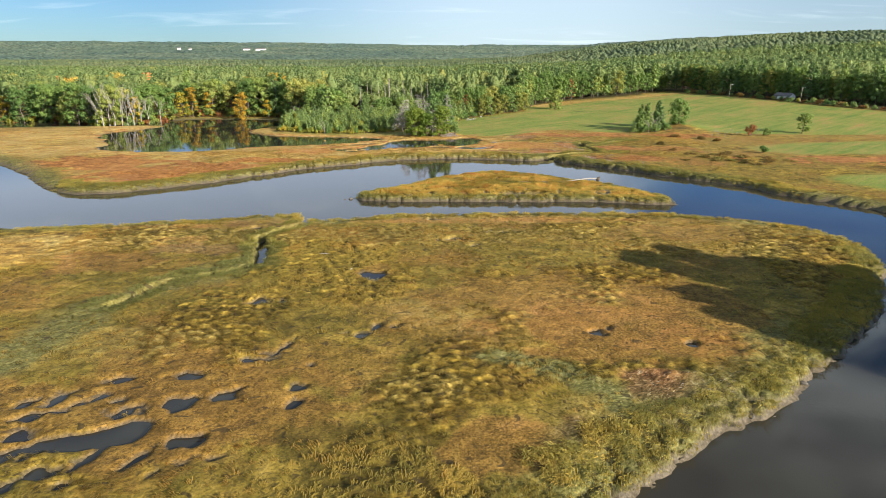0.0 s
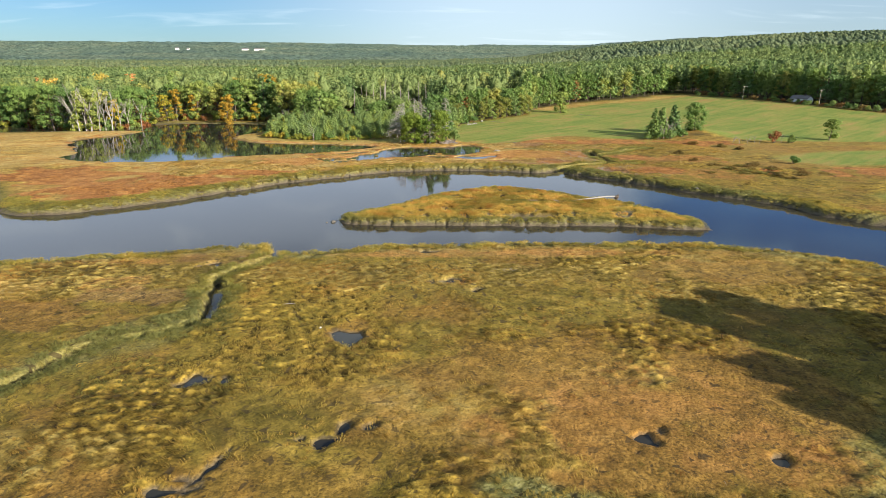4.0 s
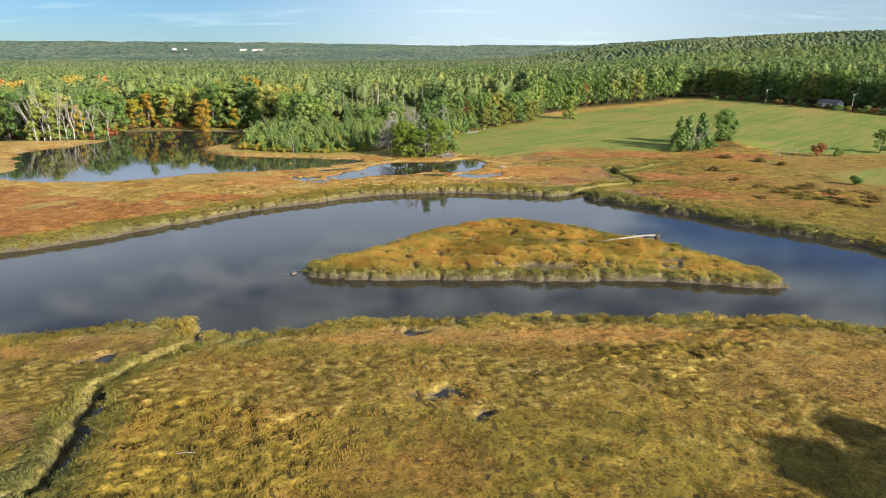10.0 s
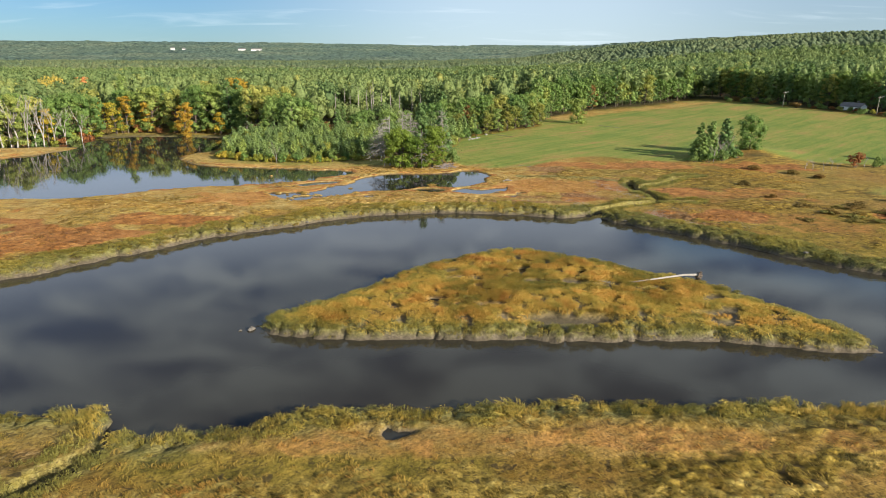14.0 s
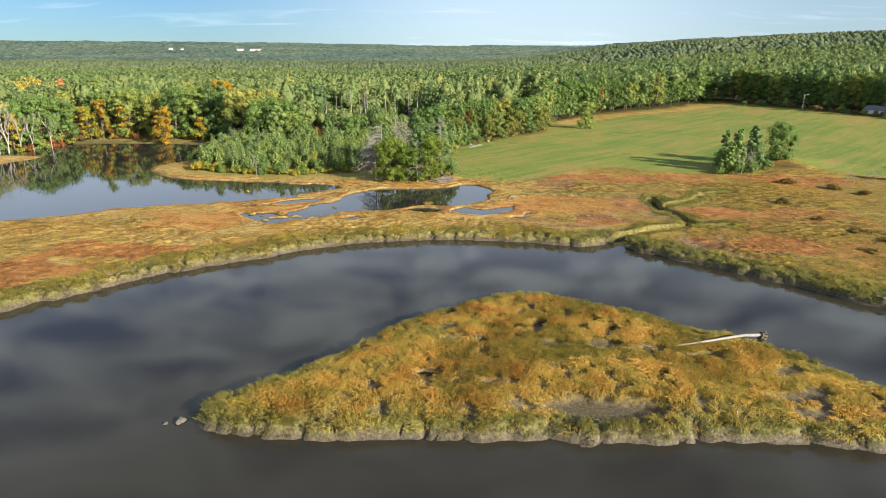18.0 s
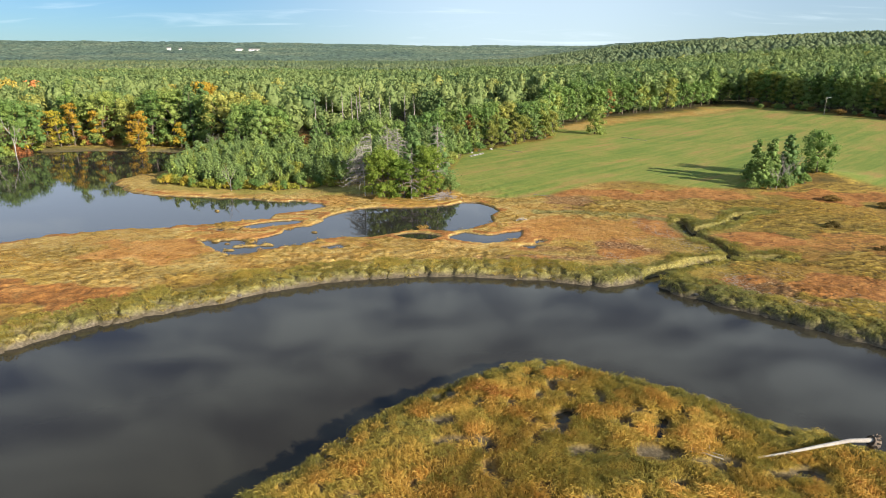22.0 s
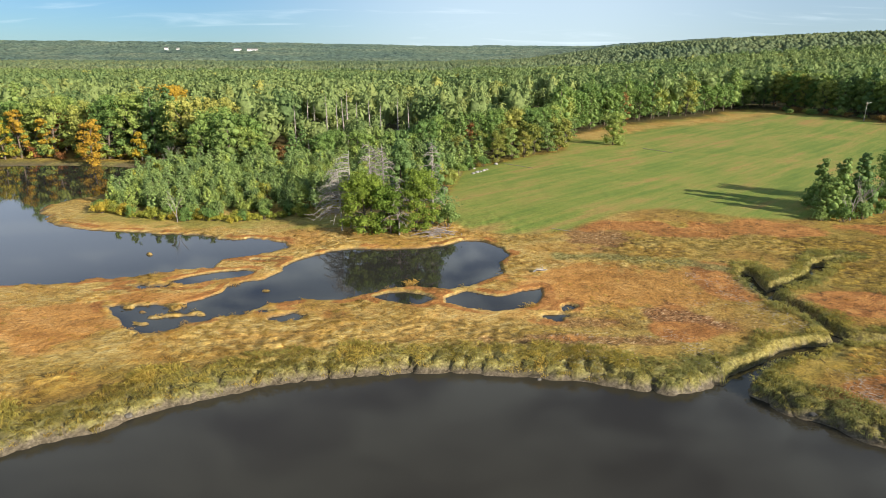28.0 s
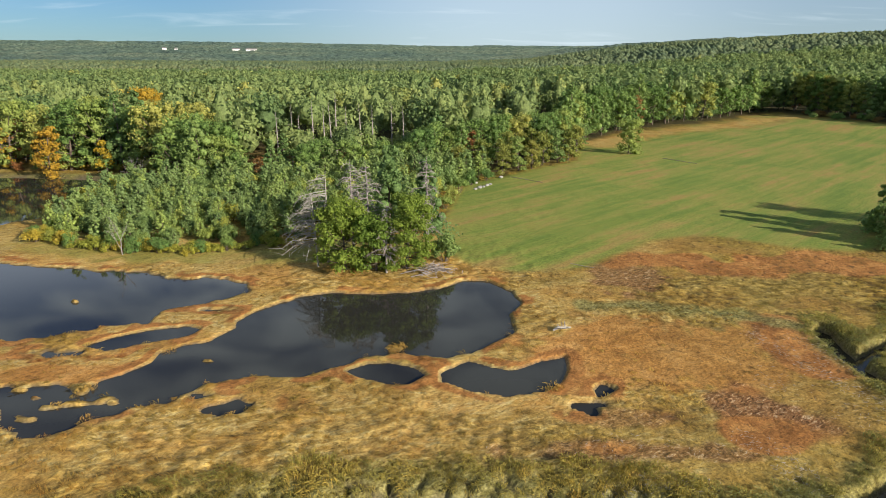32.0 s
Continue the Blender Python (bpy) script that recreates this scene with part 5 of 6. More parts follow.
def build_woods():
    # the wood's edge, tree by tree
    edge = curve(FRONT, 7.0, False)
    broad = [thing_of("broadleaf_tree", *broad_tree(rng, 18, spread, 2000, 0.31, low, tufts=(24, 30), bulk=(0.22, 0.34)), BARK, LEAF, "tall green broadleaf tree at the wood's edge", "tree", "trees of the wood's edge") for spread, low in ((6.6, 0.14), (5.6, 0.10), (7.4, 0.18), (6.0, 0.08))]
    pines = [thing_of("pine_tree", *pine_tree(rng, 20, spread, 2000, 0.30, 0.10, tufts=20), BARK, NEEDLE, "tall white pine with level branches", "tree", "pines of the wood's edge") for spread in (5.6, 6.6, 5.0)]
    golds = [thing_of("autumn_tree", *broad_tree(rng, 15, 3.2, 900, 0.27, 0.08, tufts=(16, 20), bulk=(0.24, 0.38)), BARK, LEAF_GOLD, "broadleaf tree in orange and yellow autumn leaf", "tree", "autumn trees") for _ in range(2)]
    russet = [thing_of("russet_tree", *broad_tree(rng, 14, 3.4, 700, 0.25, 0.08, tufts=(16, 20), bulk=(0.2, 0.34)), BARK, LEAF_RUSSET, "half-bare tree with brown-red leaves", "tree", "russet trees")]
    places = {id(o): [] for o in broad + pines + golds + russet}
    for x, y in edge:
        for row in range(3):
            px, py = x + rng.uniform(-3, 3), y + row * 5.5 + rng.uniform(-2, 2)
            u = rng.uniform()
            if x < -145:
                o = broad[int(rng.integers(4))] if u < 0.66 else (golds[int(rng.integers(2))] if u < 0.82 else russet[0])
            elif x < -60:
                o = (golds[int(rng.integers(2))] if u < 0.26 - 0.06 * row else russet[0] if u < 0.40 else broad[int(rng.integers(4))] if u < 0.92 else pines[int(rng.integers(3))])
            elif x < 60:
                o = broad[int(rng.integers(4))] if u < 0.55 else pines[int(rng.integers(3))] if u < 0.93 else russet[0]
            else:
                o = pines[int(rng.integers(3))] if u < 0.45 else broad[int(rng.integers(4))] if u < 0.93 else russet[0]
            size = rng.uniform(0.92, 1.20) if x < -60 else rng.uniform(0.78, 1.10)
            if -50 < x < -4:
                size *= 0.62
            elif -4 <= x < 46:
                size *= 0.76
            places[id(o)].append((px, py, size))
    for o in broad + pines + golds + russet:
        stand(o, places[id(o)] or [(60, 410)], rng)
    # bushes under the trees of the pond's far shore
    hem = [thing_of("shrub", *shrub(rng, 4.6, 3.2, 420, 0.27), BARK, leaf, label, "shrub", "bushes under the shore's trees", "trunk") for leaf, label in ((LEAF, "green bush under the trees of the far shore"), (BRUSH, "yellow-green bush under the trees of the far shore"), (LEAF_RUSSET, "brown-red bush under the trees of the far shore"), (SHRUB, "grey-green bush under the trees of the far shore"))]
    line = curve([(-224, 309), (-205, 313), (-190, 307), (-163, 294), (-151, 301), (-146, 318), (-139, 327), (-117, 328), (-90, 325), (-72, 319)], 2.6, False)
    for k, o in enumerate(hem):
        stand(o, [(x + rng.normal(0, 1.0), y + 2.0 + rng.normal(0, 1.0), rng.uniform(0.5, 1.2)) for x, y in line[k::4]], rng)
    # the woods behind, joined
    shapes = [dome(rng, 17, r, low, 15, 230, 0.60) for r, low in ((4.8, 0.45), (4.0, 0.35), (5.8, 0.5), (4.4, 0.42))] + [tiers(rng, 18.5, r, 0.42, 6, 230, 0.55) for r in (4.8, 4.2, 5.6, 4.6)]
    p = scattered(rng, (-620, 285), (620, 436), 6.9, 1.1)
    p = p[within(FOREST, p) & (np.abs(p[:, 0]) < 60 + 0.80 * p[:, 1])]
    d = np.array([np.min(np.hypot(edge[:, 0] - q[0], edge[:, 1] - q[1])) for q in p])
    p = p[d > 12]
    n = len(p)
    pine = rng.uniform(size=n) < 0.25 + 0.65 * step_up(rough2(p[:, 0], p[:, 1], 55, 3) + 0.25 * step_up(p[:, 0], -60, 60), 0.35, 0.75)
    pick = np.where(pine, rng.integers(4, 8, n), rng.integers(0, 4, n))
    west = step_up(-p[:, 0], 40, 120)
    hue = np.where(pine, rng.uniform(0.22, 0.50, n), rng.uniform(0.02, 0.42, n)) + (rng.uniform(size=n) < 0.03 + 0.16 * west * ~pine) * rng.uniform(0.25, 0.55, n)
    size = rng.uniform(0.70, 1.18, n) * (0.92 + 0.16 * rough2(p[:, 0], p[:, 1], 30, 5))
    size = np.where((np.abs(p[:, 0] + 26) < 22) & (p[:, 1] < 347), 0.62 * size, size)
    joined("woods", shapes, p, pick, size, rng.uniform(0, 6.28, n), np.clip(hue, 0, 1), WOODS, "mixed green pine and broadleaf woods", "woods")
    # farther woods: thinner shapes, then lumps, then one ragged canopy to the skyline
    thin = [dome(rng, 16.5, r, 0.5, 7, 60, 1.0, 6, 2) for r in (4.8, 5.8, 4.2)] + [tiers(rng, 17.5, r, 0.55, 3, 60, 0.95, 5, 2) for r in (5.0, 5.8, 4.6)]
    q = scattered(rng, (-900, 410), (900, 900), 8.4, 1.3)
    q = q[within(FOREST, q) & (q[:, 1] > 430) & (np.abs(q[:, 0]) < 60 + 0.78 * q[:, 1])]
    q = q[~((np.abs(q[:, 0] - 282 - 0.55 * (q[:, 1] - 622)) < 13) & (q[:, 1] > 560) & (q[:, 1] < 640))]
    n = len(q)
    hue = 0.04 + 0.28 * rough2(q[:, 0], q[:, 1], 70, 8) + rng.uniform(-0.08, 0.12, n) + (rng.uniform(size=n) < 0.02) * 0.3
    joined("woods", thin, q, rng.integers(0, 6, n), rng.uniform(0.68, 1.2, n), rng.uniform(0, 6.28, n), np.clip(hue, 0, 1), WOODS, "green woods rising towards the hill", "woods")
    far = [blob(rng, 15, 5.8, 2, 5, 0.1) for _ in range(5)] + [blob(rng, 15.5, 5.2, 2, 5, 0.3) for _ in range(5)]
    q = scattered(rng, (-1400, 900), (1400, 1700), 7.8, 1.3)
    q = q[(q[:, 1] > 885) & (np.abs(q[:, 0]) < 60 + 0.77 * q[:, 1])]
    n = len(q)
    hue = 0.12 + 0.5 * rough2(q[:, 0], q[:, 1], 110, 8) + rng.uniform(-0.15, 0.2, n)
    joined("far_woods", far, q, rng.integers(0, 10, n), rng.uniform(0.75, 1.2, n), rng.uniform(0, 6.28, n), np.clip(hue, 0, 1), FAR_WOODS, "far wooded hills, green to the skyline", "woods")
    ys = np.concatenate([np.arange(1640, 2600, 11.0), np.arange(2600, 4700, 17.0)])
    xs = np.arange(-3700, 3700, 15.0)
    X, Y = np.meshgrid(xs, ys)
    X, Y = X + rng.uniform(-6, 6, X.shape), Y + rng.uniform(-4, 4, X.shape)
    Z = height_at(X.ravel(), Y.ravel()).reshape(X.shape) - 4 + (14 + rng.uniform(0, 10, X.shape) + 5 * rough2(X, Y, 90, 9)) * step_up(Y, 1640, 1715)
    nx = len(xs)
    ok = (np.abs(X[:-1, :-1]) < 80 + 0.77 * Y[:-1, :-1]).ravel()
    k = (np.arange(len(ys) - 1)[:, None] * nx + np.arange(nx - 1)[None, :]).reshape(-1)[ok]
    me = numpy_mesh("canopy", np.stack([X, Y, Z], -1).reshape(-1, 3), np.stack([k, k + 1, k + nx + 1, k + nx], -1), smooth=True)
    hues(me, np.clip(0.15 + 0.55 * rough2(X, Y, 160, 8) + rng.uniform(-0.15, 0.2, X.shape), 0, 1).ravel())
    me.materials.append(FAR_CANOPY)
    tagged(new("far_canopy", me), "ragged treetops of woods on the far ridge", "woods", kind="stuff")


build_woods()

# ---- grasses ----
def tuft(rng, blades, height, spread, width, droop, lean=0.0):
    """Bent blades out of one root: each a long diamond whose tip hangs over."""
    V = []
    for i in range(blades):
        q = rng.uniform(0, math.tau)
        way = np.array([math.cos(q), math.sin(q), 0.0])
        side = np.array([-way[1], way[0], 0.0])
        h = height * rng.uniform(0.6, 1.1)
        r = spread * rng.uniform(0.3, 1.0)
        root = way * r * 0.35 + (rng.normal(0, 0.05), rng.normal(0, 0.05), -0.08)
        mid = root + way * r * 0.35 + (lean * h * 0.5, 0, h * 0.72)
        tip = root + way * r * (0.6 + droop) + (lean * h, 0, h * (1.0 - droop * rng.uniform(0.2, 0.9)))
        V += [root, mid - side * width, tip, mid + side * width]
    return np.array(V), np.arange(4 * blades).reshape(blades, 4)


def combed(rng, blades):
    """A lock of hay lying over to one side: near-parallel blades that rise a little and fall flat."""
    V = []
    for i in range(blades):
        q = rng.normal(0, 0.3)
        way, side = np.array([math.cos(q), math.sin(q), 0.0]), np.array([-math.sin(q), math.cos(q), 0.0])
        ln, up = rng.uniform(0.4, 0.8), rng.uniform(0.10, 0.24)
        root = np.array([rng.normal(0, 0.12), rng.normal(0, 0.16), -0.05])
        V += [root, root + way * ln * 0.45 + (0, 0, up) - side * 0.022, root + way * ln + (0, 0, up * 0.35), root + way * ln * 0.5 + (0, 0, up * 1.1) + side * 0.022]
    return np.array(V), np.arange(4 * blades).reshape(blades, 4)


def tussock(rng, blades):
    """A patch of cordgrass: fine blades over half a metre of sod that rise and lie over together."""
    V = []
    for i in range(blades):
        q = rng.uniform(0, math.tau)
        way, side = np.array([math.cos(q), math.sin(q), 0.0]), np.array([-math.sin(q), math.cos(q), 0.0])
        far = math.sqrt(rng.uniform(0, 1)) * 0.42
        root = way * far + (0, 0, -0.1)
        h, w = rng.uniform(0.36, 0.60) * (1.1 - 0.6 * far), rng.uniform(0.012, 0.020)
        over = way * rng.uniform(0.0, 0.30) + np.array([rng.uniform(0.10, 0.45), rng.normal(0, 0.14), 0.0])
        q = rng.uniform(0, math.tau)
        side = np.array([math.cos(q), math.sin(q), 0.0])
        mid = root + over * 0.38 + (0, 0, h * 0.8)
        V += [root, mid - side * w, root + over + (0, 0, h * rng.uniform(0.45, 0.95)), mid + side * w + (0, 0, 0.03)]
    return np.array(V), np.arange(4 * blades).reshape(blades, 4)


def build_grass():
    rng = np.random.default_rng(21)
    # tall cordgrass on the banks, along creeks and over the island
    tall = [tussock(rng, 32) for _ in range(6)]
    p = np.concatenate([scattered(rng, (-75, 30), (100, 120), 0.54), scattered(rng, (-24, 126), (56, 166), 0.50), scattered(rng, (-95, 135), (100, 240), 0.60)])
    shore, creek, wet = sample(SHORE, p[:, 0], p[:, 1]), sample(CREEK_D, p[:, 0], p[:, 1]), sample(WET, p[:, 0], p[:, 1])
    isle = (p[:, 1] > 126) & (p[:, 1] < 166) & (p[:, 0] > -24) & (p[:, 0] < 55) & within(ISLAND, p, 2)
    mud = sample(COVER[..., 2], p[:, 0], p[:, 1])
    patch = rough2(p[:, 0], p[:, 1], 3.0, 12)
    gaps = rough2(p[:, 0], p[:, 1], 1.4, 13)
    bank = (shore > 0.38) & (shore < np.where((p[:, 1] > 95) & (p[:, 1] < 122), 1.8 + 3.0 * patch, 3.2 + 3.0 * patch)) & ((gaps > 0.16) | (shore < 1.1))
    brook = (creek > 0.28) & (creek < 1.2 + 2.0 * patch) & (gaps > 0.2)
    keep = (bank | brook | (isle & (shore > 0.36) & (gaps > 0.33))) & (wet < -0.2) & (creek > 0.28) & ((mud < 0.5) | ((shore > 0.38) & (shore < 1.0)))
    thin = rng.uniform(size=len(p)) < np.where(p[:, 1] > 120, 0.95, 0.92)
    keep &= thin | isle
    p, shore, isle, patch = p[keep], shore[keep], isle[keep], patch[keep]
    n = len(p)
    tone = rough2(p[:, 0], p[:, 1], 6.0, 14)
    own = cells(p[:, 0] + 1.2 * patch, p[:, 1], 1.5, 75)[2]
    hue = np.where(isle & (shore > 2.2), 0.0 + 0.26 * tone + 0.24 * patch + 0.42 * own, 0.06 + 0.20 * tone + 0.16 * own) + rng.normal(0, 0.06, n)
    hue = np.where((sample(CREEK_D, p[:, 0], p[:, 1]) < 3.0) & (p[:, 1] < 108), 0.12 * tone, hue)
    hue = hue - 0.14 * ((p[:, 0] > 25) & (p[:, 1] > 150) & ~isle)
    hue = hue + 0.10 * ((p[:, 1] > 92) & (p[:, 1] < 122)) * step_up(shore, 0.8, 2.2)
    size = np.where(isle & (shore > 2.2), rng.uniform(0.6, 0.8, n) + 0.5 * patch, rng.uniform(0.7, 0.95, n) + 0.35 * patch) * (0.8 + 0.4 * own) * rng.uniform(0.75, 1.25, n)
    joined("cordgrass", tall, p, rng.integers(0, 6, n), size, 1.0 + 5.0 * rough2(p[:, 0], p[:, 1], 5.0, 19) + rng.normal(0, 0.5, n), np.clip(hue, 0, 1), CORDGRASS, "tall drooping cordgrass in yellow-green tussocks along the banks", "grass")
    count = [n]
    # short hay, combed flat in swirls
    hay = [combed(rng, 10) for _ in range(6)]
    p = np.concatenate([scattered(rng, (-62, 33), (70, 118), 0.55), scattered(rng, (-80, 140), (95, 250), 0.75)])
    shore, creek, wet = sample(SHORE, p[:, 0], p[:, 1]), sample(CREEK_D, p[:, 0], p[:, 1]), sample(WET, p[:, 0], p[:, 1])
    field, wood = sample(COVER_MORE[..., 0], p[:, 0], p[:, 1]), sample(COVER_MORE[..., 1], p[:, 0], p[:, 1])
    gaps = rough2(p[:, 0], p[:, 1], 2.3, 15)
    keep = (shore > 3.0) & (creek > 1.0) & (wet < -0.12) & (field < 0.3) & (wood < 0.5) & (sample(COVER[..., 3], p[:, 0], p[:, 1]) + 0.25 * gaps > 0.52) & (np.abs(p[:, 0]) < 0.83 * (p[:, 1] + 6))
    keep &= (sample(COVER[..., 0], p[:, 0], p[:, 1]) < 0.3) | (rng.uniform(size=len(p)) < 0.2)
    keep &= (sample(COVER_MORE[..., 3], p[:, 0], p[:, 1]) > 0.4) | (rng.uniform(size=len(p)) < 0.2)
    keep &= (sample(ZONES[..., 3], p[:, 0], p[:, 1]) < 0.35) & ((sample(ZONES[..., 0], p[:, 0], p[:, 1]) < 0.6) | (rng.uniform(size=len(p)) < 0.3))
    p, gaps = p[keep], gaps[keep]
    n = len(p)
    red, gold, rank = (sample(g, p[:, 0], p[:, 1]) for g in (COVER[..., 0], COVER_MORE[..., 2], COVER[..., 1]))
    tone = rough2(p[:, 0], p[:, 1], 4.0, 16)
    slow = rough2(p[:, 0], p[:, 1], 17.0, 18)
    lie = sample(COVER[..., 3], p[:, 0], p[:, 1])
    hue = 0.12 + 0.40 * tone + 0.34 * (slow - 0.3) + 0.28 * (lie - 0.4)
    hue = hue * (1 - gold) + (0.44 + 0.26 * tone) * gold
    hue = np.where(red > 0.35, 0.72 + 0.25 * tone, hue)
    hue = hue * (1 - 0.7 * rank) + 0.7 * rank * (0.12 + 0.25 * tone) + rng.normal(0, 0.05, n)
    turn = 1.2 + 3.0 * rough2(p[:, 0], p[:, 1], 9.0, 17) + rng.normal(0, 0.35, n)
    joined("salt_hay", hay, p, rng.integers(0, 6, n), rng.uniform(0.7, 1.25, n), turn, np.clip(hue, 0, 1), GRASS, "short golden salt hay combed flat in swirls", "grass")
    # bleached wrack left by the tide, and tufts on islets of the ponds
    sticks = [tube([(0, 0, 0.2), (0.5, 0.08, 0.26), (1.0, 0, 0.2)], [0.02, 0.03, 0.015], 4) for _ in range(2)]
    p = np.concatenate([rng.normal((x, y), (a, b), (k, 2)) for x, y, a, b, k in ((46, 215, 1.6, 4.0, 130), (38, 209, 1.4, 1.2, 60), (52, 190, 2.2, 1.6, 110), (58, 178, 3.0, 2.0, 110), (20, 198, 4.0, 1.0, 90), (10, 101, 1.6, 0.6, 40), (26, 49, 3.0, 2.0, 70), (-60, 152, 8.0, 3.0, 120), (44, 203, 2.0, 2.0, 60))])
    for path, k in (([(40.8, 219.9), (43.8, 210.8), (47.5, 201.5)], 420), ([(17.1, 192.1), (20.9, 192.9), (24.7, 192.4)], 260), ([(45.8, 189.7), (45.8, 186.5), (45.1, 183.5)], 220), ([(30.4, 199.2), (32.6, 196.2), (32.2, 192.2)], 180), ([(44.2, 186.8), (47.0, 181.6), (50.8, 177.0)], 320)):
        line = curve(path, 0.5, False)
        p = np.concatenate([p, line[rng.integers(0, len(line), k)] + rng.normal(0, 0.8, (k, 2))])
    n = len(p)
    joined("tide_wrack", sticks, p, rng.integers(0, 2, n), rng.uniform(0.2, 0.5, n), rng.uniform(0, 6.28, n), np.zeros(n), DRIFT, "bleached reed stems left by the tide", "wrack")
    p = np.concatenate([rng.normal((x, y), s, (k, 2)) for x, y, s, k in ((-0.8, 216.0, 0.6, 9), (-23.5, 214.5, 0.8, 5), (15.8, 207.6, 0.5, 5), (-30.5, 205.5, 1.2, 7), (-28, 203.4, 1.0, 5))])
    n = len(p)
    joined("islet_grass", tall, p, rng.integers(0, 6, n), rng.uniform(0.9, 1.5, n), rng.uniform(0, 6.28, n), rng.uniform(0.5, 0.7, n), GRASS, "golden grass tufts standing in the pond", "grass")
    return count[0], n


build_grass()

# ---- thicket, single trees and snags ----
rng = np.random.default_rng(33)
THICKET = [(-69, 260), (-55, 253), (-40, 251), (-29, 255), (-22, 261), (-5, 263), (0, 270), (2, 287), (7, 304), (18, 316), (0, 320), (-30, 306), (-56, 301), (-71, 300), (-73, 280)]
EDGE_SHRUBS = [(-68.5, 257, 0.5), (-64, 254.8, 0.45), (-59.5, 252.4, 0.5), (-51, 250.6, 0.6), (-47, 249.6, 0.55), (-43, 249.4, 0.6), (-36, 249.4, 0.5), (-32, 250.6, 0.5), (-28, 253.5, 0.45), (4.5, 280, 0.6), (6, 288, 0.7), (8, 296, 0.8), (11, 304, 0.8), (15, 309, 0.7), (-25, 255, 0.4), (-21, 257, 0.35)]
WEST_HEDGE = [(20, 317, 1.1), (25, 322, 1.2), (29, 325, 1.0), (33, 330, 1.2), (38, 334, 1.25), (42, 338, 1.1), (46, 346, 1.2), (48, 355, 1.1), (22, 326, 1.3), (30, 333, 1.3), (36, 341, 1.35), (14, 318, 1.2), (8, 313, 1.1), (52, 366, 1.0), (42, 350, 1.3)]


def build_thicket():
    young = [thing_of("young_pine", *pine_tree(rng, 7.6, 2.7, 1500, 0.17, 0.0, 0.5, (0.35, 0.95), tufts=26), BARK, YOUNG_NEEDLE, "bushy blue-green young pine in the thicket", "tree", "young pines of the thicket") for _ in range(4)]
    bushes = [thing_of("shrub", *shrub(rng, 5.6, 3.0, 1300, 0.18), BARK, SHRUB, "rounded green shrub of the thicket", "shrub", "shrubs of the thicket", "trunk") for _ in range(4)]
    low = [thing_of("shrub", *shrub(rng, 4.6, 3.6, 1200, 0.17), BARK, LEAF, "yellow-green shrub at the thicket's edge", "shrub", "edge shrubs", "trunk") for _ in range(2)]
    tall = [thing_of("sapling_tree", *broad_tree(rng, 8.5, 2.4, 1000, 0.20, 0.04, tufts=(16, 20), bulk=(0.26, 0.4)), BARK, leaf, "slender yellow-green young broadleaf tree by the field", "tree", "saplings by the field") for leaf in (SAPLING, SHRUB, SAPLING)]
    p = scattered(rng, (-75, 248), (22, 322), 2.9)
    p = p[within(THICKET, p, 6)]
    lists = {id(o): [] for o in young + bushes}
    for x, y in p:
        grow = 0.50 + 0.42 * min(1.0, max(0.0, (y - 250) / 48)) + rng.uniform(-0.1, 0.15)
        o = (young if rng.uniform() < 0.55 else bushes)[int(rng.integers(4))]
        lists[id(o)].append((x, y, grow))
    for o in young + bushes:
        stand(o, lists[id(o)], rng)
    line = curve([(-70, 258), (-61, 252), (-52, 249.4), (-42, 248.2), (-32, 249.2), (-25, 252.5), (-18, 254.5)], 1.5, False)
    brush = [(x + rng.normal(0, 0.7), y + 1.2 + rng.normal(0, 0.8), rng.uniform(0.25, 0.6)) for x, y in line]
    yellow = thing_of("shrub", *shrub(rng, 4.6, 3.4, 1100, 0.17), BARK, BRUSH, "low yellow-green brush along the thicket's foot", "shrub", "brush along the thicket", "trunk")
    stand(yellow, brush, rng)
    stand(low[0], EDGE_SHRUBS[::2], rng)
    stand(low[1], EDGE_SHRUBS[1::2], rng)
    for k in range(3):
        stand(tall[k], WEST_HEDGE[k::3], rng)


def single(name, shapes, bark, leaf, label, category, x, y, turn=0.0, group="", wood_name="trunk"):
    wood, leafy = shapes if isinstance(shapes[0], tuple) else (shapes, None)
    o = thing_of(name, wood, leafy, bark, leaf, label, category, group, wood_name)
    o.matrix_world = pose(x, y, float(height_at(x, y)[0]) - 0.05, 0, 0, turn)
    return o


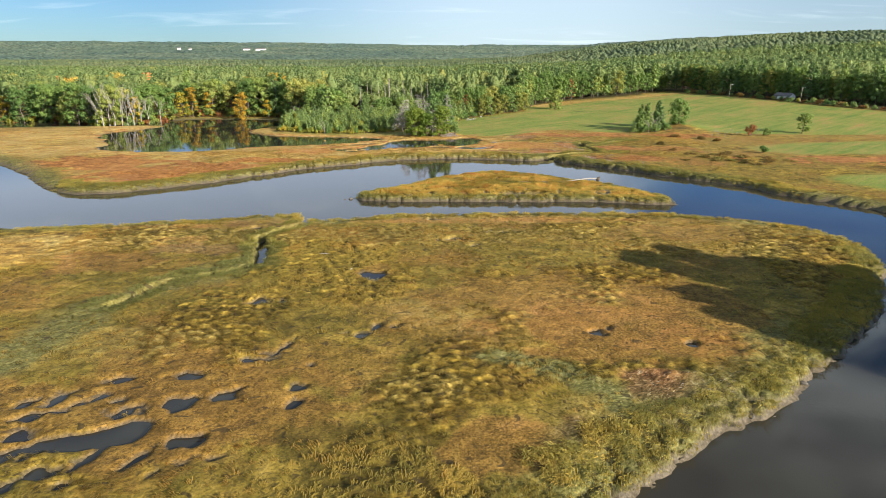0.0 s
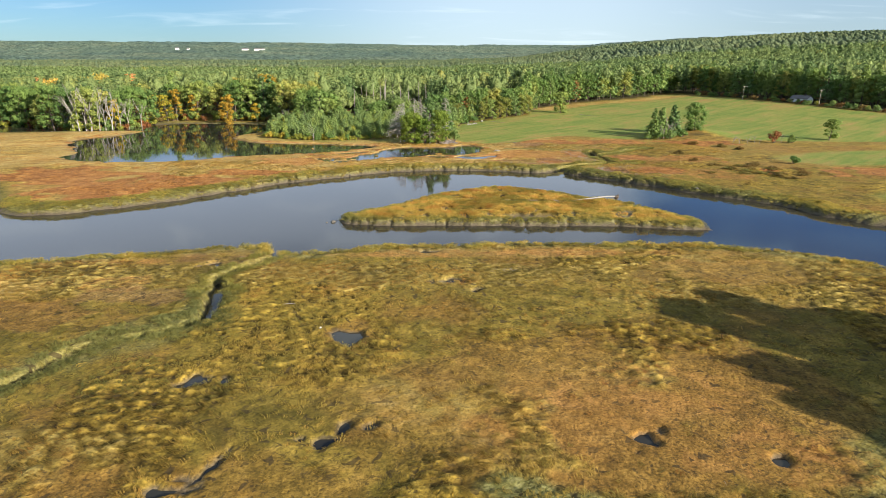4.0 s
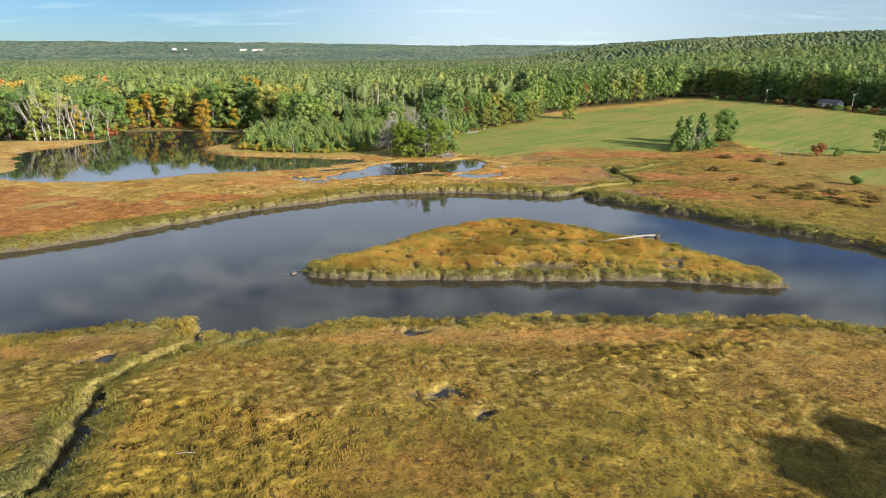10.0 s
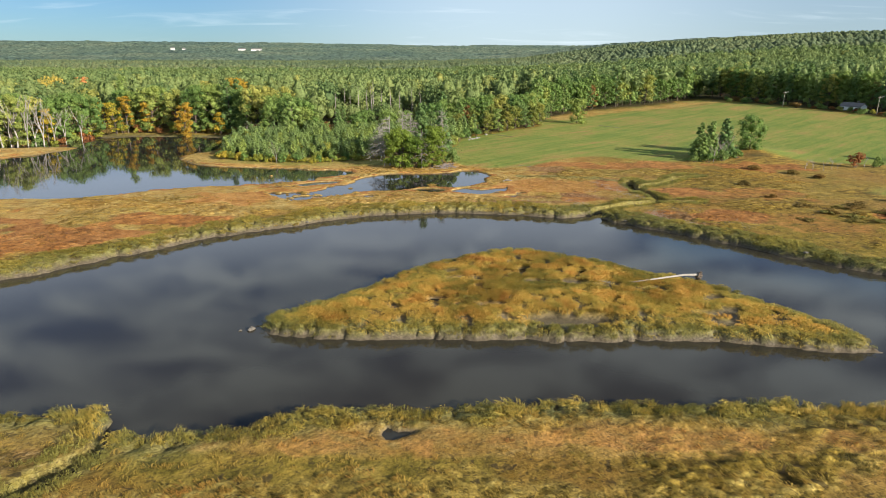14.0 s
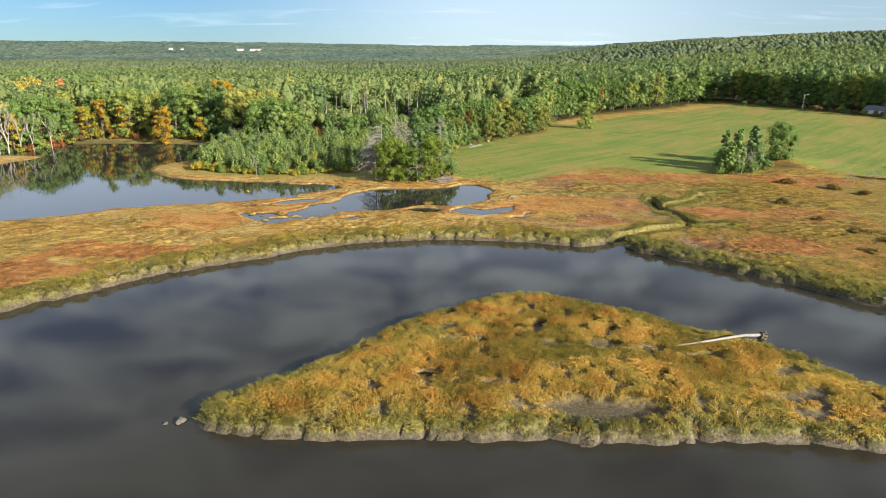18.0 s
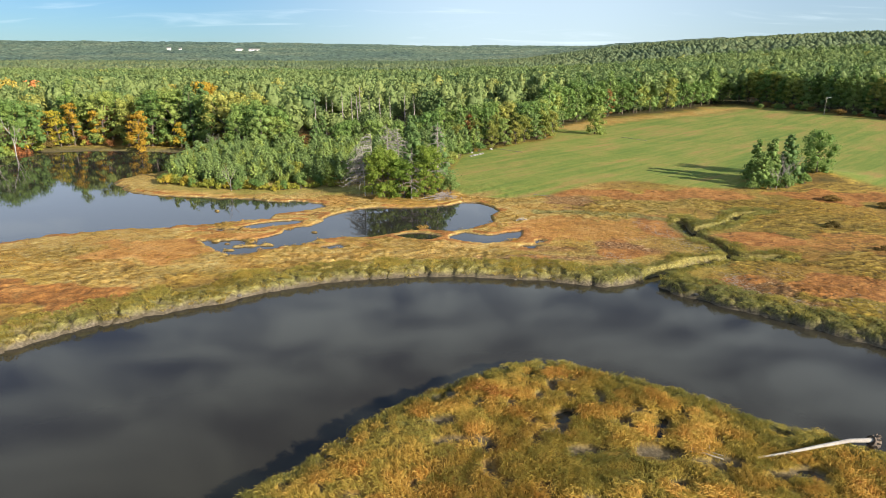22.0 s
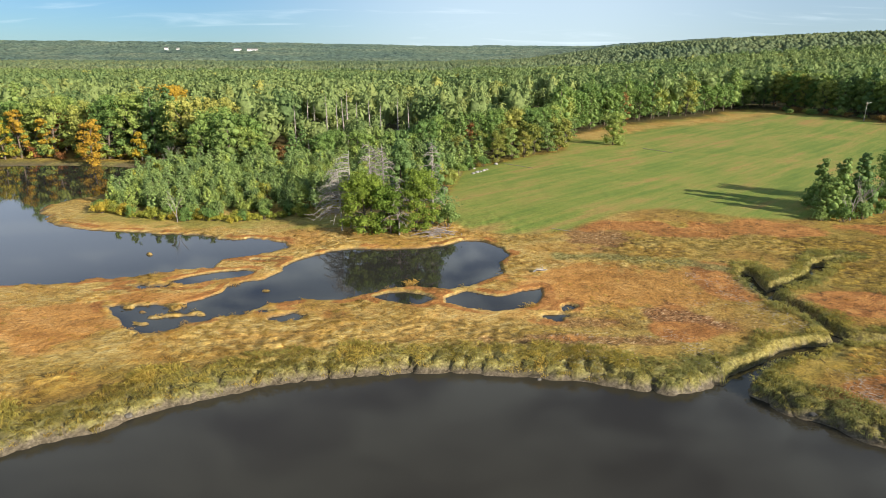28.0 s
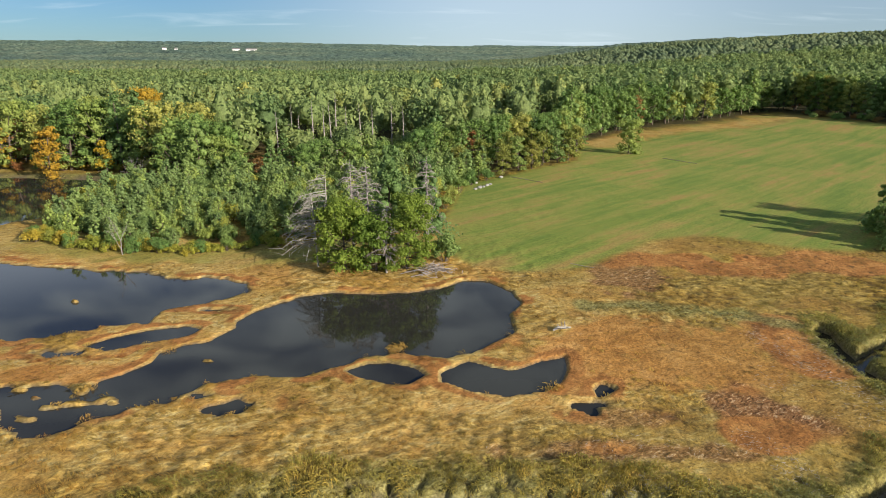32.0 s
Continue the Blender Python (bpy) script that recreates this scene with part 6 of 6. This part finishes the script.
def build_clump():
    single("oak_tree", broad_tree(rng, 11.5, 5.0, 8000, 0.17, 0.03, tufts=(28, 34), bulk=(0.20, 0.32)), BARK, OAK, "dense bright green oak on the pond's bank", "tree", -10.6, 242.2)
    single("oak_tree", broad_tree(rng, 12.5, 4.2, 7200, 0.17, 0.03, tufts=(28, 34), bulk=(0.20, 0.32)), BARK, OAK, "dark green oak beside the brush pile", "tree", -1.2, 242.4, 80)
    single("broadleaf_tree", broad_tree(rng, 9.5, 3.6, 3000, 0.22, 0.03, tufts=(24, 28), bulk=(0.20, 0.32)), BARK, OAK, "low green tree between two oaks", "tree", -5.8, 241.6, 30)
    single("pine_tree", pine_tree(rng, 17.5, 4.8, 3600, 0.26, 0.25), BARK, NEEDLE, "tall pine behind the oaks at the pond", "tree", -4.5, 250.5)
    single("pine_tree", pine_tree(rng, 15.5, 4.4, 2800, 0.26, 0.2), BARK, NEEDLE, "pine behind the dark oak", "tree", 1.5, 251.5, 40)
    single("shrub", shrub(rng, 4.5, 2.6, 900, 0.22), BARK, SHRUB, "grey-green shrub by the oak's foot", "shrub", 4.6, 246.0, wood_name="trunk")
    for x, y, h, side, turn in ((-15.2, 243.6, 11.5, math.pi, 0), (-13.8, 245.2, 14.0, math.pi, 10), (-10.0, 246.5, 15.5, None, 0), (-7.4, 246.8, 15.0, None, 70), (-4.2, 240.6, 10.5, None, 30), (1.8, 248.0, 15.5, None, 0)):
        single("dead_spruce", dead_tree(rng, h * 1.06, 40 if side else 60, 0.34, 0.42 if side else 0.26, side), BARK_GREY if side is None else DRIFT, None, "bare grey dead spruce with drooping branches", "dead tree", x, y, turn, "dead spruces by the pond")
    pile = []
    for _ in range(70):
        a = rng.normal(0, (0.9, 0.6, 0.1)); w = rng.normal(0, 1, 3) * (1.1, 0.7, 0.35)
        a[2] = abs(a[2]) + 0.15 + 0.7 * math.exp(-a[0] ** 2 - 2 * a[1] ** 2) * rng.uniform(0.2, 1)
        pile.append(tube([a - w * 0.6, a + (0, 0, 0.08), a + w * 0.6], [0.035, 0.03, 0.012], 4))
    me = numpy_mesh("brush_pile", *gather(pile)); me.materials.append(BARK_GREY)
    o = tagged(new("brush_pile", me), "heap of cut grey brushwood on the bank", "brush pile")
    o.matrix_world = pose(3.0, 240.6, float(height_at(3.0, 240.6)[0]) - 0.1) @ Matrix.Scale(1.6, 4)


def build_field_trees():
    for x, y, h, w in ((82.0, 253.5, 8.0, 2.2), (86.0, 256.5, 11.4, 2.4), (91.0, 258.5, 11.6, 2.8), (85.0, 262.0, 10.0, 2.2)):
        single("pine_tree", pine_tree(rng, h, w * 1.4, 3000, 0.22, 0.0, tufts=36), BARK, NEEDLE, "bushy pine in the field's group of trees", "tree", x, y, rng.uniform(0, 360), "group of trees in the field")
    single("broadleaf_tree", broad_tree(rng, 11.0, 4.2, 3200, 0.22, 0.02, tufts=(18, 22)), BARK, LEAF, "round dark green tree in the field's group", "tree", 101.5, 262.5, 0, "group of trees in the field")
    for x, y, h in ((85.0, 251.0, 8.0), (89.5, 254.0, 8.5), (87.0, 253.0, 7.0)):
        single("bare_tree", bare_tree(rng, h, 0.8, 4), BARK_GREY, None, "leafless grey tree with fine twigs", "tree", x, y, 0, "bare trees in the field's group")
    for x, y, h, w, leaf, label in ((79.3, 251.0, 3.0, 1.5, SHRUB, "green shrub at the foot of the field pines"), (83.0, 250.0, 3.0, 1.8, LEAF, "yellow-green shrub at the foot of the field pines"), (88.0, 251.5, 3.4, 2.2, SHRUB, "grey-green shrub under bare trees"), (94.0, 255.0, 3.0, 2.0, LEAF, "low shrub beside the round tree"),
                                    (123.0, 242.5, 4.8, 2.3, LEAF_RUSSET, "russet shrub at the field's lower edge"), (130.0, 243.0, 3.0, 1.8, SHRUB, "low shrub in the field's hedge"), (104.5, 196.5, 2.4, 1.9, LEAF, "dark green bush beside the field strip"),
                                    (78.0, 217.0, 1.1, 1.7, MYRTLE, "low brown bush in the marsh"), (99.0, 233.0, 1.2, 2.4, MYRTLE, "low brown bush in the marsh"), (92.0, 240.5, 1.2, 2.6, MYRTLE, "low brown bush in the marsh"), (103.0, 226.0, 1.1, 2.0, MYRTLE, "low brown bush in the marsh"),
                                    (172.0, 436.0, 2.8, 2.6, SHRUB, "grey shrub below the utility pole"), (178.0, 428.0, 3.2, 3.0, LEAF, "shrub below the utility pole"), (190.0, 396.0, 3.0, 3.0, LEAF_RUSSET, "brown shrub beside the utility pole"), (206.0, 366.0, 2.6, 3.0, SHRUB, "shrub at the field's upper edge")):
        single("shrub", shrub(rng, h, w, 520, 0.22), BARK, leaf, label, "shrub", x, y, rng.uniform(0, 360), "shrubs round the field", "trunk")
    for x, y, h in ((106.0, 238.5, 3.6), (108.5, 239.0, 4.6), (111.0, 238.0, 3.8), (114.5, 240.0, 4.0), (117.0, 241.0, 3.0), (126.0, 243.0, 4.0)):
        single("bare_shrub", bare_tree(rng, h, 1.3, 4), BARK_GREY, None, "leafless grey shrub at the field's lower edge", "shrub", x, y, rng.uniform(0, 360), "bare shrubs of the hedge", "trunk")
    for k in range(26):
        x, y = rng.normal(90, 8), rng.normal(184, 5)
        single("shrub", shrub(rng, rng.uniform(0.5, 1.0), rng.uniform(1.2, 2.6), 160, 0.16), BARK, MYRTLE, "low dark brown-green bush in the marsh", "shrub", x, y, 0, "low bushes of the marsh", "trunk")
    # brush along the road at the field's upper edge
    verge = [thing_of("shrub", *shrub(rng, 3.4, 3.0, 420, 0.30), BARK, leaf, label, "shrub", "brush along the road", "trunk") for leaf, label in ((SHRUB, "grey-green roadside shrub at the field's edge"), (LEAF, "dark green roadside shrub at the field's edge"), (LEAF_RUSSET, "brown roadside shrub at the field's edge"))]
    line = curve([(262, 293), (233, 322), (219.5, 341), (209, 365), (199, 391), (186, 423), (176, 449)], 3.6, False)
    for k, o in enumerate(verge):
        stand(o, [(x + rng.normal(0, 0.8), y + rng.normal(0, 0.8), rng.uniform(0.5, 1.0)) for x, y in line[k::3]], rng)
    single("broadleaf_tree", broad_tree(rng, 8.5, 2.8, 900, 0.30, 0.1, lean=0.1), BARK, LEAF, "leaning young tree in the field's hedge", "tree", 147.0, 248.5)
    single("broadleaf_tree", broad_tree(rng, 11.5, 4.2, 2200, 0.24, 0.02, tufts=(18, 22)), BARK, SHRUB, "lone yellow-green tree in the mown field", "tree", 64.0, 351.0)
    # tall trees across the river, whose shadow lies on the marsh
    for x, y, h in ((78.5, 53.1, 25), (81.0, 56.3, 22), (83.2, 58.4, 18), (82.0, 45.5, 24), (77.5, 41.0, 22), (77.0, 36.4, 21), (76.0, 35.6, 18), (85.5, 55.4, 16), (79.0, 48.0, 19), (84.0, 50.0, 20), (74.0, 41.5, 14)):
        single("riverside_tree", broad_tree(rng, h, 5.0, 1800, 0.8, 0.12), BARK, LEAF, "tall broadleaf tree on the river's outer bank", "tree", x, y, 0, "trees on the outer bank")


SHORE_SNAGS = [(-166, 294, 15), (-163, 292.5, 17), (-161, 294, 14), (-158.5, 293.5, 18), (-156, 296, 16), (-154, 297.5, 13), (-151.5, 298.5, 16), (-168.5, 296, 12), (-150, 303, 15), (-147.5, 306, 13), (-173, 299, 13), (-144, 311, 12)]
WOOD_SNAGS = [(-44, 329, 21), (-41, 333, 22), (-38, 331, 20), (-35, 336, 23), (-31, 332, 22), (-28.5, 330, 24), (-25, 335, 21), (-21, 338, 22), (-17, 334, 21), (-30, 345, 25), (-12, 341, 22), (-8, 338, 21)]


def build_snags():
    protos = [thing_of("bare_tree", bare_tree(rng, 15, 0.48, 4), None, DRIFT, None, "pale leafless tree on the pond's shore", "dead tree", "bare trees on the pond's shore") for _ in range(3)]
    for k in range(3):
        stand(protos[k], [(x, y, h / 12.5) for x, y, h in SHORE_SNAGS[k::3]], rng)
    poles = [thing_of("dead_pine", dead_tree(rng, 22, 14, 0.1, 0.07), None, BARK_GREY, None, "tall grey dead trunk among green trees", "dead tree", "dead trunks in the wood") for _ in range(2)]
    for k in range(2):
        stand(poles[k], [(x, y, h / 27) for x, y, h in WOOD_SNAGS[k::2]], rng)
    single("bare_tree", bare_tree(rng, 12, 0.9, 4), BARK_GREY, None, "pale leafless tree beside the thicket", "dead tree", -74.0, 304.0)
    single("bare_tree", bare_tree(rng, 6, 0.6, 4), BARK_GREY, None, "thin pale dead sapling at the thicket's edge", "dead tree", -48.5, 248.6)
    golds = [thing_of("autumn_tree", *broad_tree(rng, h, 3.2, 1000, 0.40, 0.08), BARK, LEAF_GOLD, "orange-yellow autumn tree on the pond's far shore", "tree", "autumn trees on the far shore") for h in (15, 13)]
    single("autumn_tree", broad_tree(rng, 22, 7.0, 2600, 0.32, 0.3, tufts=(30, 36), bulk=(0.2, 0.3)), BARK, LEAF_GOLD, "broad orange maple rising out of the woods", "tree", -97.0, 362.0)
    single("autumn_tree", broad_tree(rng, 15.5, 3.4, 1500, 0.30, 0.06, tufts=(18, 22)), BARK, LEAF_GOLD, "slim orange tree at the pond's far shore", "tree", -106.0, 320.0)
    stand(golds[0], [(-157, 312, 1.05), (-126, 331, 0.9)], rng)
    stand(golds[1], [(-93, 326, 0.75), (-148, 320, 0.95), (-170, 312, 1.2)], rng)


def build_small():
    # fallen trunk on the island
    root = new("driftwood_log")
    z = MARSH_Z
    trunk = [(0, 0, 0.45), (2.5, 0.35, 0.62), (5.5, 0.95, 0.85), (8.3, 1.45, 1.05), (10.3, 1.6, 1.0)]
    part("trunk", numpy_mesh("trunk", *tube(trunk, [0.07, 0.11, 0.14, 0.17, 0.20], 8), smooth=True), DRIFT, root)
    spikes = [tube([(10.2, 1.6, 1.0), (10.5 + 0.3 * math.cos(q), 1.6 + 0.75 * math.sin(q) * 0.8, 0.75 + 0.75 * math.cos(q))], [0.16, 0.05], 5) for q in np.arange(0, 6.2, 0.5)]
    spikes.append(tube([(10.1, 1.6, 0.95), (10.6, 1.65, 0.7)], [0.45, 0.55], 9))
    part("root_plate", numpy_mesh("root_plate", *gather(spikes)), BARK, root, "dark upturned root plate")
    root.matrix_world = pose(28.2, 145.9, z - 0.1)
    tagged(root, "long bleached fallen tree trunk with its root plate", "log")
    limbs = [tube([(0, 0, 0.35), (1.2, -0.5, 0.45), (2.5, -1.0, 0.25)], [0.05, 0.06, 0.04], 5), tube([(0.4, 0.3, 0.3), (1.4, -0.2, 0.5), (2.6, -0.6, 0.3)], [0.03, 0.05, 0.03], 5), tube([(0.1, 0.6, 0.4), (0.9, -0.3, 0.4)], [0.03, 0.04], 5), tube([(1.6, -0.4, 0.42), (1.9, 0.4, 0.6)], [0.03, 0.015], 4)]
    me = numpy_mesh("driftwood_branch", *gather(limbs)); me.materials.append(DRIFT)
    tagged(new("driftwood_branch", me), "bleached broken branch lying in the grass", "branch").matrix_world = pose(23.2, 146.8, z)
    for x, y, s, turn, label in ((17.6, 220.2, 1.0, 10, "bleached driftwood stump beside the pond"), (28.6, 155.5, 0.5, 60, "small pale driftwood in the marsh")):
        pieces = [tube([(0, 0, 0.25), (0.7, 0.2, 0.45), (1.5, 0.1, 0.4), (2.3, 0.3, 0.35)], [0.12, 0.2, 0.17, 0.08], 6)]
        for q in range(7):
            pieces.append(tube([(0.6 + 0.2 * q, 0.15, 0.4), (0.5 + 0.25 * q + rng.normal(0, 0.2), rng.normal(0.2, 0.6), 0.5 + rng.uniform(-0.2, 0.5))], [0.07, 0.02], 4))
        me = numpy_mesh("driftwood_stump", *gather(pieces)); me.materials.append(DRIFT)
        tagged(new("driftwood_stump", me), label, "driftwood").matrix_world = pose(x, y, float(height_at(x, y)[0]) - 0.05, 0, 0, turn) @ Matrix.Scale(s, 4)
    for x, y, ln, turn in ((-19.0, 87.5, 1.5, 5), (-27.9, 41.3, 1.3, 70)):
        me = numpy_mesh("stick", *tube([(0, 0, 0.3), (ln / 2, 0.1, 0.34), (ln, 0, 0.28)], [0.02, 0.035, 0.02], 5)); me.materials.append(DRIFT)
        tagged(new("stick", me), "pale driftwood stick lying on the marsh", "stick", "sticks on the marsh").matrix_world = pose(x, y, float(height_at(x, y)[0]), 0, 0, turn)

    def stone(name, x, y, s, label, mat, z=None, group=""):
        bm = bmesh.new()
        bmesh.ops.create_icosphere(bm, subdivisions=2, radius=1.0)
        for v in bm.verts:
            v.co *= 0.85 + 0.3 * noise.noise(v.co * 1.3 + Vector((x, y, 0)))
            v.co = Vector((v.co.x * s * 1.2, v.co.y * s, v.co.z * s * 0.65))
        me = bpy.data.meshes.new(name); bm.to_mesh(me); bm.free(); me.materials.append(mat)
        tagged(new(name, me), label, "stone", group).matrix_world = pose(x, y, (float(height_at(x, y)[0]) if z is None else z) + s * 0.25, 0, 0, rng.uniform(0, 360))
    stone("rock", -21.0, 133.4, 0.5, "grey boulder in the water at the island's tip", STONE, -0.05)
    stone("rock", -22.2, 133.1, 0.25, "small stone in the water at the island's tip", STONE, -0.05)
    stone("pale_stone", -13.2, 81.2, 0.16, "small white stone in the marsh grass", WHITE_WALL)
    for x, y, s in ((14.2, 184.9 + 5.6, 0.3), (38.6, 183.4, 0.35), (-25.0, 182.9, 0.4), (61.6, 160.8, 0.4), (35.0, 51.6, 0.4), (27.0, 45.6, 0.3)):
        stone("rock", x, y, s, "muddy stone at the foot of the bank", STONE, None, "stones along the bank")
    for x, y, r in ((11.9, 299.3, 0.5), (13.0, 300.6, 0.6), (14.0, 301.6, 0.45), (15.0, 303.0, 0.6), (15.9, 304.4, 0.5), (12.4, 306.5, 0.55), (19.3, 312.6, 0.7), (13.4, 302.0, 0.4)):
        stone("field_stone", x, y, r, "pale grey boulder lying at the field's corner", PALE_STONE, None, "boulders at the field's corner")
    for (x, y), (u, v), r, label in (((72.3, 342.6), (79.3, 333.1), 0.08, 'long dark log lying in the mown field'), ((21.9, 313.7), (29.3, 306.0), 0.07, 'weathered pole lying near the boulders'), ((24.6, 245.2), (27.9, 243.1), 0.06, "grey pole lying at the field's lower edge")):
        lift = float(height_at(x, y)[0]), float(height_at(u, v)[0])
        me = numpy_mesh("pole_log", *tube([(x, y, lift[0] + r), ((x + u) / 2, (y + v) / 2, sum(lift) / 2 + r), (u, v, lift[1] + r)], [r, r * 0.9, r * 0.7], 6), smooth=True); me.materials.append(POLE_WOOD)
        tagged(new("log", me), label, "log", "logs lying in the field")


def utility_pole(x, y, h, label):
    root = new("utility_pole")
    part("pole", numpy_mesh("pole", *tube([(0, 0, -0.3), (0, 0, h)], [0.17, 0.11], 8), smooth=True), POLE_WOOD, root)
    part("crossarm", numpy_mesh("crossarm", *tube([(-1.2, 0, h - 0.5), (1.2, 0, h - 0.5)], [0.07, 0.07], 4)), POLE_WOOD, root)
    part("lamp_arm", numpy_mesh("lamp_arm", *tube([(0, 0, h - 0.8), (0.8, -0.6, h - 0.3), (1.5, -1.1, h - 0.2)], [0.05, 0.05, 0.09], 5)), WHITE_WALL, root, "pale metal street lamp arm")
    root.matrix_world = pose(x, y, float(height_at(x, y)[0]), 0, 0, 25)
    tagged(root, label, "utility pole", "poles along the road")


def house(x, y, w, d, h, turn, label, lift=0.0, windows=4):
    """A gabled white house: walls, roof, chimney, windows and a door."""
    root = new("house")
    z = h * 0.62

    def solid(points, faces):
        me = bpy.data.meshes.new("part")
        me.from_pydata(points, [], faces)
        return me
    a, b = w / 2, d / 2
    part("wall", solid([(-a, -b, -2), (a, -b, -2), (a, b, -2), (-a, b, -2), (-a, -b, z), (a, -b, z), (a, b, z), (-a, b, z), (-a, 0, h), (a, 0, h)],
         [(0, 1, 5, 4), (2, 3, 7, 6), (1, 2, 6, 9, 5), (3, 0, 4, 8, 7)]), WHITE_WALL, root)
    o = 0.05 * d
    part("roof", solid([(-a - o, -b - o, z - o), (a + o, -b - o, z - o), (a + o, 0, h + 0.1), (-a - o, 0, h + 0.1), (a + o, b + o, z - o), (-a - o, b + o, z - o), (-a - o, -b - o, z - o + 0.3), (a + o, -b - o, z - o + 0.3), (a + o, 0, h + 0.4), (-a - o, 0, h + 0.4), (a + o, b + o, z - o + 0.3), (-a - o, b + o, z - o + 0.3)],
         [(6, 7, 8, 9), (9, 8, 10, 11), (0, 3, 2, 1), (3, 5, 4, 2), (0, 1, 7, 6), (4, 5, 11, 10), (1, 2, 8, 7), (2, 4, 10, 8), (3, 0, 6, 9), (5, 3, 9, 11)]), ROOF, root)
    part("chimney", solid([(sx * 0.5 + a * 0.4, sy * 0.4, zz) for zz in (z, h + 1.2) for sx, sy in ((-1, -1), (1, -1), (1, 1), (-1, 1))], [(0, 1, 5, 4), (1, 2, 6, 5), (2, 3, 7, 6), (3, 0, 4, 7), (4, 5, 6, 7)]), STONE, root)
    for k in range(windows):
        cx = -a + w * (k + 0.5) / windows
        pane = solid([(cx - 0.5, -b - 0.06, z * 0.35), (cx + 0.5, -b - 0.06, z * 0.35), (cx + 0.5, -b - 0.06, z * 0.72), (cx - 0.5, -b - 0.06, z * 0.72), (cx - 0.5, -b + 0.02, z * 0.35), (cx + 0.5, -b + 0.02, z * 0.35), (cx + 0.5, -b + 0.02, z * 0.72), (cx - 0.5, -b + 0.02, z * 0.72)], [(0, 1, 2, 3), (0, 4, 5, 1), (1, 5, 6, 2), (2, 6, 7, 3), (3, 7, 4, 0)])
        part("window", pane, GLASS, root, "dark window pane")
    root.matrix_world = pose(x, y, float(height_at(x, y)[0]) + lift, 0, 0, turn)
    tagged(root, label, "house", "far houses")


build_thicket()
build_clump()
build_field_trees()
build_snags()
build_small()
utility_pole(186.0, 401.0, 8.2, "wooden utility pole with a street lamp by the road")
utility_pole(209.5, 361.0, 8.8, "wooden utility pole at the field's upper corner")
house(-730, 2350, 24, 10, 9, 12, "long white farm building far across the woods", 19.5, 6)
house(-682, 2365, 36, 10, 8, 8, "long white barn far across the woods", 19.5, 6)
house(-990, 2370, 12, 10, 9, 12, "small white house far across the woods", 19.5, 3)
house(-945, 2360, 9, 9, 8, 12, "small white house far across the woods", 19.5, 3)
house(284, 622, 9, 7, 7.0, -20, "white house with a grey roof among the trees", 6.0, 3)
house(211, 381, 10, 6, 3.4, -62, "low white garage beside the road behind shrubs", 0.0, 3)
mast = new("radio_mast")
part("mast", numpy_mesh("mast", *tube([(0, 0, -5), (0, 0, 60)], [1.6, 0.8], 6)), WHITE_WALL, mast)
part("tank", numpy_mesh("tank", *tube([(0, 0, 44), (0, 0, 47), (0, 0, 53), (0, 0, 55)], [1, 5, 5, 1], 8)), WHITE_WALL, mast, "white rounded tank")
mast.matrix_world = pose(-2420, 4250, float(height_at(-2420, 4250)[0]))
tagged(mast, "slim white water tower on the far ridge", "tower")
